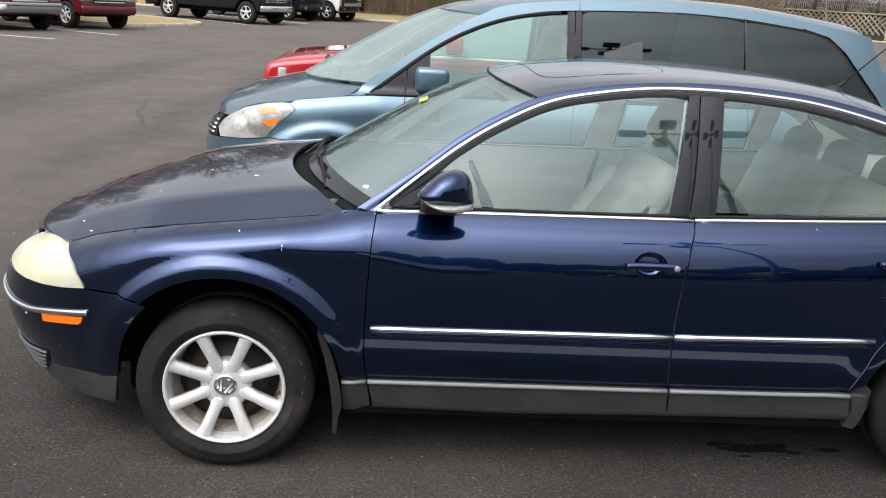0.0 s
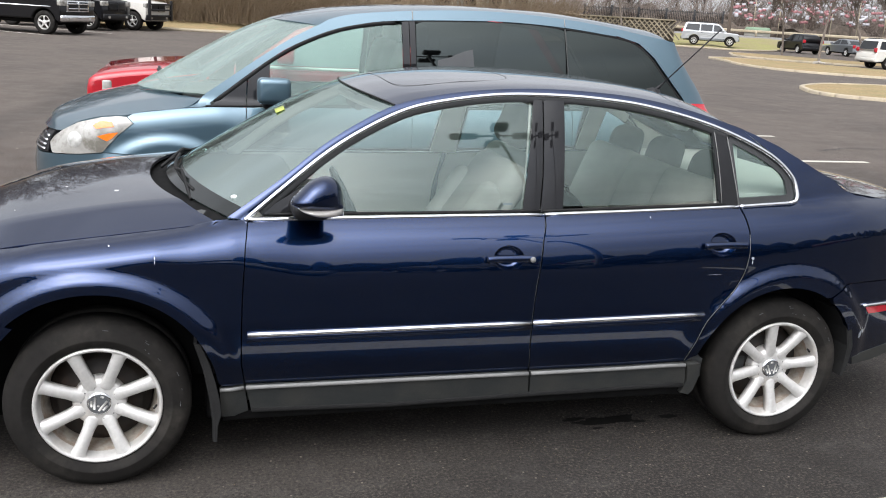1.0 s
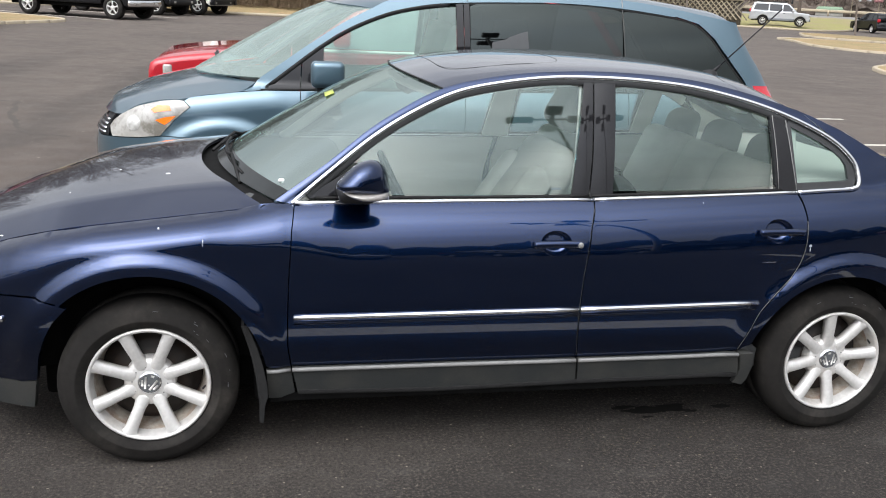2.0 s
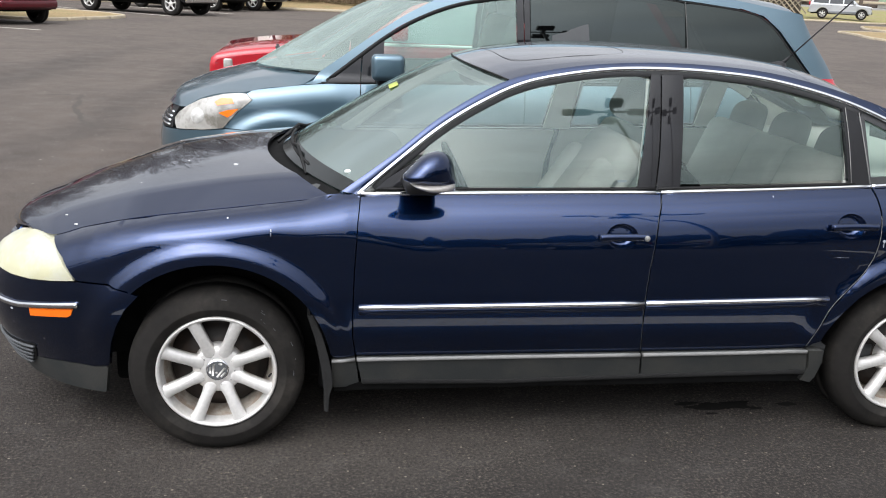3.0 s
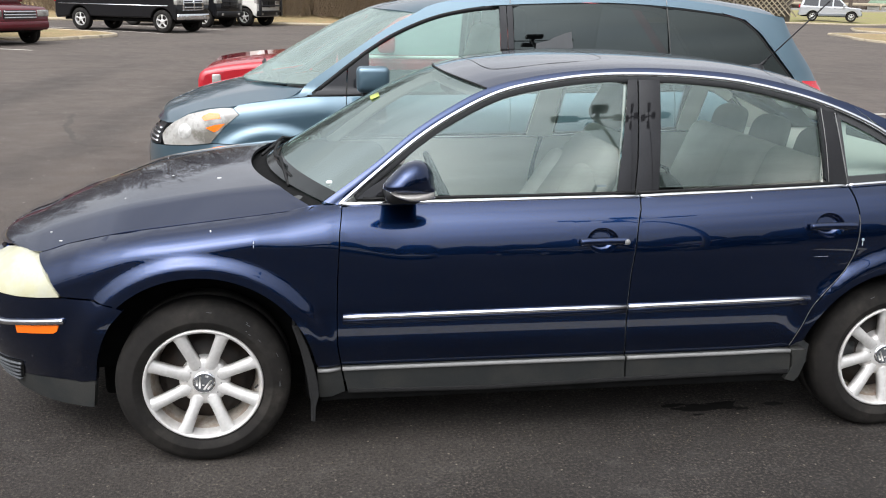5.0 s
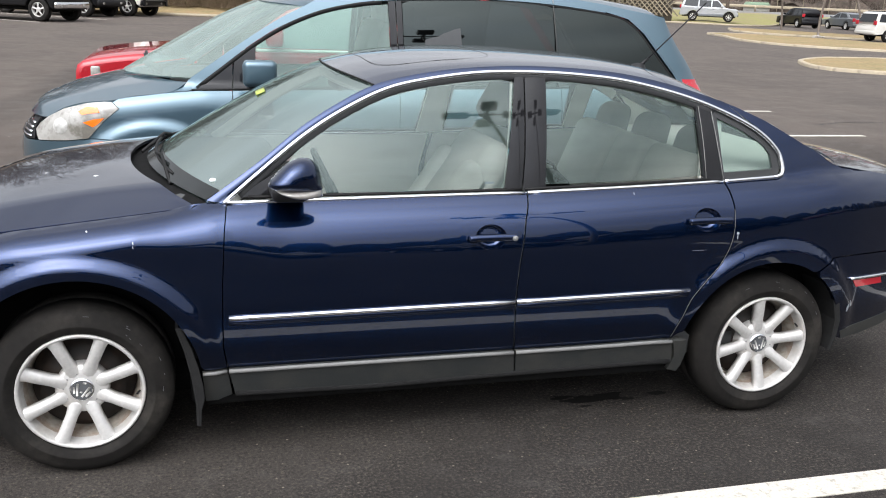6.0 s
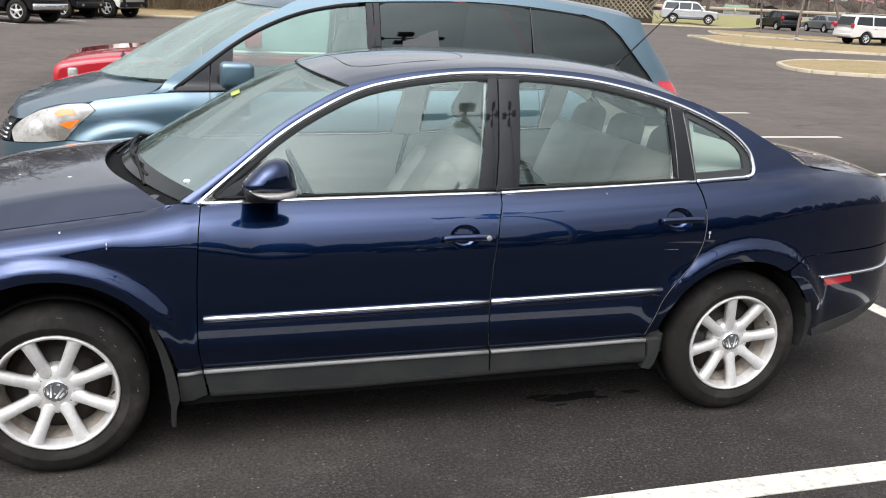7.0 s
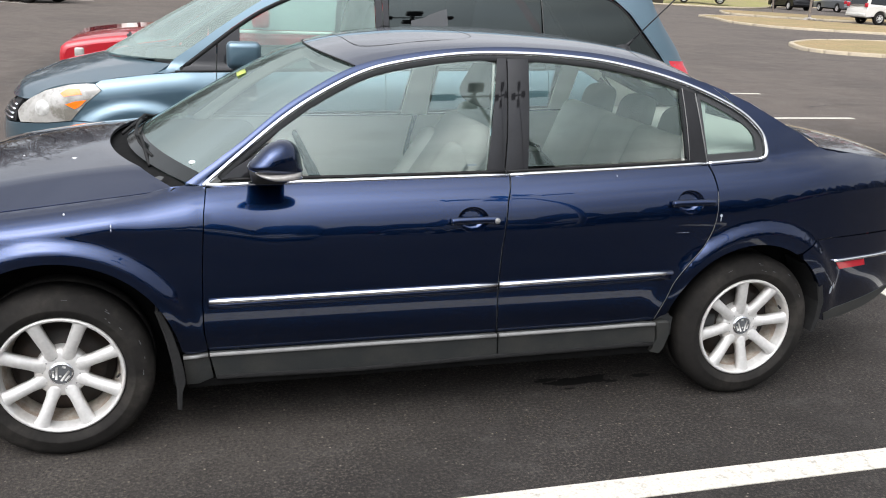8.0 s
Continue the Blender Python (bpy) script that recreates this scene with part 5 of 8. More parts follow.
van_panel("tail_light", [(3.80, 1.155), (4.04, 1.150), (4.10, 1.128), (4.12, 0.95), (3.98, 0.93), (3.82, 1.06)], RED_LENS, extra=-0.006, label="red tail light")
V_IN = inset_line(V_TOP, 0.028)
V_REAR = inset_line(V_TOP, 0.010)
vg = van_panel("door_glass", [(0.79, 1.062), (0.80, 1.302)] + between(V_IN, 0.84, 1.63) + [(1.668, 1.593), (1.662, 1.075)], VAN_GLASS, vdoor, "greenish clear front side window", extra=0.010, flange=0.004, step=(0.1, 0.08))
vg.visible_shadow = False
for o in van.children:
    if o.name.startswith("door_glass"):
        o.visible_shadow = False
van_panel("rear_side_glass", [(1.755, 1.085), (1.762, 1.602)] + between(V_REAR, 1.80, 2.81) + [(2.838, 1.610), (2.838, 1.09)], DARK_GLASS, vslide, "dark privacy glass", extra=0.006, flange=0.03, step=(0.1, 0.08), bulge=lambda u, z: 0.010 - 0.040 * (z - 1.35) + 0.013 * (u - 2.84))
van_panel("rear_side_glass", [(2.846, 1.09), (2.846, 1.610)] + between(V_REAR, 2.87, 3.77) + [(3.765, 1.10)], DARK_GLASS, van, "dark privacy glass", extra=0.006, flange=0.03, step=(0.1, 0.08), both=False)
for seam_u, seam_z in ((1.745, (1.632, 1.686)), (2.842, (1.640, 1.689))):
    part("roof_seam", strip(VAN, [(seam_u, seam_z[0]), (seam_u, sum(seam_z) / 2), (seam_u, seam_z[1])], 0.007, 0.003, extra=-0.001), TRIM_EDGE, van, "thin pale seam of the roof edge")
part("window_seam", strip(VAN, [(2.842, 1.09), (2.842, 1.35), (2.842, 1.625)], 0.010, 0.004, extra=0.004), TRIM, van, "grey seam between the rear windows")
for side in (None, VMID):
    part("window_post", panel(VAN, [(1.666, 1.06), (1.672, 1.612), (1.716, 1.617), (1.712, 1.06)], extra=0.006, mirror=side), SATIN_BLACK, van, "black door post")
    part("window_post", panel(VAN, [(1.718, 1.06), (1.722, 1.617), (1.760, 1.620), (1.752, 1.06)], extra=0.006, mirror=side), SATIN_BLACK, van)
    part("mirror_sail", panel(VAN, [(0.652, 1.046), (0.664, 1.230), (0.80, 1.320), (0.79, 1.05)], extra=0.006, mirror=side), SATIN_BLACK, van, "black panel behind the mirror")
    part("pillar_triangle", panel(VAN, [(0.435, 1.046), (0.655, 1.224), (0.644, 1.046)], extra=0.006, mirror=side), SATIN_BLACK, van, "black triangular pillar panel")
    part("window_frame", strip(VAN, inset_line(V_TOP[:7], 0.014)[1::3], 0.026, 0.006, extra=0.006, mirror=side, steps=3), SEAL, van, "black window frame")
    part("window_frame", strip(VAN, inset_line(V_TOP[6:], 0.012)[1::3], 0.014, 0.003, extra=0.006, mirror=side, steps=3), SEAL, van)
    part("belt_seal", strip(VAN, [(0.40, 1.040), (0.80, 1.050), (1.7, 1.066), (2.85, 1.084)], 0.014, 0.005, extra=0.002, mirror=side), SEAL, van)
    up, ed = spline(V_TOP[:11], 8), spline(V_EDGE[:12], 8)
    pick = [ed[min(len(ed) - 1, round(k * (len(ed) - 1) / (len(up) - 1)))] for k in range(len(up))]
    bm, rows = bmesh.new(), []
    for (u0, z0), (u1, z1) in zip(up, pick):
        rows.append([bm.verts.new(VAN.at(u0 + (u1 - u0) * k / 4, z0 + (z1 - z0) * k / 4)) for k in range(5)])
    for a, b in zip(rows, rows[1:]):
        for i in range(4):
            bm.faces.new((a[i], b[i], b[i + 1], a[i + 1]))
    bmesh.ops.recalc_face_normals(bm, faces=bm.faces[:])
    part("roof_rail", bm if side is None else flip(bm, side), VAN_BLUE, van)
VC = [(-0.05, 1.085), (0.20, 1.235), (0.44, 1.375), (0.66, 1.495), (0.86, 1.580), (1.02, 1.625), (1.25, 1.672), (1.60, 1.712), (2.05, 1.738), (2.45, 1.742), (2.85, 1.733), (3.25, 1.700), (3.55, 1.665), (3.84, 1.625), (3.93, 1.600)]
v_edge = [VAN.at(u, z) for u, z in V_EDGE]
v_mid = [(x, VMID, z) for x, z in VC]
g = part("windscreen", loft(v_edge[:5], v_mid[:5], VMID, power=2.0, rise=1.0, n=10), VAN_SCREEN, van, "greenish windscreen")
g.visible_shadow = False
part("roof", loft(v_edge[4:], v_mid[4:], VMID, power=2.4, rise=0.6, n=12), VAN_BLUE, van)
part("bonnet", loft([VAN.at(u, z) for u, z in [(-0.60, 0.845), (-0.50, 0.858), (-0.375, 0.918), (-0.227, 0.956), (-0.07, 0.972), (0.06, 0.999), (0.27, 1.026), (0.372, 1.082)]],
     [(x, VMID, z) for x, z in [(-0.64, 0.83), (-0.58, 0.90), (-0.48, 0.945), (-0.37, 0.985), (-0.26, 1.015), (-0.16, 1.040), (-0.03, 1.068), (0.05, 1.082)]], VMID, power=2.2, n=20, share=creased), VAN_BLUE, van)
part("cowl", loft([VAN.at(0.35, 1.060), VAN.at(0.37, 1.080), VAN.at(0.395, 1.100)], [(0.0, VMID, 1.045), (0.06, VMID, 1.05), (0.1, VMID, 1.06)], VMID), BLACK_TRIM, van, "black plastic cowl")
van_panel("tailgate", [(3.70, 1.586), (3.80, 1.562), (3.88, 1.45), (3.915, 1.30), (3.92, 1.16), (4.06, 1.156), (4.12, 1.13), (4.14, 0.95), (4.21, 0.9), (4.22, 0.5), (4.92, 0.5), (4.92, 1.60), (4.2, 1.60)], VAN_BLUE, step=(0.1, 0.08), extra=0.008)
for y0, tip in ((3.42, 0.30), (3.62, 0.34)):
    bm = tube(bmesh.new(), [(0.205, y0 - 0.02, 1.085), (0.165, y0, 1.120), (0.115, y0 + 0.02, 1.135), (0.085, y0 + tip, 1.150)], 0.017, r_end=0.010)
    tube(bm, [(0.165, y0 - 0.10, 1.105), (0.125, y0 + 0.05, 1.150), (0.085, y0 + tip + 0.2, 1.170)], 0.010)
    part("wiper", bm, BLACK_TRIM, van, "black windscreen wiper")
bm = boxed(0.70, 0.905, 2.56, 2.70, 1.085, 1.245, bevel=0.035, segments=4)
vm = part("door_mirror", bm, VAN_BLUE, vdoor, "blue door mirror shell")
part("mirror_base", boxed(0.74, 0.84, 2.66, 2.86, 1.045, 1.12, bevel=0.02), BLACK_TRIM, vm, "black mirror foot")
# cabin seen through the front window
part("cabin_floor", boxed(-0.2, 3.7, 2.9, 4.56, 0.40, 0.46), CABIN_DARK, van)
part("dashboard", boxed(0.25, 0.72, 2.92, 4.54, 0.62, 1.03, bevel=0.05), CABIN_DARK, van, "dark dashboard")
for y0 in (3.06, 3.92):
    seat = part("front_seat", boxed(1.15, 1.68, y0, y0 + 0.50, 0.50, 0.86, bevel=0.06), SEAT, van, "grey front seat")
    bm = boxed(-0.08, 0.08, y0, y0 + 0.50, 0.0, 0.66, bevel=0.06)
    bmesh.ops.rotate(bm, verts=bm.verts, cent=(0, 0, 0), matrix=Matrix.Rotation(radians(14), 3, "Y"))
    bmesh.ops.translate(bm, verts=bm.verts, vec=(1.66, 0, 0.82))
    part("seat_back", bm, SEAT, seat)
    part("headrest", boxed(1.79, 1.90, y0 + 0.12, y0 + 0.38, 1.42, 1.60, bevel=0.04), SEAT, seat)
bm = bmesh.new()
lathe(bm, [(0.175 + 0.013 * math.cos(a * math.pi / 4), 0.013 * math.sin(a * math.pi / 4)) for a in range(9)], 32, axis="x")
bmesh.ops.rotate(bm, verts=bm.verts, cent=(0, 0, 0), matrix=Matrix.Rotation(radians(-25), 3, "Y"))
bmesh.ops.translate(bm, verts=bm.verts, vec=(0.88, 3.30, 1.02))
part("steering_wheel", bm, CABIN_DARK, van, "dark steering wheel")
part("paper_notice", panel(VAN, [(1.90, 1.31), (2.16, 1.31), (2.15, 1.53), (1.92, 1.53)], extra=0.003, flange=0.002), NOTICE, van, "paper notice at the dark window, darkened to match its tint")
part("underbody", boxed(-0.4, 3.9, 2.9, 4.55, 0.25, 0.36), UNDER, van)
for cx in (0.17, 3.30):
    for side in (None, VMID):
        bm = bmesh.new()
        lathe(bm, [(0.45, 2.77), (0.45, 3.05), (0.0, 3.05)], 30, centre=(cx, 0.0, 0.34), start=radians(-20), span=radians(220))
        part("wheel_well", bm if side is None else flip(bm, side), UNDER, van)
w = wheel(van, Matrix.Translation(Vector((0.17, 2.80, 0.335 + GZ)) + ORIGIN[van.name]), tyre_r=0.345, rim_r=0.215, detail=False, spokes=6)
for x, y, a in ((3.30, 2.80, 0), (0.17, 2 * VMID - 2.80, math.pi), (3.30, 2 * VMID - 2.80, math.pi)):
    reuse(w, van, Matrix.Translation(Vector((x, y, 0.335 + GZ)) + ORIGIN[van.name]) @ Matrix.Rotation(a, 4, "Z"))
# the rear leans: it runs out further the lower it goes
seen = set()
for o in van.children_recursive:
    if o.type == "MESH" and o.data not in seen and not o.name.startswith(("wheel", "tyre", "rim", "spoke", "centre_cap")):
        seen.add(o.data)
        for v in o.data.vertices:
            x, z = v.co.x + 1.7, v.co.z + GZ
            v.co.x += 0.05 * smooth01((x - 3.55) / 0.40) * min(1.0, max(0.0, (1.62 - z) / 0.5))
            v.co.x -= 0.105 * smooth01((x - 3.60) / 0.30) * smooth01((z - 1.12) / 0.40)
            v.co.z -= 0.030 * smooth01((x - 3.60) / 0.30) * smooth01((z - 1.45) / 0.15)

# ---- vehicles further off ----
def skinned(outline, width, bevel, lean=None):
    """A side outline in (x, z) given width, its long edges rounded; lean narrows it upwards from a height."""
    bm = plate([(x, -width / 2, z) for x, z in outline], width, "y")
    if bevel:
        bmesh.ops.bevel(bm, geom=[e for e in bm.edges if abs(e.verts[0].co.y - e.verts[1].co.y) < 1e-5], offset=bevel, segments=3, affect="EDGES", profile=0.5)
    bm.normal_update()
    for e in bm.edges:
        if any(abs(f.normal.y) > 0.99 for f in e.link_faces):
            e.smooth = False
    if lean:
        z0, z1, k = lean
        for v in bm.verts:
            v.co.y *= 1 - k * max(0.0, min(1.0, (v.co.z - z0) / (z1 - z0)))
    return bm


def vehicle(name, label, category, base, turn, paint, body, cabin, panes, axles, width, wheel_r, rim_r=0.22, lean=0.16, front=None, rear=None, chrome=False, top=None, group="", spokes=6,
            clad=None, handles=(), soft_edge=0.05, pane_mat=None):
    """A parked vehicle facing +x: body with arches, cabin, panes, wheels, lamps, bumpers, handles."""
    car = thing(name, base, turn, label, category, group)
    x_front, x_rear = max(p[0] for p in body), min(p[0] for p in body)
    low = 0.30 if wheel_r < 0.37 else 0.42
    outline = body + [(x_rear + 0.06, low)]
    for x in sorted(axles):
        outline += [p for p in arc(x, wheel_r, wheel_r + 0.07, 180, 0, 14) if p[1] > low]
    outline += [(x_front - 0.06, low)]
    part("body", skinned(outline, width, soft_edge), paint, car)
    shell = part("cabin", skinned(cabin, width - 0.12, 0.05, lean=(cabin[0][1], max(p[1] for p in cabin), lean)), top or paint, car)
    z0, z1 = cabin[0][1], max(p[1] for p in cabin)

    def side_y(z):
        return (width - 0.12) / 2 * (1 - lean * max(0.0, min(1.0, (z - z0) / (z1 - z0))))

    for pane in panes:
        for s in (-1, 1):
            bm = bmesh.new()
            outer = [bm.verts.new((x, s * (side_y(z) + 0.012), z)) for x, z in pane]
            inner = [bm.verts.new((x, s * (side_y(z) - 0.01), z)) for x, z in pane]
            bm.faces.new(outer)
            for k in range(len(pane)):
                bm.faces.new((outer[k], inner[k], inner[(k + 1) % len(pane)], outer[(k + 1) % len(pane)]))
            bmesh.ops.recalc_face_normals(bm, faces=bm.faces[:])
            part("side_window", bm, pane_mat or FAR_GLASS, shell, "dark side window", smooth=False)
    # windscreen and rear screen on the cabin's sloping ends
    tops = sorted([p for p in cabin if p[1] > z1 - 0.12])
    for top, foot, s in ((tops[-1], max(cabin[:1] + cabin[-1:]), 1), (tops[0], min(cabin[:1] + cabin[-1:]), -1)):
        def on(f, side):
            x, z = foot[0] + (top[0] - foot[0]) * f + 0.012 * s, foot[1] + (top[1] - foot[1]) * f + 0.006
            return (x, side * (side_y(z) - 0.07), z)
        bm = bmesh.new()
        a = [bm.verts.new(on(f, k)) for f, k in ((0.12, -1), (0.12, 1), (0.88, 1), (0.88, -1))]
        b = [bm.verts.new(v.co - Vector((0.03 * s, 0, 0.01))) for v in a]
        bm.faces.new(a)
        for k in range(4):
            bm.faces.new((a[k], b[k], b[(k + 1) % 4], a[(k + 1) % 4]))
        bmesh.ops.recalc_face_normals(bm, faces=bm.faces[:])
        part("windscreen" if s > 0 else "rear_window", bm, FAR_GLASS, shell, smooth=False)
    hub = None
    for x in axles:
        for s in (-1, 1):
            m = Matrix.Translation((x, s * (width / 2 - 0.03), wheel_r)) @ Matrix.Rotation(0 if s < 0 else math.pi, 4, "Z")
            hub = wheel(car, m, tyre_r=wheel_r, rim_r=rim_r, width=0.24, spokes=spokes, detail=False, root=0.04, tip=0.06) if hub is None else reuse(hub, car, m)
            bm = bmesh.new()
            lathe(bm, [(wheel_r + 0.075, 0.0), (wheel_r + 0.075, 0.30), (0.0, 0.30)], 20, centre=(x, 0, wheel_r), start=0, span=math.pi)
            bmesh.ops.translate(bm, verts=bm.verts, vec=(0, -width / 2 + 0.02, 0))
            part("wheel_well", bm if s < 0 else flip(bm, 0), UNDER, car)
    part("underbody", boxed(x_rear + 0.2, x_front - 0.2, -width / 2 + 0.3, width / 2 - 0.3, low - 0.06, low + 0.12), UNDER, car)
    bump = CHROME if chrome else (clad or paint)
    part("front_bumper", boxed(x_front - 0.12, x_front + 0.05, -width / 2 + 0.03, width / 2 - 0.03, low + 0.04, low + 0.26, bevel=0.05), bump, car, "chrome bumper" if chrome else "")
    part("rear_bumper", boxed(x_rear - 0.04, x_rear + 0.12, -width / 2 + 0.03, width / 2 - 0.03, low + 0.04, low + 0.26, bevel=0.05), bump, car, "chrome bumper" if chrome else "")
    for s in (-1, 1):
        zf, zr = front or 0.80, rear or 0.95
        y = s * (width / 2 - 0.20)
        part("headlight", boxed(x_front - 0.14, x_front + 0.015, y - 0.20 if s > 0 else y - 0.205, y + 0.205 if s > 0 else y + 0.20, zf, zf + 0.19, bevel=0.03), LAMP_CLEAR, car, "clear headlight")
        part("tail_light", boxed(x_rear - 0.015, x_rear + 0.10, y - 0.02 if s > 0 else y - 0.208, y + 0.208 if s > 0 else y + 0.02, zr, zr + 0.26, bevel=0.02), RED_LENS, car, "red tail light")
        part("door_mirror", boxed(max(p[0] for p in cabin[:1] + cabin[-1:]) - 0.45, max(p[0] for p in cabin[:1] + cabin[-1:]) - 0.30, s * width / 2 - 0.10 + 0.08 * s, s * width / 2 + 0.10 + 0.08 * s, z0 + 0.06, z0 + 0.22, bevel=0.03), paint, car)
        for hx, hz in handles:
            part("door_handle", boxed(hx - 0.08, hx + 0.08, s * width / 2 - 0.02, s * width / 2 + 0.02, hz - 0.015, hz + 0.015, bevel=0.008), CHROME if chrome else BLACK_TRIM, car)
    return car, x_front, low


def grille(car, x, w, z0, z1, mat_bar, bars, cross=False):
    g = part("grille", boxed(x - 0.05, x + 0.02, -w / 2, w / 2, z0, z1, bevel=0.03), BLACK_TRIM, car, "front grille")
    for k in range(bars):
        z = z0 + (z1 - z0) * (k + 0.5) / bars
        part("grille_bar", boxed(x + 0.01, x + 0.045, -w / 2 + 0.02, w / 2 - 0.02, z - 0.02, z + 0.02, bevel=0.008), mat_bar, g)
    if cross:
        part("grille_bar", boxed(x + 0.012, x + 0.052, -0.035, 0.035, z0, z1, bevel=0.01), mat_bar, g)


def wheel_at(contact, turn, local):
    """The base of a vehicle whose point local stands at contact."""
    c, s = math.cos(radians(turn)), math.sin(radians(turn))
    return (contact[0] - (c * local[0] - s * local[1]), contact[1] - (s * local[0] + c * local[1]), GZ)


TRUCK = dict(body=[(2.46, 0.62), (2.48, 1.08), (2.36, 1.20), (1.35, 1.32), (1.30, 1.34), (-0.95, 1.34), (-0.98, 1.36), (-2.85, 1.36), (-2.90, 0.62)],
             cabin=[(1.42, 1.30), (0.72, 1.86), (0.45, 1.92), (-0.70, 1.92), (-0.82, 1.88), (-0.98, 1.30)],
             panes=[[(1.15, 1.38), (0.66, 1.80), (0.22, 1.83), (0.22, 1.38)], [(0.12, 1.38), (0.12, 1.83), (-0.66, 1.82), (-0.78, 1.38)]],
             axles=(1.80, -1.78), width=2.0, wheel_r=0.40, rim_r=0.24, lean=0.14, front=0.98, rear=1.0, group="pickup trucks by the bank", spokes=5, handles=((0.3, 1.2), (-0.75, 1.2)))
for contact, turn, paint, label, chrome in (((-4.99, 34.36), -28, BLACK_PAINT, "black pickup truck with chrome front bumper", True),
                                            ((-4.0, 40.0), -28, BLACK_PAINT, "black pickup truck with dark bumper", False),
                                            ((-2.35, 42.4), -28, WHITE_PAINT, "white pickup truck with a black grille guard", False)):
    truck, xf, low = vehicle("pickup_truck", label, "pickup truck", wheel_at(contact, turn, (1.80 * 1.08, -0.98 * 1.08)), turn, paint, chrome=chrome, clad=None if chrome else BLACK_TRIM, **TRUCK)
    truck.matrix_basis = truck.matrix_basis @ Matrix.Scale(1.08, 4)
    grille(truck, xf, 1.15, 0.82, 1.14, CHROME if chrome else BLACK_TRIM, 2, True)
    part("grille_surround", boxed(xf - 0.06, xf + 0.012, -0.64, 0.64, 0.79, 1.17, bevel=0.03), CHROME if chrome else paint, truck)
    for s in (-1, 1):
        part("fog_lamp", boxed(xf + 0.03, xf + 0.06, s * 0.62 - 0.08, s * 0.62 + 0.08, 0.50, 0.60, bevel=0.02), LAMP_CLEAR, truck)
    if chrome:
        for s in (-1, 1):
            part("side_stripe", boxed(-2.7, 2.1, s * 1.002 - 0.004, s * 1.002 + 0.004, 0.93, 0.955), CHROME, truck, "thin bright side strip")
    if paint is WHITE_PAINT:
        for z in (0.62, 0.86, 1.10):
            part("guard_bar", boxed(xf + 0.09, xf + 0.15, -0.95, 0.95, z, z + 0.07, bevel=0.02), BLACK_TRIM, truck, "black guard bar")
        for s in (-1, 1):
            part("guard_post", boxed(xf + 0.08, xf + 0.16, s * 0.9 - 0.08, s * 0.9 + 0.08, 0.45, 1.30, bevel=0.02), BLACK_TRIM, truck, "black guard post")

SUV = dict(body=[(2.22, 0.60), (2.24, 0.96), (2.12, 1.06), (1.15, 1.14), (-2.45, 1.16), (-2.55, 0.60)],
           cabin=[(1.25, 1.12), (0.55, 1.74), (0.30, 1.84), (-2.05, 1.86), (-2.25, 1.80), (-2.50, 1.12)],
           panes=[[(1.0, 1.19), (0.50, 1.68), (0.08, 1.72), (0.08, 1.19)], [(-0.02, 1.19), (-0.02, 1.72), (-0.98, 1.73), (-0.98, 1.19)], [(-1.08, 1.19), (-1.08, 1.73), (-2.10, 1.72), (-2.25, 1.24)]],
           axles=(1.50, -1.45), width=1.98, wheel_r=0.385, rim_r=0.24, lean=0.15, front=0.80, rear=1.05, handles=((0.2, 1.02), (-0.85, 1.02)))
red_suv, xf, low = vehicle("suv", "dark red sport utility vehicle parked by the grass island", "SUV", wheel_at((-8.80, 25.0), -36, (1.50, -0.97)), -36, MAROON, **SUV)
grille(red_suv, xf, 1.1, 0.74, 0.98, CHROME, 3)
grey_suv, xf, low = vehicle("suv", "dark red utility vehicle with silver lower body", "SUV", wheel_at((-10.1, 22.3), -34, (1.50, -0.97)), -34, MAROON, clad=GREY_PAINT, **SUV)
grille(grey_suv, xf, 1.1, 0.74, 0.98, CHROME, 3)
for s in (-1, 1):
    part("lower_cladding", boxed(-1.0, 1.05, s * 0.995 - 0.012, s * 0.995 + 0.012, 0.42, 0.72, bevel=0.006), GREY_PAINT, grey_suv, "silver lower cladding")
part("bumper_trim", boxed(xf - 0.02, xf + 0.065, -0.97, 0.97, 0.66, 0.74, bevel=0.02), SILVER_PAINT, grey_suv, "silver bumper strip")
part("bumper_sticker", boxed(xf + 0.04, xf + 0.07, -0.92, -0.72, 0.55, 0.68), WHITE_MARK, grey_suv, "small pale plate")

silver, xf, low = vehicle("suv", "silver sport utility vehicle on the grass edge", "SUV", (43.5, 68.6, 0.20), -30, SILVER_PAINT, clad=GREY_PAINT, **SUV)
for s in (-1, 1):
    part("lower_cladding", boxed(-1.0, 1.05, s * 0.995 - 0.012, s * 0.995 + 0.012, 0.42, 0.62, bevel=0.006), GREY_PAINT, silver)
    part("roof_rail", boxed(-2.0, 0.3, s * 0.70 - 0.02, s * 0.70 + 0.02, 1.86, 1.91, bevel=0.01), BLACK_TRIM, silver)
white, xf, low = vehicle("suv", "white sport utility vehicle parked past the kerbed island", "SUV", wheel_at((37.9, 40.5), -3, (-1.45 * 0.88, -0.97 * 0.88)), -3, WHITE_PAINT, **SUV)
for s in (-1, 1):
    part("roof_rail", boxed(-2.0, 0.3, s * 0.70 - 0.02, s * 0.70 + 0.02, 1.86, 1.92, bevel=0.01), BLACK_TRIM, white)
white.matrix_basis = white.matrix_basis @ Matrix.Scale(0.88, 4)
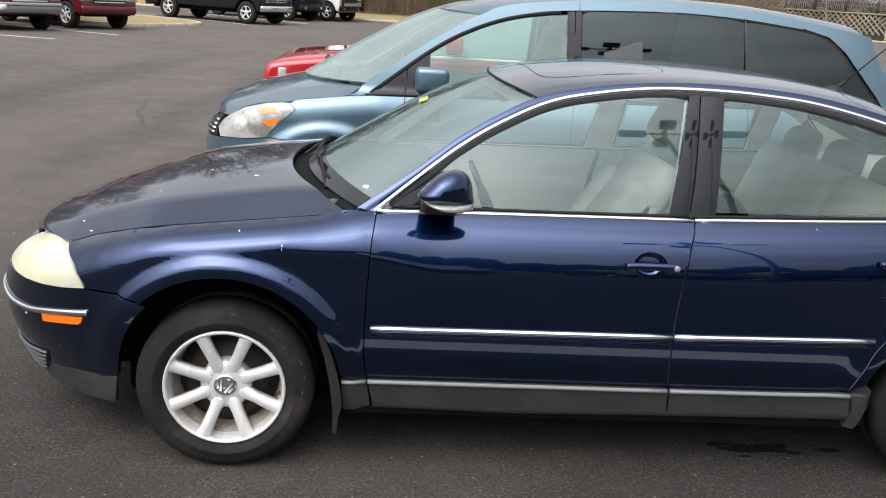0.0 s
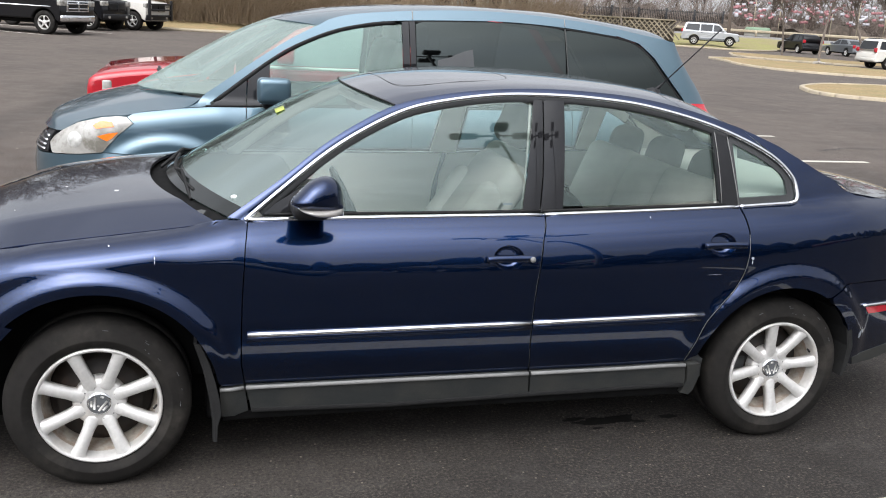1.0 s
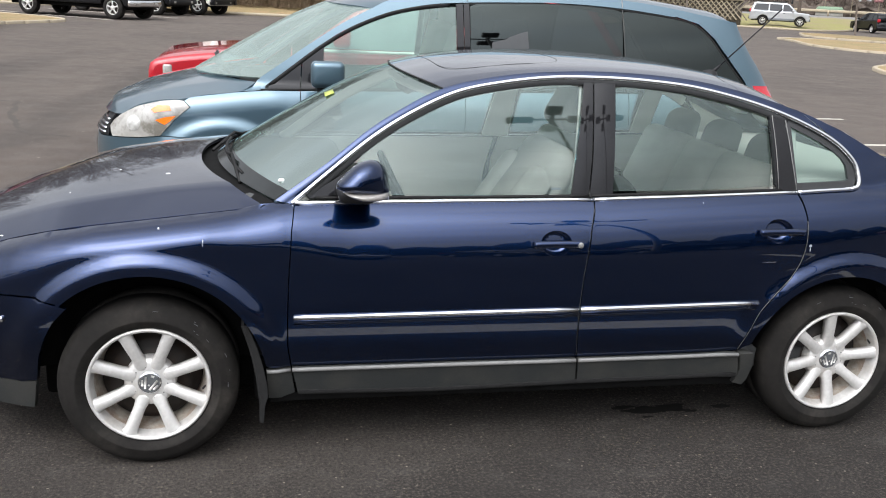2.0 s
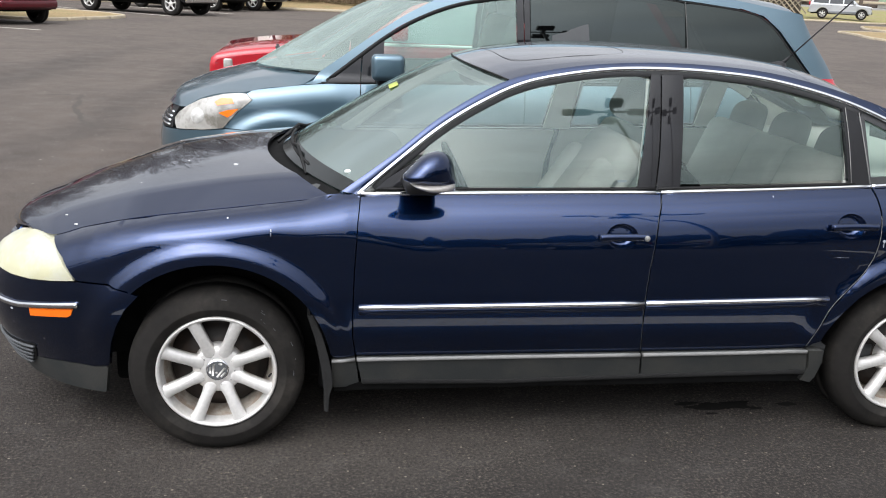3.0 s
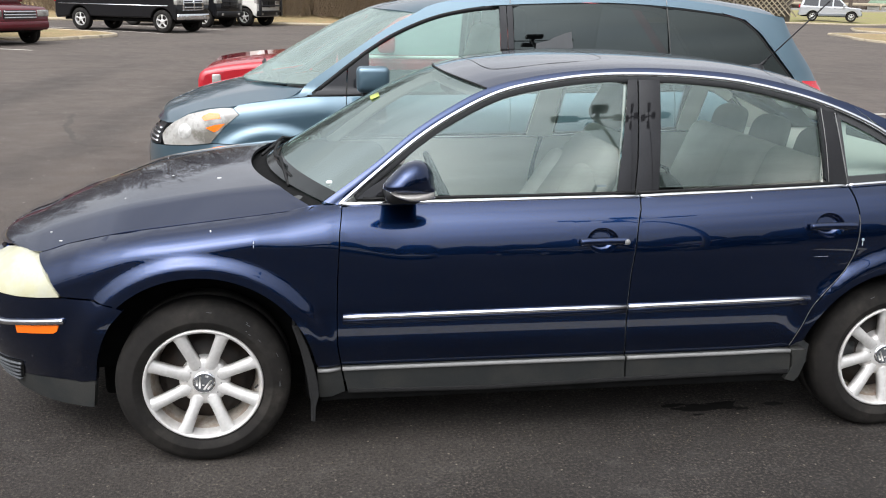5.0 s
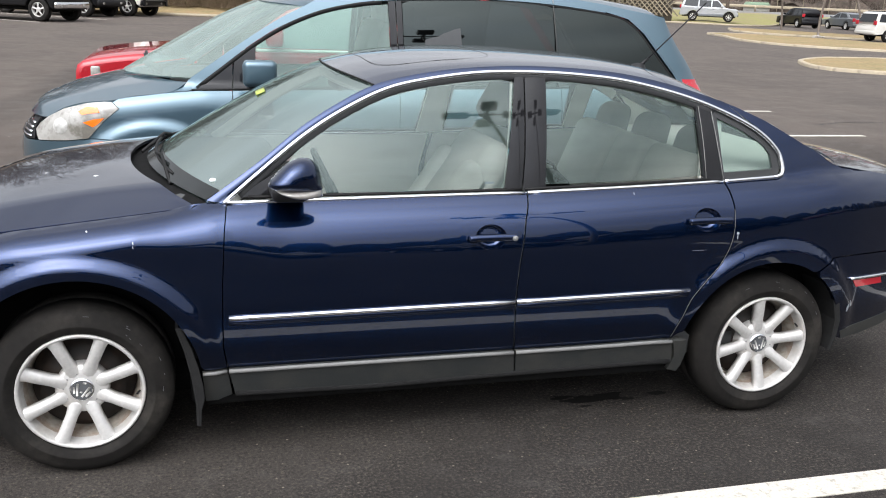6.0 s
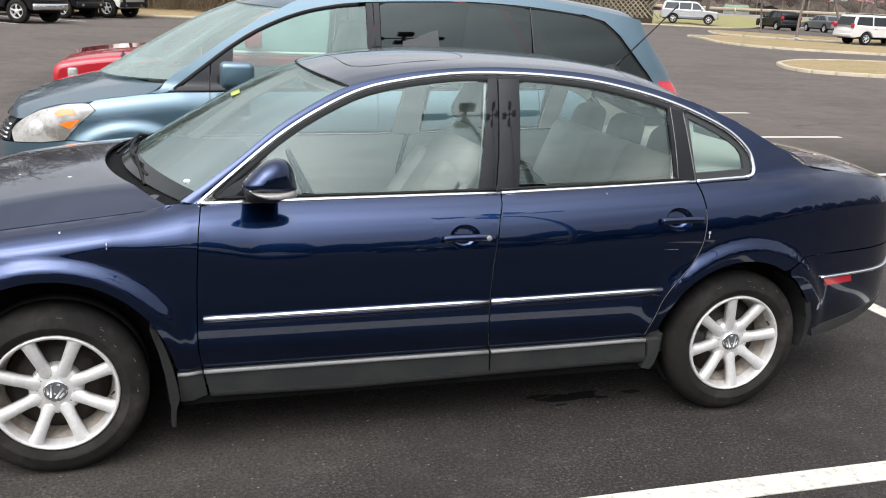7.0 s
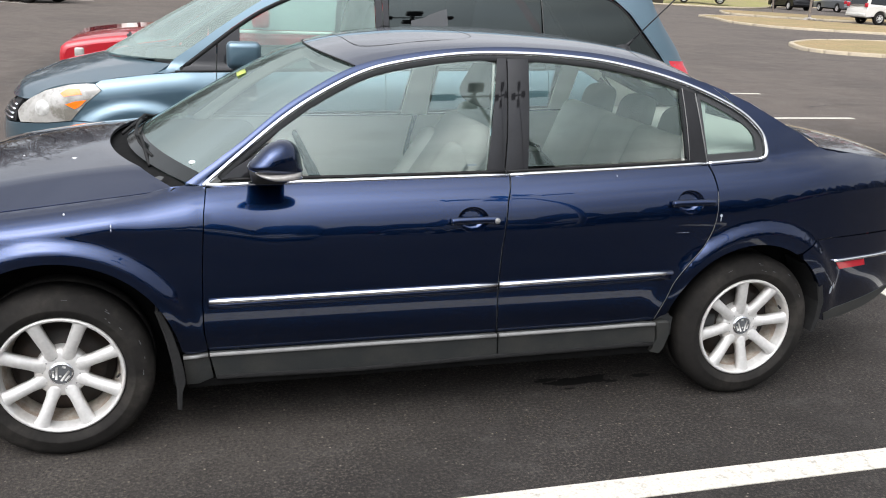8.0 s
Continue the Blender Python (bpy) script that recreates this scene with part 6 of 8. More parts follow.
CROSS = dict(body=[(2.2, 0.45), (2.2, 0.80), (2.05, 0.90), (0.95, 1.00), (-2.05, 1.05), (-2.2, 0.45)], cabin=[(1.1, 0.98), (0.30, 1.55), (-0.2, 1.64), (-1.4, 1.60), (-1.75, 1.52), (-2.12, 1.02)],
             panes=[[(0.80, 1.04), (0.22, 1.48), (-0.15, 1.54), (-0.15, 1.04)], [(-0.25, 1.04), (-0.25, 1.55), (-1.1, 1.54), (-1.1, 1.06)], [(-1.2, 1.08), (-1.2, 1.53), (-1.6, 1.46), (-1.8, 1.12)]],
             axles=(1.33, -1.33), width=1.85, wheel_r=0.35, rim_r=0.23, lean=0.2, front=0.68, rear=0.92, handles=((0.0, 0.92), (-0.95, 0.94)))
vehicle("suv", "black compact crossover on the far side of the car park", "SUV", (51.2, 67.0, GZ), 83, BLACK_PAINT, **CROSS)
SALOON = dict(body=[(2.4, 0.40), (2.4, 0.68), (2.2, 0.78), (1.0, 0.92), (-1.6, 0.98), (-2.3, 0.95), (-2.45, 0.80), (-2.45, 0.40)], cabin=[(1.15, 0.90), (0.30, 1.38), (-0.1, 1.44), (-0.9, 1.42), (-1.2, 1.34), (-1.85, 0.96)],
              panes=[[(0.85, 0.97), (0.25, 1.31), (-0.15, 1.36), (-0.15, 0.98)], [(-0.25, 0.98), (-0.25, 1.36), (-0.95, 1.34), (-1.45, 1.02)]], axles=(1.42, -1.40), width=1.82, wheel_r=0.33, rim_r=0.22, lean=0.22, front=0.58, rear=0.72)
vehicle("car", "grey saloon on the far side of the car park", "car", (54.6, 65.2, GZ), 83, GREY_PAINT, **SALOON)

vehicle("suv", "black sport utility vehicle parked across the aisle behind", "SUV", (8.4, -9.6, GZ), 4, BLACK_PAINT, **SUV)
# unseen row, added to darken what the doors mirror
for x, y, turn, paint, kind, label in ((1.2, -10.6, 92, GREY_PAINT, SALOON, "grey saloon parked across the aisle behind"), (4.6, -10.9, 88, BLACK_PAINT, CROSS, "black crossover parked across the aisle behind"),
                                       (14.6, -10.8, 90, MAROON, SALOON, "dark red saloon parked across the aisle behind"), (18.4, -10.6, 91, BLACK_PAINT, CROSS, "black crossover parked across the aisle behind"),
                                       (-2.6, -10.7, 90, BLACK_PAINT, SALOON, "black saloon parked across the aisle behind")):
    vehicle("suv" if kind is CROSS else "car", label, "SUV" if kind is CROSS else "car", (x, y, GZ), turn, paint, **kind)

# the red car behind the minivan
RED_CAR = dict(body=[(2.22, 0.45), (2.265, 0.78), (2.262, 0.90), (2.245, 0.965), (2.20, 1.000), (2.10, 1.022), (1.95, 1.045), (1.78, 1.065), (1.31, 1.10), (0.85, 1.12), (-2.2, 1.125), (-2.3, 0.45)],
               cabin=[(0.95, 1.11), (0.25, 1.60), (-0.1, 1.69), (-1.6, 1.69), (-1.9, 1.62), (-2.25, 1.11)],
               panes=[[(0.80, 1.145), (0.20, 1.57), (-0.22, 1.63), (-0.22, 1.145)], [(-0.28, 1.145), (-0.28, 1.64), (-1.2, 1.64), (-1.2, 1.145)], [(-1.26, 1.145), (-1.26, 1.64), (-1.8, 1.60), (-2.1, 1.16)]],
               axles=(1.38, -1.35), width=1.80, wheel_r=0.34, rim_r=0.22, lean=0.2, front=0.52, rear=0.9, soft_edge=0.05, pane_mat=material("pale_window", (0.16, 0.20, 0.19), rough=0.08, spread=0.1, grain=4))
red, xf, low = vehicle("car", "bright red car parked behind the minivan", "car", (1.70, 6.30, GZ), 180, RED, **RED_CAR)
for s in (-1, 1):
    part("belt_strip", boxed(-2.1, 0.85, s * 0.905 - 0.006, s * 0.905 + 0.006, 1.115, 1.142), WHITE_PAINT, red, "pale belt strip")
    part("corner_lamp", boxed(2.05, 2.14, s * 0.885 - 0.022, s * 0.885 + 0.022, 0.79, 0.965, bevel=0.02), LAMP_CLEAR, red, "pale corner lamp")

# ---- islands, bank, woods, wall, fence ----
DRY_GRASS = material("dry_winter_grass", (0.235, 0.165, 0.080), rough=0.95, spread=0.35, grain=14, bump=0.6, second=(0.17, 0.145, 0.06), big=0.8, amount=0.8)
GREEN_GRASS = material("pale_green_grass", (0.19, 0.18, 0.055), rough=0.95, spread=0.3, grain=9, bump=0.4, second=(0.20, 0.16, 0.085), big=0.25, amount=0.9)
KERB = material("pale_concrete_kerb", (0.36, 0.305, 0.215), rough=0.9, spread=0.15, grain=25, bump=0.3, second=(0.28, 0.24, 0.19), big=2.5, amount=0.6)
LATTICE_BACK = material("dark_wall_backing", (0.085, 0.072, 0.058), rough=0.95, spread=0.3, grain=9)
BLOCK = material("tan_lattice_bar", (0.21, 0.18, 0.13), rough=0.95, spread=0.2, grain=12, bump=0.3, by_object=0.25)
IRON = material("black_iron", (0.010, 0.010, 0.011), rough=0.5, spread=0.1, grain=60)
BARK = material("grey_bark", (0.075, 0.058, 0.046), rough=0.95, spread=0.3, grain=18, bump=0.5)
BRUSH = material("brown_brush", (0.21, 0.155, 0.10), rough=0.95, spread=0.4, grain=30, by_object=0.25)
TREE_BARK = material("pale_grey_bark", (0.145, 0.12, 0.10), rough=0.95, spread=0.3, grain=18, bump=0.5)


def closed_spline(points, steps=8):
    p = np.array(points, float)
    n, out = len(p), []
    for i in range(n):
        a, b, c, d = p[i - 1], p[i], p[(i + 1) % n], p[(i + 2) % n]
        for k in range(steps):
            s = k / steps
            out.append(0.5 * (2 * b + (c - a) * s + (2 * a - 5 * b + 4 * c - d) * s * s + (3 * b - a - 3 * c + d) * s ** 3))
    return out


def island(points, name, label, mat):
    """A kerbed planting island: kerb stones in a ring round a low mound of grass."""
    ring = closed_spline(points, 10)
    c = sum(ring) / len(ring)
    bed = bmesh.new()
    inner = [p + (c - p) / np.linalg.norm(c - p) * 0.16 for p in ring]
    rows = []
    for f, h in ((0.0, 0.08), (0.15, 0.11), (0.4, 0.14), (0.7, 0.16)):
        rows.append([bed.verts.new((*(p + (c - p) * f), GZ + h + 0.03 * noise.noise((p[0] * 0.8, p[1] * 0.8, f)))) for p in inner])
    for a, b in zip(rows, rows[1:]):
        for k in range(len(a)):
            bed.faces.new((a[k], a[(k + 1) % len(a)], b[(k + 1) % len(a)], b[k]))
    bed.faces.new(rows[-1])
    bmesh.ops.recalc_face_normals(bed, faces=bed.faces[:])
    ob = tagged(new(name, mesh_of(name, bed, mat)), label, "planting island", kind="structure")
    n = len(ring)
    stride = 5
    for k in range(0, n, stride):
        seg = [ring[(k + j) % n] for j in range(stride + 1)]
        bm = bmesh.new()
        prof = [(0.0, -0.05), (0.0, 0.075), (0.03, 0.098), (0.13, 0.102), (0.16, 0.09), (0.16, -0.05)]
        rr = []
        for p in seg:
            inw = (c - p) / np.linalg.norm(c - p)
            rr.append([bm.verts.new((p[0] + inw[0] * a, p[1] + inw[1] * a, GZ + z)) for a, z in prof])
        # a thin joint between stones
        for i, p in ((0, seg[0]), (-1, seg[-1])):
            for v in rr[i]:
                mid = Vector((*((seg[0] + seg[-1]) / 2), v.co.z))
                v.co += (mid - v.co).normalized() * 0.006
        for a, b in zip(rr, rr[1:]):
            for i in range(len(prof) - 1):
                bm.faces.new((a[i], a[i + 1], b[i + 1], b[i]))
        bm.faces.new(rr[0]), bm.faces.new(rr[-1])
        bmesh.ops.recalc_face_normals(bm, faces=bm.faces[:])
        part("kerb_stone", bm, KERB, ob)
    return ob


island([(19.5, 22.9), (18.4, 21.3), (17.9, 19.9), (18.3, 18.7), (20.3, 17.6), (25.0, 15.3), (31.0, 13.3), (33.0, 16.0), (29.0, 20.5), (25.6, 24.2), (22.0, 24.5)], "island_1", "kerbed island of dry grass", DRY_GRASS)
island([(27.8, 41.0), (26.2, 36.8), (26.3, 32.8), (29.6, 29.9), (34.0, 27.5), (42.0, 24.5), (43.5, 27.5), (38.0, 33.0), (34.5, 39.5), (32.0, 44.5), (29.0, 44.5)], "island_2", "kerbed island of dry grass with a bare tree", DRY_GRASS)
island([(36.0, 53.5), (34.2, 49.5), (35.6, 45.5), (39.0, 42.8), (43.5, 39.0), (45.0, 41.0), (43.0, 47.0), (40.5, 53.0), (38.0, 56.0)], "island_3", "kerbed island of thin grass", DRY_GRASS)
island([(-6.1, 31.3), (-6.9, 29.0), (-8.0, 27.7), (-11.5, 28.6), (-15.5, 30.6), (-16.0, 33.0), (-12.5, 34.6), (-9.3, 34.6), (-7.2, 33.2)], "island_4", "kerbed island of dry straw-coloured grass", DRY_GRASS)
for a, b in (((-10.5, 20.95), (-7.55, 20.36)), ((-10.5, 24.85), (-6.81, 23.2)), ((-11.0, 39.0), (-4.9, 33.9)), ((-8.9, 42.4), (-2.9, 37.9))):
    bay_line(a, b)
for a, b in (((20.2, 8.0), (26.0, 7.6)),):
    bay_line(a, b)


# banks: the ground rises behind the car park
def bank(name, front, back, height, label, mat, jitter=0.12):
    f, b = spline(front, 10), spline(back, 10)
    bm, rows = bmesh.new(), []
    for p, q in zip(f, b):
        row = []
        for k in range(9):
            s = k / 8
            x, y = p + (q - p) * s
            row.append(bm.verts.new((x, y, GZ + 0.02 + (0.12 if k else 0.0) + height * smooth01(s) + jitter * noise.noise((x * 0.5, y * 0.5, 3.0)) * (1 if k else 0))))
        rows.append(row)
    for a, c in zip(rows, rows[1:]):
        for i in range(8):
            bm.faces.new((a[i], a[i + 1], c[i + 1], c[i]))
    bmesh.ops.recalc_face_normals(bm, faces=bm.faces[:])
    if sum(x.normal.z for x in bm.faces) < 0:
        bmesh.ops.reverse_faces(bm, faces=bm.faces[:])
    ob = tagged(new(name, mesh_of(name, bm, mat)), label, "bank", kind="structure")
    kerb_line = [(x, y, GZ + 0.06) for x, y in f]
    part("kerb", sweep(bmesh.new(), kerb_line, [(0, 0, 1)] * len(kerb_line), [(-0.09, -0.08), (-0.09, 0.08), (0.09, 0.09), (0.09, -0.08)]), KERB, ob)
    return ob


bank("bank_north", [(-40, 46), (-14, 46.5), (-3.0, 45.0), (2.7, 44.8), (10, 47.5), (22, 57), (32, 66)], [(-40, 60), (-14, 60), (-2, 60), (4, 60), (14, 64), (24, 72), (34, 80)], 1.0, "dry grass bank below the brush", DRY_GRASS)
bank("bank_east", [(32, 66), (38.5, 66.6), (45, 64.2), (60, 76), (76, 66), (100, 44), (130, 20)], [(34, 84), (44, 92), (60, 97), (76, 92), (96, 80), (120, 60), (150, 36)], 0.7, "pale green grass strip beside the road", GREEN_GRASS)


# ---- bare trees ----
def branches(rng, base, height, spread=0.55, levels=4, fork=(3, 5), lean=0.05, girth=0.018):
    """Segments (start, end, radius, radius) of one leafless tree."""
    segs = []

    def grow(p, way, length, r, level):
        n = 3 if level < 2 else 2
        for k in range(n):
            way = (way + Vector((rng.uniform(-1, 1), rng.uniform(-1, 1), rng.uniform(-0.3, 0.6))) * (0.10 + 0.05 * level)).normalized()
            q = p + way * length / n
            r2 = r * (0.86 if level else 0.9)
            segs.append((p, q, r, r2, level))
            p, r = q, r2
            if level < levels and (level > 0 or k > 0):
                for _ in range(rng.randint(*fork) - 1 if level else rng.randint(2, 3)):
                    side = Vector((rng.uniform(-1, 1), rng.uniform(-1, 1), rng.uniform(0.0, 0.7))).normalized()
                    grow(p, (way * (1 - spread) + side * spread).normalized(), length * rng.uniform(0.45, 0.7), r * rng.uniform(0.4, 0.6), level + 1)
        if level < levels:
            for _ in range(2):
                side = Vector((rng.uniform(-1, 1), rng.uniform(-1, 1), rng.uniform(0.2, 0.8))).normalized()
                grow(p, (way * 0.6 + side * 0.4).normalized(), length * 0.55, r * 0.7, level + 1)

    grow(Vector(base), Vector((rng.uniform(-lean, lean), rng.uniform(-lean, lean), 1)).normalized(), height * 0.45, height * girth, 0)
    return segs


def twig_mesh(name, segs, mat, sides=(7, 5, 3, 3, 3), least=0.006):
    """All segments as tapered prisms in one mesh."""
    verts, faces = [], []
    for p, q, r0, r1, level in segs:
        n = sides[min(level, len(sides) - 1)]
        t = (q - p).normalized()
        up = Vector((0, 0, 1)) if abs(t.z) < 0.9 else Vector((1, 0, 0))
        a = t.cross(up).normalized()
        b = t.cross(a)
        i = len(verts)
        for c, r in ((p, max(r0, least)), (q, max(r1, least * 0.7))):
            for k in range(n):
                w = 2 * math.pi * k / n
                verts.append(c + (a * math.cos(w) + b * math.sin(w)) * r)
        for k in range(n):
            faces.append((i + k, i + (k + 1) % n, i + n + (k + 1) % n, i + n + k))
    me = bpy.data.meshes.new(name)
    me.from_pydata(verts, [], faces)
    me.materials.append(mat)
    for f in me.polygons:
        f.use_smooth = True
    return me


def bare_tree(base, height, seed, label, fork=(3, 4), least=0.010):
    rng = random.Random(seed)
    tree = thing("tree", base, 0, label, "tree", "bare trees in the islands")
    segs = branches(rng, (0, 0, 0), height, spread=0.62, levels=4, fork=fork, lean=0.12, girth=0.0115)
    for name, pick in (("trunk", lambda l: l == 0), ("crown", lambda l: l > 0)):
        ob = new(name, twig_mesh(name, [s for s in segs if pick(s[4])], TREE_BARK, least=least))
        ob.parent = tree
    return tree


bare_tree((40.6, 54.2, 0.1), 7.0, 3, "bare winter tree in the far island", least=0.012)
bare_tree((33.4, 40.6, 0.1), 6.5, 5, "small bare tree with a pale staked base")
bare_tree((45.5, 52.0, 0.1), 8.0, 8, "bare winter tree in the far island", least=0.012)
bare_tree((53.0, 58.0, 0.0), 8.5, 11, "bare winter tree beside the parked cars", least=0.012)
bare_tree((35.2, 69.0, 0.8), 7.0, 14, "bare winter tree before the retaining wall", least=0.012)
ROCK = material("pale_grey_stone", (0.34, 0.32, 0.29), rough=0.9, spread=0.3, grain=12, bump=0.4)
for dx, dy, r in ((0.0, 0.0, 0.15), (-0.20, 0.1, 0.11), (0.19, -0.1, 0.09), (-0.08, -0.22, 0.08)):
    bm = bmesh.new()
    bmesh.ops.create_icosphere(bm, subdivisions=2, radius=r)
    for v in bm.verts:
        v.co *= 1 + 0.7 * noise.noise(v.co * 7 + Vector((dx, dy, 0)) * 9)
        v.co.z *= 0.75
    ob = new("rock", mesh_of("rock", bm, ROCK, smooth=False))
    ob.matrix_basis = pose(33.0 + dx, 40.0 + dy, 0.20)
    tagged(ob, "pale rock at the foot of the small tree", "rock", "rocks by the tree")

rng = random.Random(21)
segs = []
for k in range(64):
    x = -75 + 110 * k / 63 + rng.uniform(-2, 2)
    y = 58 + max(0.0, x - 2) * 0.75 + rng.uniform(0, 26)
    segs += branches(rng, (x, y, 0.6), rng.uniform(9, 13) if x < 1 else rng.uniform(7, 11), levels=3, fork=(2, 4))
for k in range(18):
    segs += branches(rng, (-44 + 2.6 * k + rng.uniform(-1, 1), rng.uniform(53, 64), 0.6), rng.uniform(10, 15), levels=4, fork=(2, 3), spread=0.5)
for k in range(2600):
    p = Vector((rng.uniform(-80, 4), rng.uniform(60, 84), 0.6))
    tip = p + Vector((rng.uniform(-0.8, 0.8), rng.uniform(-0.8, 0.8), rng.uniform(3.5, 7.0)))
    segs.append((p, tip, rng.uniform(0.05, 0.12), 0.02, 3))
woods = tagged(new("woods", twig_mesh("woods", segs, BARK, sides=(5, 3, 3, 3), least=0.018)), "leafless brown woods behind the grass bank", "woods", kind="stuff")
segs = []
for k in range(80):
    a = radians(50 + 280 * k / 79) if k < 80 else 0
    x, y = 6 + 95 * math.sin(a) + rng.uniform(-6, 6), 0 + 78 * math.cos(a) + rng.uniform(-6, 6)
    segs += branches(rng, (x, y, 0.0), rng.uniform(8, 14), levels=3, fork=(2, 4))
for k in range(70):
    f = rng.random()
    segs += branches(rng, (45 + 90 * f + rng.uniform(-8, 8), 150 - 85 * f + rng.uniform(0, 30), 0.5), rng.uniform(8, 15), levels=3, fork=(2, 4))
tagged(new("woods", twig_mesh("woods_ring", segs, BARK, sides=(4, 3, 3, 3), least=0.03)), "leafless brown tree belt round the car park", "woods", kind="stuff")


def thicket(name, spots, count, seed, label, height=(1.2, 3.6), mat=None, least=0.010):
    """Arching twigs as thin prisms."""
    rng = random.Random(seed)
    segs = []
    for _ in range(count):
        i = rng.randrange(len(spots) - 1)
        f = rng.random()
        (x0, y0), (x1, y1) = spots[i], spots[i + 1]
        d = abs(rng.gauss(0, 1)) * 3.0
        p = Vector((x0 + (x1 - x0) * f + rng.uniform(-0.5, 0.5), y0 + (y1 - y0) * f + d, 0.35 + 0.05 * d))
        h = rng.uniform(*height)
        way = Vector((rng.uniform(-0.6, 0.6), rng.uniform(-0.6, 0.3), 1)).normalized()
        bend = Vector((rng.uniform(-1, 1), rng.uniform(-1, 0.4), -0.7)) * rng.uniform(0.15, 0.6)
        r = rng.uniform(0.010, 0.024)
        for k in range(4):
            q = p + way * h / 4
            segs.append((p, q, r, r * 0.8, 4))
            p, r = q, r * 0.8
            way = (way + bend * 0.5).normalized()
    return tagged(new(name, twig_mesh(name, segs, mat or BRUSH, least=least)), label, "brush", kind="stuff")


thicket("brush", [(-45, 50), (-14, 50), (-3, 48.5), (3, 48), (10, 50), (22, 59), (31, 68)], 9000, 31, "tangled brown winter brush on the bank")
bm = bmesh.new()
for k in range(40):
    x = -45 + k * 2
    y = 53.5 + max(0.0, x - 4) * 0.72
    bmesh.ops.create_icosphere(bm, subdivisions=2, radius=1.0, matrix=Matrix.Translation((x, y + 1.5, 0.7)) @ Matrix.Diagonal((1.7, 1.2, 1.6, 1)))
for v in bm.verts:
    v.co += Vector((0, 0, 1)) * 0.5 * noise.noise(v.co * 1.3) + Vector((0.3, 0.3, 0)) * noise.noise(v.co * 2.1)
tagged(new("undergrowth", mesh_of("undergrowth", bm, BRUSH)), "dense brown undergrowth below the brush", "brush", kind="stuff")


# ---- retaining wall, fences, road ----
def wall_of_blocks(a, b, z0, rows, size=(0.42, 0.34, 0.30)):
    a, b = Vector((*a, 0)), Vector((*b, 0))
    t = (b - a).normalized()
    turn = math.degrees(math.atan2(t.y, t.x))
    wall = tagged(new("wall_retaining", mesh_of("wall_retaining", boxed(0, (b - a).length, 0.10, 0.4, z0 - 0.8, z0 + rows * size[2] - 0.02), LATTICE_BACK)), "retaining wall with a tan crossed lattice face", "wall", kind="structure")
    wall.matrix_basis = pose(a.x, a.y, 0, 0, 0, turn)
    # crossed diagonal bars before the dark backing
    h, n = rows * size[2], int((b - a).length / size[0])
    pitch = (b - a).length / n
    bm = bmesh.new()
    box(bm, -0.045, 0.045, -0.03, 0.06, -0.72 * h, 0.72 * h)
    me = mesh_of("lattice_bar", bm, BLOCK, smooth=False)
    for k in range(n):
        for s in (-1, 1):
            ob = new("lattice_bar", me)
            ob.parent = wall
            ob.matrix_basis = Matrix.Translation(((k + 0.5) * pitch, 0.03 * s, z0 + h / 2)) @ Matrix.Rotation(radians(44 * s), 4, "Y")
    part("coping", boxed(0, (b - a).length, -0.08, 0.42, z0 + h - 0.02, z0 + h + 0.10), BLOCK, wall)
    return wall


wall_of_blocks((16.5, 86.0), (39.6, 68.2), 0.55, 5)


def iron_fence(a, b, z0, h, step=2.4):
    a, b = Vector((*a, z0)), Vector((*b, z0))
    t = (b - a).normalized()
    ob = thing("fence", (a.x, a.y, z0), math.degrees(math.atan2(t.y, t.x)), "black iron picket fence above the retaining wall", "fence")
    n = int((b - a).length / step)
    post = mesh_of("post", boxed(-0.09, 0.09, -0.09, 0.09, 0, h + 0.12, bevel=0.01), IRON)
    bm = bmesh.new()
    for z in (0.15, h - 0.15):
        box(bm, 0.05, step - 0.05, -0.02, 0.02, z, z + 0.04)
    for k in range(1, 16):
        box(bm, step * k / 16 - 0.022, step * k / 16 + 0.022, -0.02, 0.02, 0.05, h)
    bay = mesh_of("picket_panel", bm, IRON)
    for k in range(n + 1):
        for me, name in ((post, "post"), (bay, "picket_panel")):
            if name == "picket_panel" and k == n:
                continue
            o = new(name, me)
            o.parent = ob
            o.matrix_basis = Matrix.Translation((k * step, 0, 0))


iron_fence((34.5, 75.5), (45.5, 68.8), 2.0, 1.0)
road = bmesh.new()
line = spline([(10, 140), (40, 108), (60, 97), (80, 84), (110, 58), (150, 20)], 8)
rr = []
for k, p in enumerate(line):
    q = line[min(k + 1, len(line) - 1)] - line[max(0, k - 1)]
    q = np.array((-q[1], q[0])) / np.linalg.norm(q)
    rr.append([road.verts.new((*(p + q * s), 0.95)) for s in (-1.0, 9.0)] + [road.verts.new((*(p - q * 4.0), 0.2))])
for a, b in zip(rr, rr[1:]):
    road.faces.new((a[0], a[1], b[1], b[0]))
    road.faces.new((a[2], a[0], b[0], b[2]))
bmesh.ops.recalc_face_normals(road, faces=road.faces[:])
tagged(new("road", mesh_of("road", road, material("pale_road", (0.17, 0.165, 0.16), rough=0.9, spread=0.2, grain=6))), "pale grey road behind the grass strip", "road", kind="structure")
# added rail stands in for the pale strip along the road
rail = thing("guard_rail", (*line[8], 0.9), 0, "pale rail standing in for the light strip of road edge", "guard rail")
ORIGIN[rail.name] = Vector((-line[8][0], -line[8][1], -0.9))
part("rail", sweep(bmesh.new(), [(*p, 1.55) for p in line[8:36]], [(0, 0, 1)] * len(line[8:36]), [(-0.05, -0.16), (0.05, -0.10), (0.0, 0.0), (0.05, 0.10), (-0.05, 0.16)]), KERB, rail)
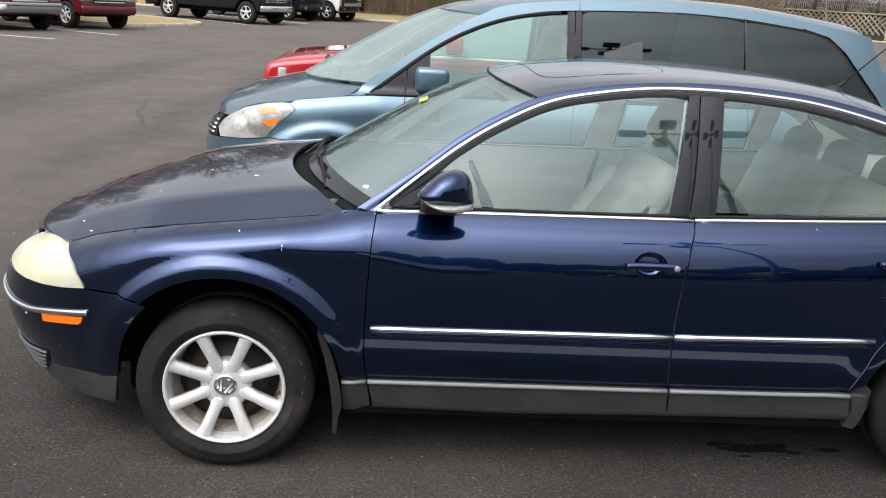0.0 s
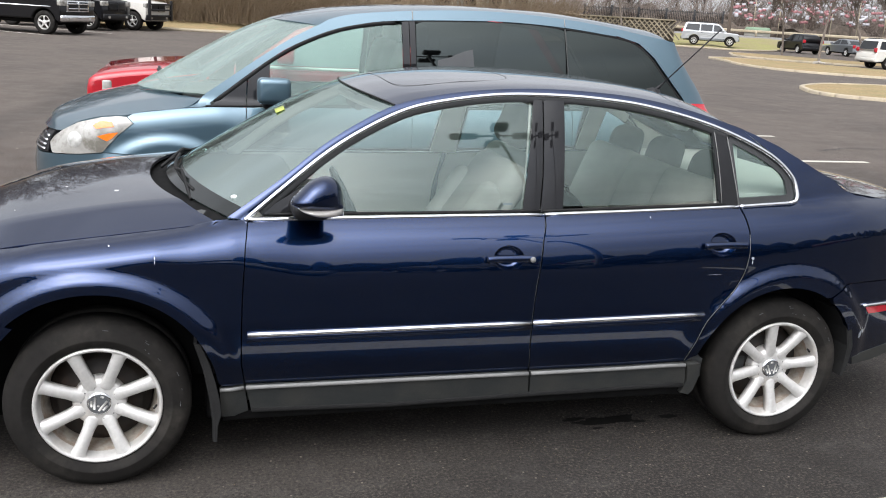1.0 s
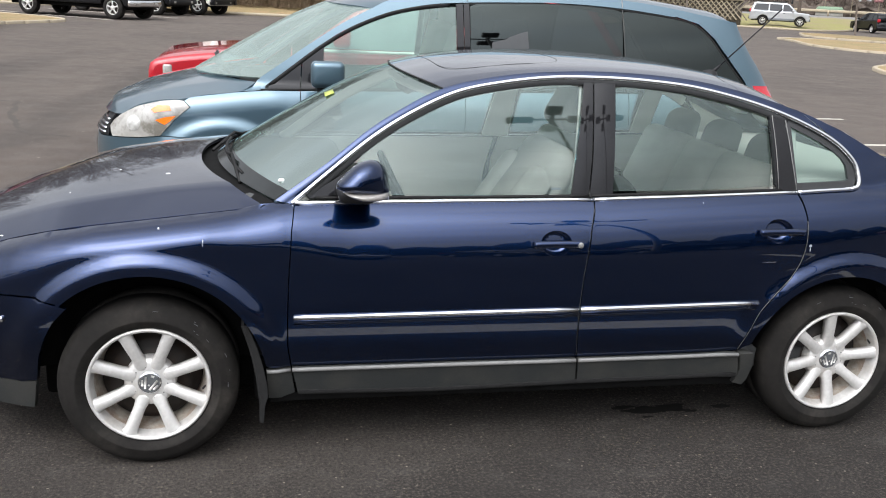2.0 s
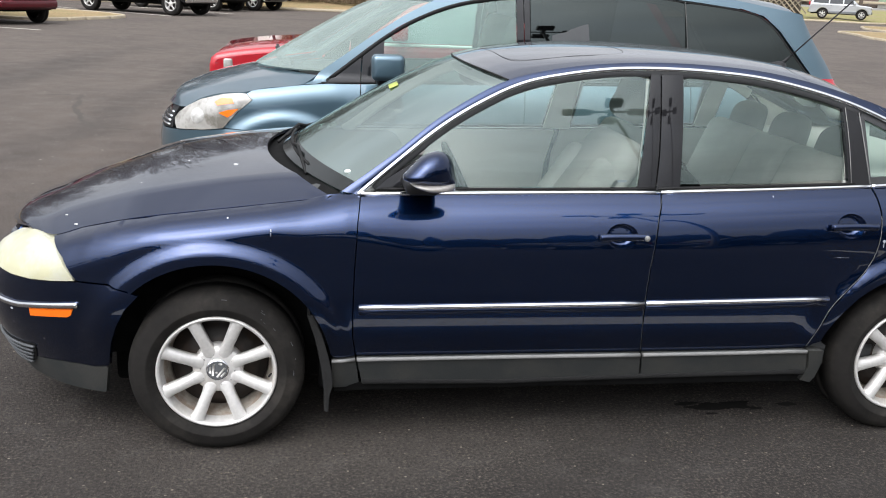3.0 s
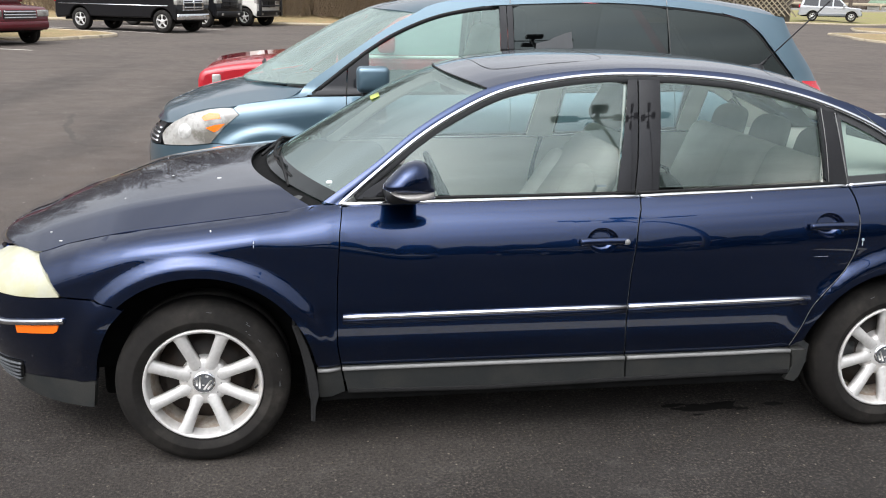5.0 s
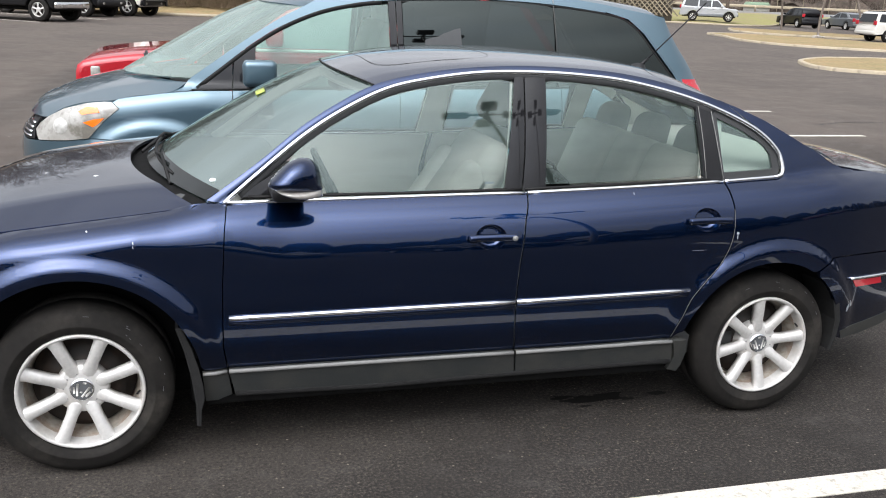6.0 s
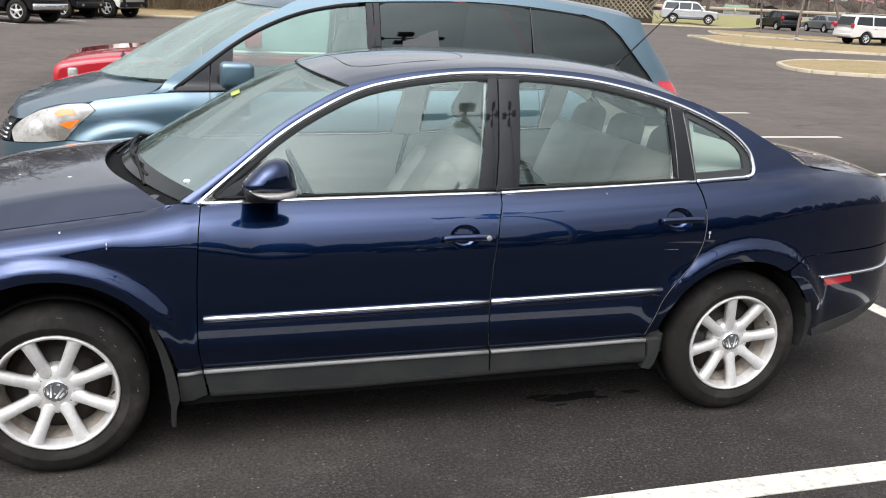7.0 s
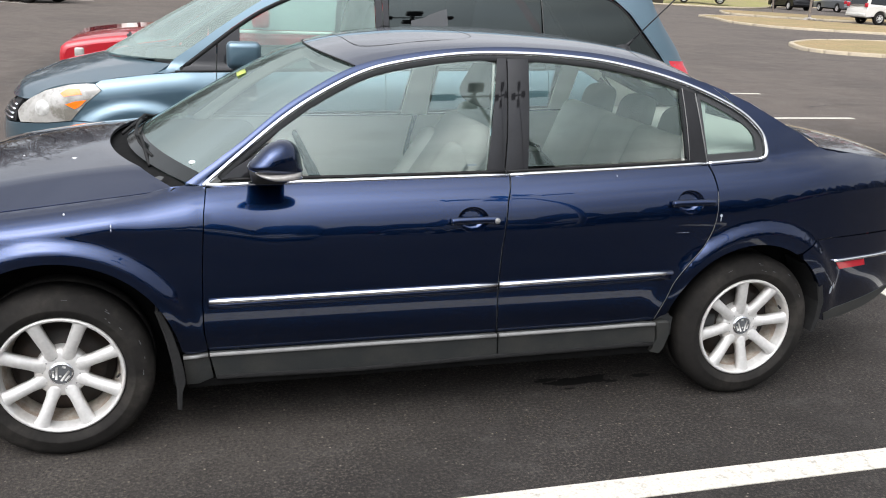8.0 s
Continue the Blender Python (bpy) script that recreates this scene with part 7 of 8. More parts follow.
for p in line[8:36:2]:
    part("post", boxed(p[0] - 0.08, p[0] + 0.08, p[1] - 0.08, p[1] + 0.08, 0.9, 1.7), KERB, rail)

pole = thing("utility_pole", (48.2, 73.6, 0.5), 0, "grey wooden utility pole", "utility pole")
bm = bmesh.new()
lathe(bm, [(0.0, 9.5), (0.11, 9.5), (0.17, 0.0)], 12, axis="z")
part("shaft", bm, BARK, pole)
part("crossarm", boxed(-1.2, 1.2, -0.06, 0.06, 8.7, 8.85, bevel=0.01), BARK, pole)

shed = thing("shed", (67.2, 97.6, 0.9), -35, "small building with a green roof", "building")
part("wall", boxed(-1.5, 1.5, -1.5, 1.5, 0, 0.58), material("pale_shed_wall", (0.45, 0.43, 0.38), rough=0.9, spread=0.1, grain=8), shed)
part("roof", plate([(-1.7, -1.8, 0.55), (1.7, -1.8, 0.55), (1.3, -1.8, 1.15), (-1.3, -1.8, 1.15)], 3.6, "y"), material("green_roof", (0.16, 0.23, 0.155), rough=0.8, spread=0.15, grain=9), shed, "green roof")

# the wooded slope beyond the road, seen as one brown mass
bm = bmesh.new()
for k in range(46):
    f = k / 45
    for r in range(2):
        x, y = 20 + 160 * f + 5 * r, 168 - 120 * f + 10 * r
        bmesh.ops.create_icosphere(bm, subdivisions=3, radius=1.0, matrix=Matrix.Translation((x, y, 1.2 + 1.2 * r)) @ Matrix.Diagonal((4.4, 3.4, 1.2 + 0.3 * (k % 3), 1)))
for v in bm.verts:
    v.co += Vector((0, 0, 1)) * 1.6 * noise.noise(v.co * 0.45) + Vector((0.8, 0.8, 0.5)) * noise.noise(v.co * 1.3)
tagged(new("far_woods", mesh_of("far_woods", bm, material("far_wood_mass", (0.105, 0.082, 0.064), rough=0.95, spread=0.4, grain=3.0, second=(0.06, 0.048, 0.038), big=0.8, amount=0.8, ramp=(0.42, 0.58)))), "brown leafless wooded slope beyond the road", "woods", kind="stuff")
# far brush is paler and greyer to paint in the haze
thicket("far_brush", [(20, 166), (60, 137), (100, 107), (140, 77), (180, 46)], 9000, 47, "pale brown leafless brush beyond the road", (3.0, 7.5), material("hazy_brush", (0.26, 0.215, 0.185), rough=0.95, spread=0.3, grain=2.0), 0.035)
rows = random.Random(77)
stall = thing("flag_stand", (82.0, 103.5, 1.0), -36, "stand of red and white flags beyond the road", "flag stand")
# flag colours are muted, with distance haze mixed into them
for name, mat, count in (("red_flag", material("hazed_red_flag", (0.31, 0.145, 0.15), rough=0.9, spread=0.25, grain=3), 170), ("white_flag", material("pale_flag", (0.42, 0.41, 0.43), rough=0.9, spread=0.2, grain=3), 130)):
    me = mesh_of(name, boxed(-0.24, 0.24, -0.02, 0.02, -0.15, 0.15), mat)
    for k in range(count):
        ob = new(name, me)
        ob.parent = stall
        ob.matrix_basis = Matrix.Translation((rows.uniform(-13, 13), rows.uniform(-3, 3), rows.choice((2.2, 2.75, 3.3, 3.85, 4.4, 4.95)) + rows.uniform(-0.22, 0.22)))
for k in range(9):
    part("post", boxed(-13 + k * 3.25 - 0.05, -13 + k * 3.25 + 0.05, -0.05, 0.05, -0.6, 5.4), KERB, stall)

hall = thing("building", (26.0, 104, 1.0), -32, "pale building with columns behind the fence", "building")
part("wall", boxed(-12, 12, 0, 8, 0, 6.5), material("pale_hall_wall", (0.30, 0.28, 0.25), rough=0.9, spread=0.1, grain=4), hall)
part("roof", boxed(-12.5, 12.5, -0.6, 8.5, 6.5, 7.0), GREY_PAINT, hall)
for k in range(8):
    bm = bmesh.new()
    lathe(bm, [(0.0, 6.5), (0.45, 6.5), (0.38, 6.2), (0.36, 0.4), (0.48, 0.0)], 14, axis="z", centre=(-10.5 + 3 * k, -1.2, 0))
    part("column", bm, KERB, hall, "pale round column")
    part("window", boxed(-9.6 + 3 * k, -8.1 + 3 * k, -0.05, 0.05, 1.0, 3.4), FAR_GLASS, hall)

# unseen dark tree belt on the near side of the car park; height and colour set to darken the paint's reflections
bm = bmesh.new()
for k, (x, y) in enumerate(spline([(-90, -62), (-30, -62), (20, -62), (48, -61), (68, -55), (82, -41), (86, -24), (84, -8)], 10)):
    tall = (5.2 + 1.5 * math.sin(k * 2.3)) * (1 + 1.5 * smooth01((x + 16) / 22))
    bmesh.ops.create_icosphere(bm, subdivisions=2, radius=1.0, matrix=Matrix.Translation((x, y - 3 * math.sin(k * 1.7), 1.2)) @ Matrix.Diagonal((3.4, 2.6, tall, 1)))
for v in bm.verts:
    v.co += Vector((0.4, 0.3, 0.9)) * noise.noise(v.co * 0.6)
tagged(new("tree_belt", mesh_of("tree_belt", bm, material("dark_mirrored_belt", (0.034, 0.032, 0.024), rough=0.95, spread=0.4, grain=2.5))), "dark brown tree belt across the car park", "woods", kind="stuff")

# lamp post that the windows mirror
post = thing("street_lamp", (4.95, -6.9, GZ), 0, "dark car park lamp post with four lamp heads", "street lamp")
bm = bmesh.new()
lathe(bm, [(0.0, 8.6), (0.040, 8.6), (0.055, 0.5), (0.20, 0.5), (0.22, 0.0)], 16, axis="z")
part("pole", bm, IRON, post)
for a in range(4):
    m = Matrix.Rotation(radians(90 * a + 8), 4, "Z")
    bm = boxed(0.05, 0.45, -0.035, 0.035, 8.40, 8.47)
    bmesh.ops.transform(bm, matrix=m, verts=bm.verts)
    part("arm", bm, IRON, post)
    bm = boxed(0.42, 0.94, -0.18, 0.18, 8.32, 8.52, bevel=0.03)
    bmesh.ops.transform(bm, matrix=m, verts=bm.verts)
    part("lamp_head", bm, IRON, post, "dark box lamp head")

# ---- saloon: cabin and small parts ----
def seat_shape(parent, x, y0, y1, lean=16, back_h=0.60, name="front_seat", head=True, label="grey upholstered front seat"):
    w = y1 - y0
    base = part(name, boxed(x - 0.50, x + 0.06, y0, y1, 0.36, 0.58, bevel=0.06, segments=4), SEAT, parent, label)
    bm = bmesh.new()
    box(bm, -0.07, 0.07, y0 + 0.02, y1 - 0.02, 0.0, back_h, bevel=0.06, segments=4)
    for s in (y0 + 0.02, y1 - 0.12):
        box(bm, -0.11, 0.05, s, s + 0.10, 0.06, back_h - 0.12, bevel=0.045, segments=3)
    bmesh.ops.rotate(bm, verts=bm.verts, cent=(0, 0, 0), matrix=Matrix.Rotation(radians(lean), 3, "Y"))
    bmesh.ops.translate(bm, verts=bm.verts, vec=(x + 0.02, 0, 0.50))
    part("seat_back", bm, SEAT, base)
    if head:
        m = (y0 + y1) / 2
        bm = bmesh.new()
        box(bm, -0.055, 0.055, m - 0.13, m + 0.13, back_h + 0.05, back_h + 0.25, bevel=0.05, segments=4)
        bmesh.ops.rotate(bm, verts=bm.verts, cent=(0, 0, 0), matrix=Matrix.Rotation(radians(lean - 4), 3, "Y"))
        bmesh.ops.translate(bm, verts=bm.verts, vec=(x + 0.02, 0, 0.50))
        part("headrest", bm, HEADREST, base, "dark grey headrest")
    return base


seat_shape(sedan, 1.16, 0.24, 0.74, lean=34, back_h=0.74)
seat_shape(sedan, 1.64, 1.00, 1.50, lean=22)
bench = part("rear_seat", boxed(1.80, 2.32, 0.22, 1.53, 0.36, 0.60, bevel=0.06, segments=4), SEAT, sedan, "grey upholstered rear bench")
bm = bmesh.new()
for y0, y1 in ((0.22, 0.70), (0.71, 1.04), (1.05, 1.53)):
    box(bm, -0.08, 0.08, y0, y1, 0.0, 0.56, bevel=0.06, segments=4)
bmesh.ops.rotate(bm, verts=bm.verts, cent=(0, 0, 0), matrix=Matrix.Rotation(radians(22), 3, "Y"))
bmesh.ops.translate(bm, verts=bm.verts, vec=(2.29, 0, 0.54))
part("seat_back", bm, SEAT, bench)
for m in (0.46, 0.873, 1.29):
    bm = bmesh.new()
    box(bm, 2.44, 2.56, m - 0.120, m + 0.120, 0.97, 1.175, bevel=0.055, segments=5)
    for v in bm.verts:
        v.co.y = m + (v.co.y - m) * (1 - 1.6 * max(0.0, v.co.z - 1.08))
        v.co.x += 0.22 * (v.co.z - 1.0)
    part("headrest", bm, HEADREST, bench, "rounded dark grey headrest")
    part("headrest_posts", boxed(2.47, 2.49, m - 0.05, m + 0.05, 0.93, 1.02), CABIN_DARK, bench)
part("cabin_floor", boxed(0.46, 2.6, 0.12, 1.63, 0.26, 0.34), CABIN_DARK, sedan)
part("parcel_shelf", boxed(2.54, 3.15, 0.25, 1.50, 0.99, 1.03, bevel=0.01), CABIN, sedan, "light grey parcel shelf")
dash = part("dashboard", boxed(0.28, 0.78, 0.16, 1.58, 0.55, 0.955, bevel=0.07, segments=4), CABIN_DARK, sedan, "dark grey dashboard")
part("instrument_hood", boxed(0.62, 0.86, 0.30, 0.66, 0.88, 1.00, bevel=0.04, segments=3), CABIN_DARK, dash)
bm = bmesh.new()
lathe(bm, [(0.180 + 0.0105 * math.cos(a * math.pi / 5), 0.0105 * math.sin(a * math.pi / 5)) for a in range(11)], 36, axis="x")
box(bm, -0.015, 0.015, -0.17, 0.17, -0.02, 0.02, bevel=0.008)
box(bm, -0.02, 0.02, -0.07, 0.07, -0.08, 0.06, bevel=0.015)
bmesh.ops.rotate(bm, verts=bm.verts, cent=(0, 0, 0), matrix=Matrix.Rotation(radians(-24), 3, "Y"))
bmesh.ops.translate(bm, verts=bm.verts, vec=(0.93, 0.49, 0.90))
part("steering_wheel", bm, CABIN_DARK, sedan, "dark steering wheel")
part("centre_console", boxed(0.75, 1.45, 0.80, 0.95, 0.34, 0.60, bevel=0.03), CABIN_DARK, sedan)
for side in (None, MID):
    for o in ([(0.50, 0.37), (1.55, 0.37), (1.60, 0.965), (0.56, 0.95)], [(1.58, 0.37), (2.22, 0.38), (2.44, 0.72), (2.45, 0.99), (1.63, 0.967)]):
        part("door_card", panel(SEDAN, o, extra=0.055, flange=0.0, step=(0.3, 0.2), mirror=side), CABIN, sedan, "light grey inner door panel")
    # pillars inside
    part("inner_post", panel(SEDAN, [(1.538, 0.97), (1.600, 1.37), (1.70, 1.372), (1.68, 0.97)], extra=0.035, flange=0.01, mirror=side), CABIN, sedan, "light grey inner door post")
    part("inner_post", panel(SEDAN, [(2.37, 1.0), (2.40, 1.27), (2.50, 1.24), (2.47, 1.0)], extra=0.035, flange=0.01, mirror=side), CABIN, sedan)
    part("inner_rail", strip(SEDAN, [(p[0], p[1]) for p in inset_line(WINDOW_TOP[:13], 0.012)[::4]], 0.05, 0.012, extra=0.035, mirror=side, steps=3), CABIN, sedan)
part("inner_rear_pillar", panel(SEDAN, [(2.70, 0.98), (2.73, 1.05), (2.72, 1.13), (2.66, 1.19), (2.76, 1.15), (2.95, 1.07), (3.02, 0.98)], extra=0.05, flange=0.01, step=(0.1, 0.1), mirror=MID), CABIN, sedan, "light grey inner rear pillar")
part("headliner", loft([Vector(p) + Vector((0, 0.03, -0.035)) for p in roof_e[4:12]], [Vector(p) + Vector((0, 0, -0.045)) for p in roof_c[4:12]], MID, power=2.4, rise=0.62, n=8), CABIN, sedan, "light grey headliner")
part("rear_view_mirror", boxed(0.98, 1.02, 0.75, 0.99, 1.27, 1.34, bevel=0.015), BLACK_TRIM, sedan, "black inside mirror")
# added dark shape on the rear bench, for a black reflection in the door glass
bag = thing("bag", (2.13, 1.22, 0.60), 0, "rounded black shape on the rear bench, standing in for a dark reflection", "bag")
bm = bmesh.new()
bmesh.ops.create_icosphere(bm, subdivisions=4, radius=1.0, matrix=Matrix.Diagonal((0.15, 0.13, 0.14, 1)))
for v in bm.verts:
    v.co.z = max(-0.10, v.co.z + 0.012 * noise.noise(v.co * 14)) + 0.105
    v.co.x *= 1.0 + 0.15 * noise.noise(v.co * 9)
part("bag_body", bm, SEAL, bag, at=Matrix())
part("bag_handle", tube(bmesh.new(), [(-0.07, 0, 0.20), (-0.05, 0, 0.26), (0.0, 0, 0.28), (0.05, 0, 0.26), (0.07, 0, 0.20)], 0.010), SEAL, bag, "black loop on the added shape", at=Matrix())
# door mirrors
for side in (None, MID):
    def dome(outline, centre, depth, lift):
        """A rounded body whose face has the given outline."""
        bm = bmesh.new()
        bmesh.ops.create_uvsphere(bm, u_segments=40, v_segments=24, radius=1.0, matrix=Matrix.Rotation(math.pi / 2, 4, "X"))
        line = np.array(closed_spline(outline, 10))
        turn = np.unwrap(np.arctan2(line[:, 1], line[:, 0]))
        size = np.hypot(line[:, 0], line[:, 1])
        if turn[-1] < turn[0]:
            turn, size = turn[::-1], size[::-1]
        for v in bm.verts:
            x, y, z = v.co
            a = math.atan2(z, x)
            r = math.hypot(x, z)
            while a < turn[0]:
                a += 2 * math.pi
            while a > turn[0] + 2 * math.pi:
                a -= 2 * math.pi
            s = np.interp(a, np.r_[turn, turn[0] + 2 * math.pi], np.r_[size, size[0]]) * r ** 0.8
            v.co = Vector((centre[0] + s * math.cos(a), centre[1] + depth * y + lift * s * math.cos(a), centre[2] + s * math.sin(a)))
        return bm

    shape = [(-0.097, -0.010), (-0.078, 0.010), (-0.057, 0.032), (-0.030, 0.056), (0.004, 0.071), (0.034, 0.073), (0.062, 0.060), (0.080, 0.031), (0.087, -0.006), (0.088, -0.040), (0.02, -0.044), (-0.042, -0.036), (-0.084, -0.022)]
    bm = dome(shape, (0.728, -0.062, 1.064), 0.072, 0.20)
    shell = part("door_mirror", bm if side is None else flip(bm, side), BLUE, sedan, "dark blue door mirror housing")
    strip_shape = [(-0.070, 0.012), (-0.03, 0.014), (0.03, 0.014), (0.085, 0.014), (0.090, 0.0), (0.086, -0.016), (0.03, -0.019), (-0.015, -0.015), (-0.050, -0.002)]
    bm = dome(strip_shape, (0.728, -0.065, 1.022), 0.074, 0.20)
    part("mirror_turn_signal", bm if side is None else flip(bm, side), MIRROR_LAMP, shell, "clear turn signal strip below the mirror")
    bm = boxed(0.650, 0.775, -0.03, 0.13, 0.975, 1.03, bevel=0.02)
    part("mirror_foot", bm if side is None else flip(bm, side), BLACK_TRIM, shell, "black mirror foot")

# wipers, aerial, sunroof, stickers, marks
for y0, y1 in ((0.42, 0.98), (0.98, 1.50)):
    def on_screen(y, up):
        s = abs(y - MID) / (MID - 0.17)
        f = 1 - (s ** 2)
        return Vector((0.455 + (0.215 - 0.455) * f + up * 0.8, y, 0.943 + (0.985 - 0.943) * f + up * 0.55 + 0.02))
    pts = [on_screen(y0 + (y1 - y0) * k / 6, 0.01 + 0.05 * k / 6) for k in range(7)]
    part("wiper", tube(bmesh.new(), pts, 0.006), SEAL, sedan, "black windscreen wiper")
    part("wiper_arm", tube(bmesh.new(), [on_screen(y0 - 0.05, -0.03), on_screen((y0 + y1) / 2 - 0.1, 0.035) + Vector((0, 0, 0.015)), on_screen((y0 + y1) / 2, 0.035)], 0.007), SEAL, sedan)
aer = part("aerial", tube(bmesh.new(), [(2.425, MID, 1.388), (2.47, MID, 1.430)], 0.012, r_end=0.005), BLACK_TRIM, sedan, "black roof aerial")
part("aerial_rod", tube(bmesh.new(), [(2.465, MID, 1.425), (2.60, MID, 1.555), (2.74, MID, 1.690)], 0.0035), BLACK_TRIM, aer)
bm = bmesh.new()
lathe(bm, [(0.0, 0.02), (0.03, 0.012), (0.04, -0.01)], 16, axis="z", centre=(2.42, MID, 1.388))
part("aerial_foot", bm, BLACK_TRIM, aer)


def roof_z(x, y):
    """Height of the roof's sheet."""
    zc = np.interp(x, [p[0] for p in ROOF_C], [p[1] for p in ROOF_C])
    ez = np.interp(x, [p[0] for p in ROOF_EDGE], [p[1] for p in ROOF_EDGE])
    ey = np.interp(x, [p[0] for p in ROOF_EDGE], [p[1] for p in roof_e])
    s = min(1.0, max(0.0, (min(y, 2 * MID - y) - ey) / (MID - ey)))
    return ez + (zc - ez) * (1 - (1 - s) ** 2.4) ** 0.62


ring = []
for x, y in closed_spline([(1.12, 0.52), (1.10, 0.87), (1.12, 1.22), (1.32, 1.28), (1.56, 1.22), (1.58, 0.87), (1.56, 0.52), (1.32, 0.47)], 8):
    ring.append((x, y, roof_z(x, y) + 0.0015))
part("sunroof_seam", sweep(bmesh.new(), ring, [(0, 0, 1)] * len(ring), round_profile(0.003, 0.0012, 6), closed=True), SEAL, sedan, "dark seam of the sunroof panel")


def spot(u, z, w, h, mat, parent=None, label=""):
    part("paint_mark", panel(SEDAN, [(u + w * math.cos(a * math.pi / 5) * (1 + 0.3 * math.sin(3 * a)), z + h * math.sin(a * math.pi / 5)) for a in range(10)], extra=-0.0015, flange=0.0, step=(0.1, 0.1)), mat, parent or sedan, label)


for u, z, w, h in ((0.045, 0.872, 0.0028, 0.0024), (0.195, 0.842, 0.0016, 0.005), (0.195, 0.829, 0.0009, 0.006), (-0.80, 0.478, 0.007, 0.004)):
    spot(u, z, w, h, CHIP, label="small white paint chip")
for u, z, w, h in ((2.486, 0.812, 0.006, 0.006), (2.486, 0.797, 0.002, 0.010), (3.095, 0.455, 0.006, 0.02), (3.112, 0.470, 0.005, 0.015), (2.05, 0.965, 0.0013, 0.0035), (2.32, 0.748, 0.03, 0.0005)):
    spot(u, z, w, h, SCRATCH, label="pale scratch in the paint")


def hood_z(x, y):
    """A point on the bonnet's sheet, by share of the way from its edge to its middle."""
    e, c = spline(edge3(HOOD_E), 6), spline([(a, MID, b) for a, b in HOOD_C], 6)
    best = None
    for p, q in zip(e, c):
        s = (y - p[1]) / (MID - p[1])
        if 0 <= s <= 1:
            f = 1 - (1 - s) ** 2.2
            px, pz = p[0] + (q[0] - p[0]) * f, p[2] + (q[2] - p[2]) * creased(s)
            if best is None or abs(px - x) < abs(best[0] - x):
                best = (px, y, pz)
    return best


for x, y, r in ((0.05, 0.52, 0.008), (-0.55, 0.36, 0.005), (-0.50, 0.27, 0.007), (-0.15, 0.70, 0.004), (-0.3, 0.45, 0.003)):
    p = hood_z(x, y)
    bm = bmesh.new()
    bmesh.ops.create_icosphere(bm, subdivisions=1, radius=r, matrix=Matrix.Translation(p) @ Matrix.Diagonal((1.5, 0.9, 0.25, 1)))
    part("paint_mark", bm, WHITE_MARK, sedan, "dried white dropping")
p = Vector((0.75, MID - 0.02, 1.262))
bm = plate([(0, -0.055, 0), (0.036, -0.06, 0.016), (0.040, 0.06, 0.018), (0.004, 0.06, 0.002)], 0.002, "z")
bmesh.ops.translate(bm, verts=bm.verts, vec=(0.655, MID - 0.05, 1.248))
part("sticker", bm, STICKER, sedan, "yellow sticker at the top of the windscreen")
bm = bmesh.new()
bmesh.ops.create_icosphere(bm, subdivisions=2, radius=0.018, matrix=Matrix.Translation((0.463, 0.212, 1.010)) @ Matrix.Diagonal((0.72, 0.60, 0.42, 1)))
part("pale_lump", bm, WHITE_MARK, sedan, "small pale lump set on the windscreen to fit the camera's view")
part("glass_label", panel(SEDAN, [(1.455, 0.999), (1.492, 1.000), (1.493, 1.008), (1.456, 1.007)], extra=0.0095, flange=0.0, step=(0.2, 0.2)), SCRATCH, front_door, "tiny pale mark in the corner of the glass")

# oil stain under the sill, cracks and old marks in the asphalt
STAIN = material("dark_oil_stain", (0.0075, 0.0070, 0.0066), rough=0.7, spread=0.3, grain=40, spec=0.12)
CRACK = material("dark_tar_crack", (0.020, 0.018, 0.017), rough=0.9, spread=0.3, grain=20)
SMUDGE = material("brown_worn_smudge", (0.052, 0.044, 0.037), rough=0.95, spread=0.3, grain=30)


def blot(name, x, y, a, b, seed, label, mat, lift=0.002):
    bm = bmesh.new()
    vs = []
    for k in range(40):
        w = 2 * math.pi * k / 40
        f = 1 + 0.5 * noise.noise((math.cos(w) * 1.5 + seed, math.sin(w) * 1.5, seed)) + 0.3 * noise.noise((math.cos(w) * 5 + seed, math.sin(w) * 5, seed))
        vs.append(bm.verts.new((x + a * f * math.cos(w), y + b * f * math.sin(w), GZ + lift)))
    bm.faces.new(vs)
    tagged(new(name, mesh_of(name, bm, mat)), label, "stain", kind="structure")


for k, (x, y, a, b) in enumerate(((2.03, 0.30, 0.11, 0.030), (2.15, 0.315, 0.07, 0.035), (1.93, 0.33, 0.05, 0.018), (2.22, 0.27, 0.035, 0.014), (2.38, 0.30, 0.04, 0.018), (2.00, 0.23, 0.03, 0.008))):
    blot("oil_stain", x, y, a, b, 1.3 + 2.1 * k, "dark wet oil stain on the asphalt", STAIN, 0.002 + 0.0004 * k)


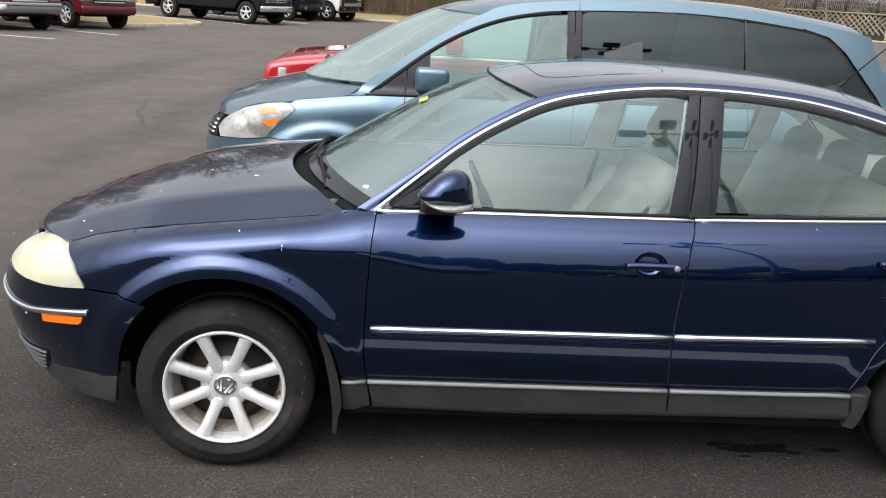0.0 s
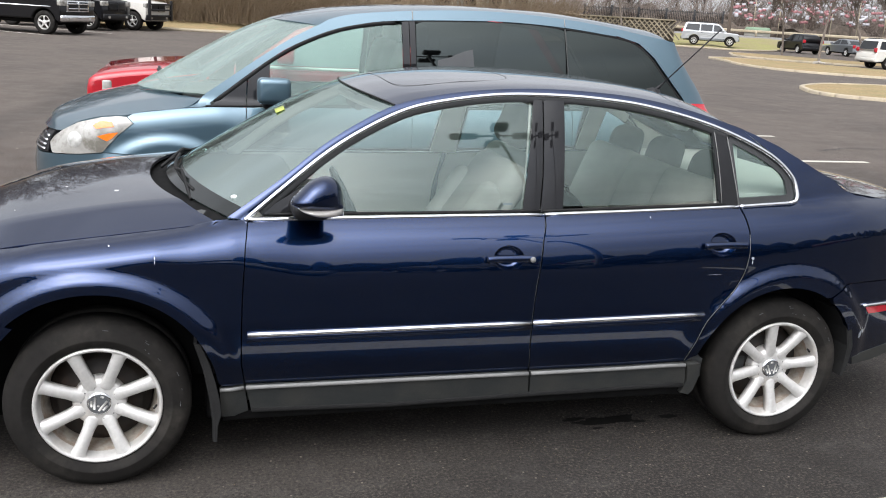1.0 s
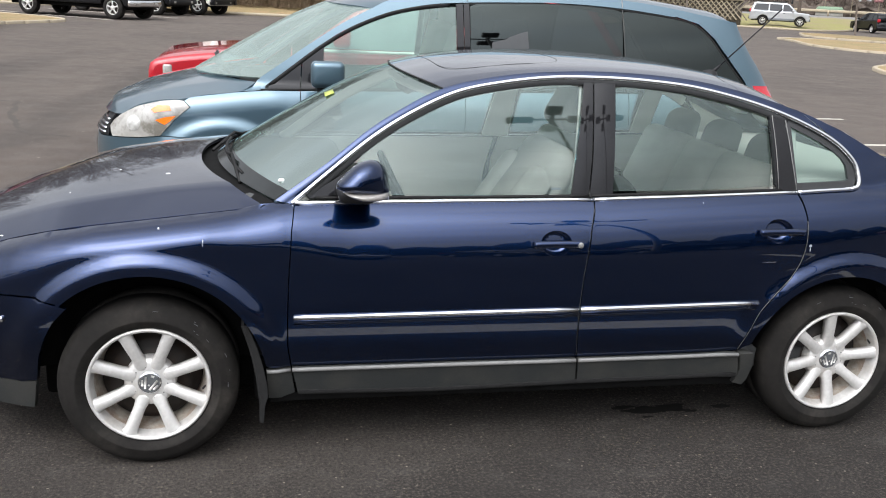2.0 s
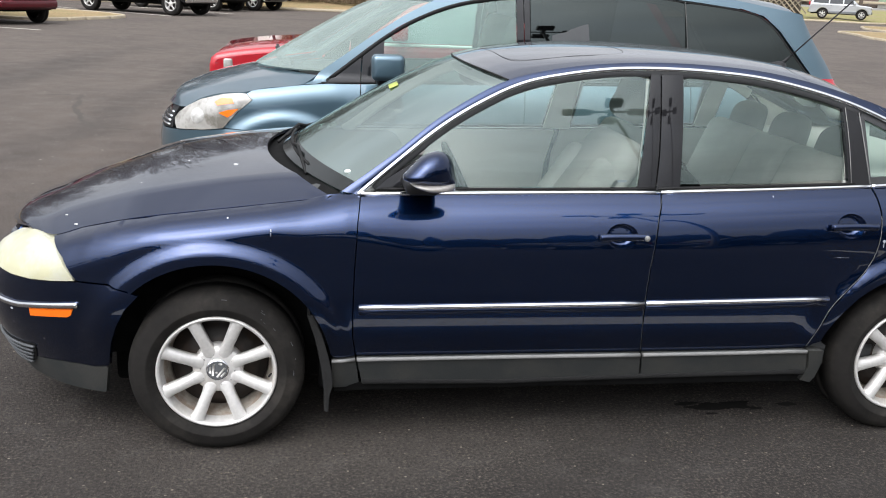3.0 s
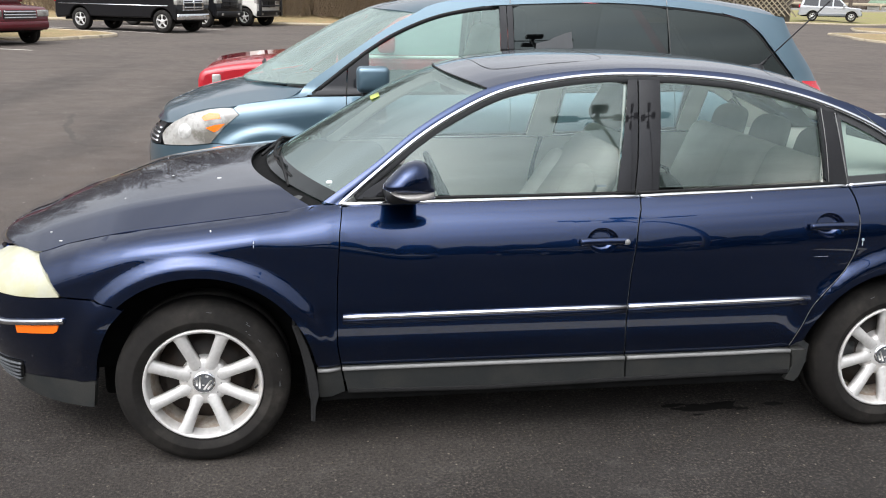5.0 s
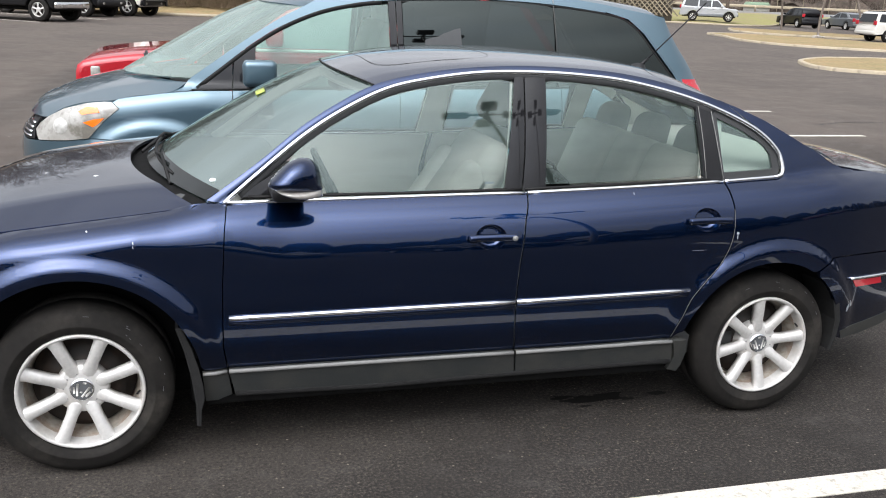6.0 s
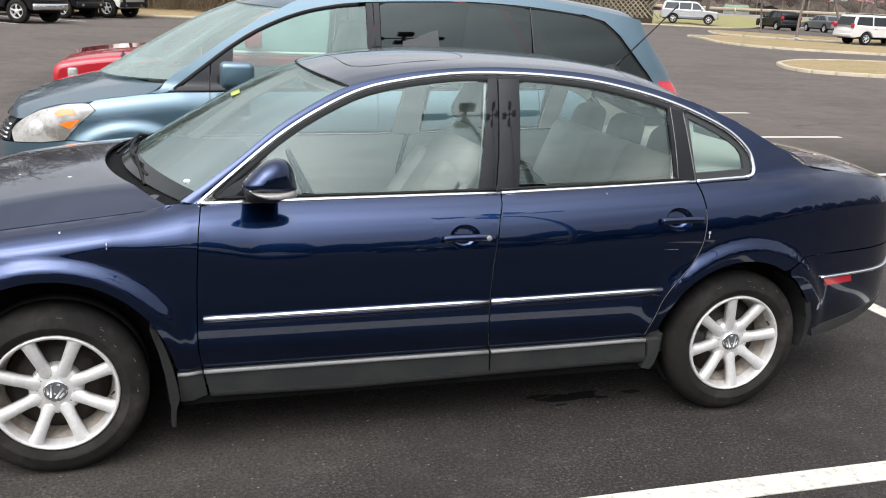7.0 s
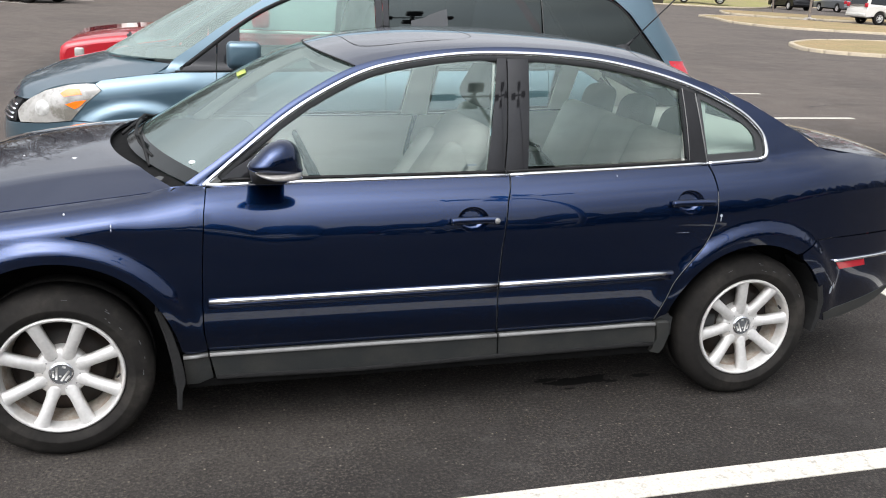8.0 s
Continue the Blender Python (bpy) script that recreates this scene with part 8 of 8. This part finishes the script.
def crack(points, width, seed, mat=None):
    rng = random.Random(seed)
    pts = [Vector((x + rng.uniform(-0.04, 0.04), y + rng.uniform(-0.04, 0.04), GZ + 0.002)) for x, y in spline(points, 8)]
    bm = bmesh.new()
    l, r = [], []
    for k, p in enumerate(pts):
        t = (pts[min(k + 1, len(pts) - 1)] - pts[max(0, k - 1)]).normalized()
        w = width * rng.uniform(0.3, 1.0)
        l.append(bm.verts.new(p + Vector((-t.y, t.x, 0)) * w)), r.append(bm.verts.new(p - Vector((-t.y, t.x, 0)) * w))
    for k in range(len(pts) - 1):
        bm.faces.new((l[k], l[k + 1], r[k + 1], r[k]))
    bmesh.ops.recalc_face_normals(bm, faces=bm.faces[:])
    tagged(new("crack", mesh_of("crack", bm, mat or CRACK)), "dark tar-filled crack in the asphalt", "crack", kind="structure")


crack([(9.5, 8.7), (10.1, 8.95), (10.6, 9.0), (11.3, 8.95)], 0.03, 1)
crack([(-3.2, 10.0), (-2.75, 9.9), (-2.5, 8.6), (-2.1, 7.45), (-1.6, 7.25)], 0.05, 2, SMUDGE)
crack([(13.5, 18.6), (15.0, 17.5), (16.8, 16.9)], 0.05, 3)

# dry leaf scraps and pale grit blown under the sill
rng = random.Random(9)
bm = bmesh.new()
for k in range(420):
    x, y = rng.gauss(2.0, 0.5), rng.gauss(0.05, 0.10)
    if k > 330:
        x, y = rng.uniform(-0.6, 3.2), rng.uniform(-0.42, 0.0)
    r, a, z = rng.uniform(0.0012, 0.0034), rng.uniform(0, 6.28), GZ + 0.003
    tip = Vector((math.cos(a), math.sin(a), 0)) * r
    side = Vector((-math.sin(a), math.cos(a), 0)) * r * rng.uniform(0.3, 0.7)
    c = Vector((x, y, z))
    vs = [bm.verts.new(c + d) for d in (tip, side, -tip, -side)]
    top = bm.verts.new(c + Vector((0, 0, r * 0.5)))
    for i in range(4):
        bm.faces.new((vs[i], vs[(i + 1) % 4], top))
tagged(new("leaf_litter", mesh_of("leaf_litter", bm, material("dry_leaf_scraps", (0.13, 0.105, 0.06), rough=0.9, spread=0.4, grain=30), smooth=False)), "dry tan leaf scraps scattered on the asphalt", "debris", kind="stuff")
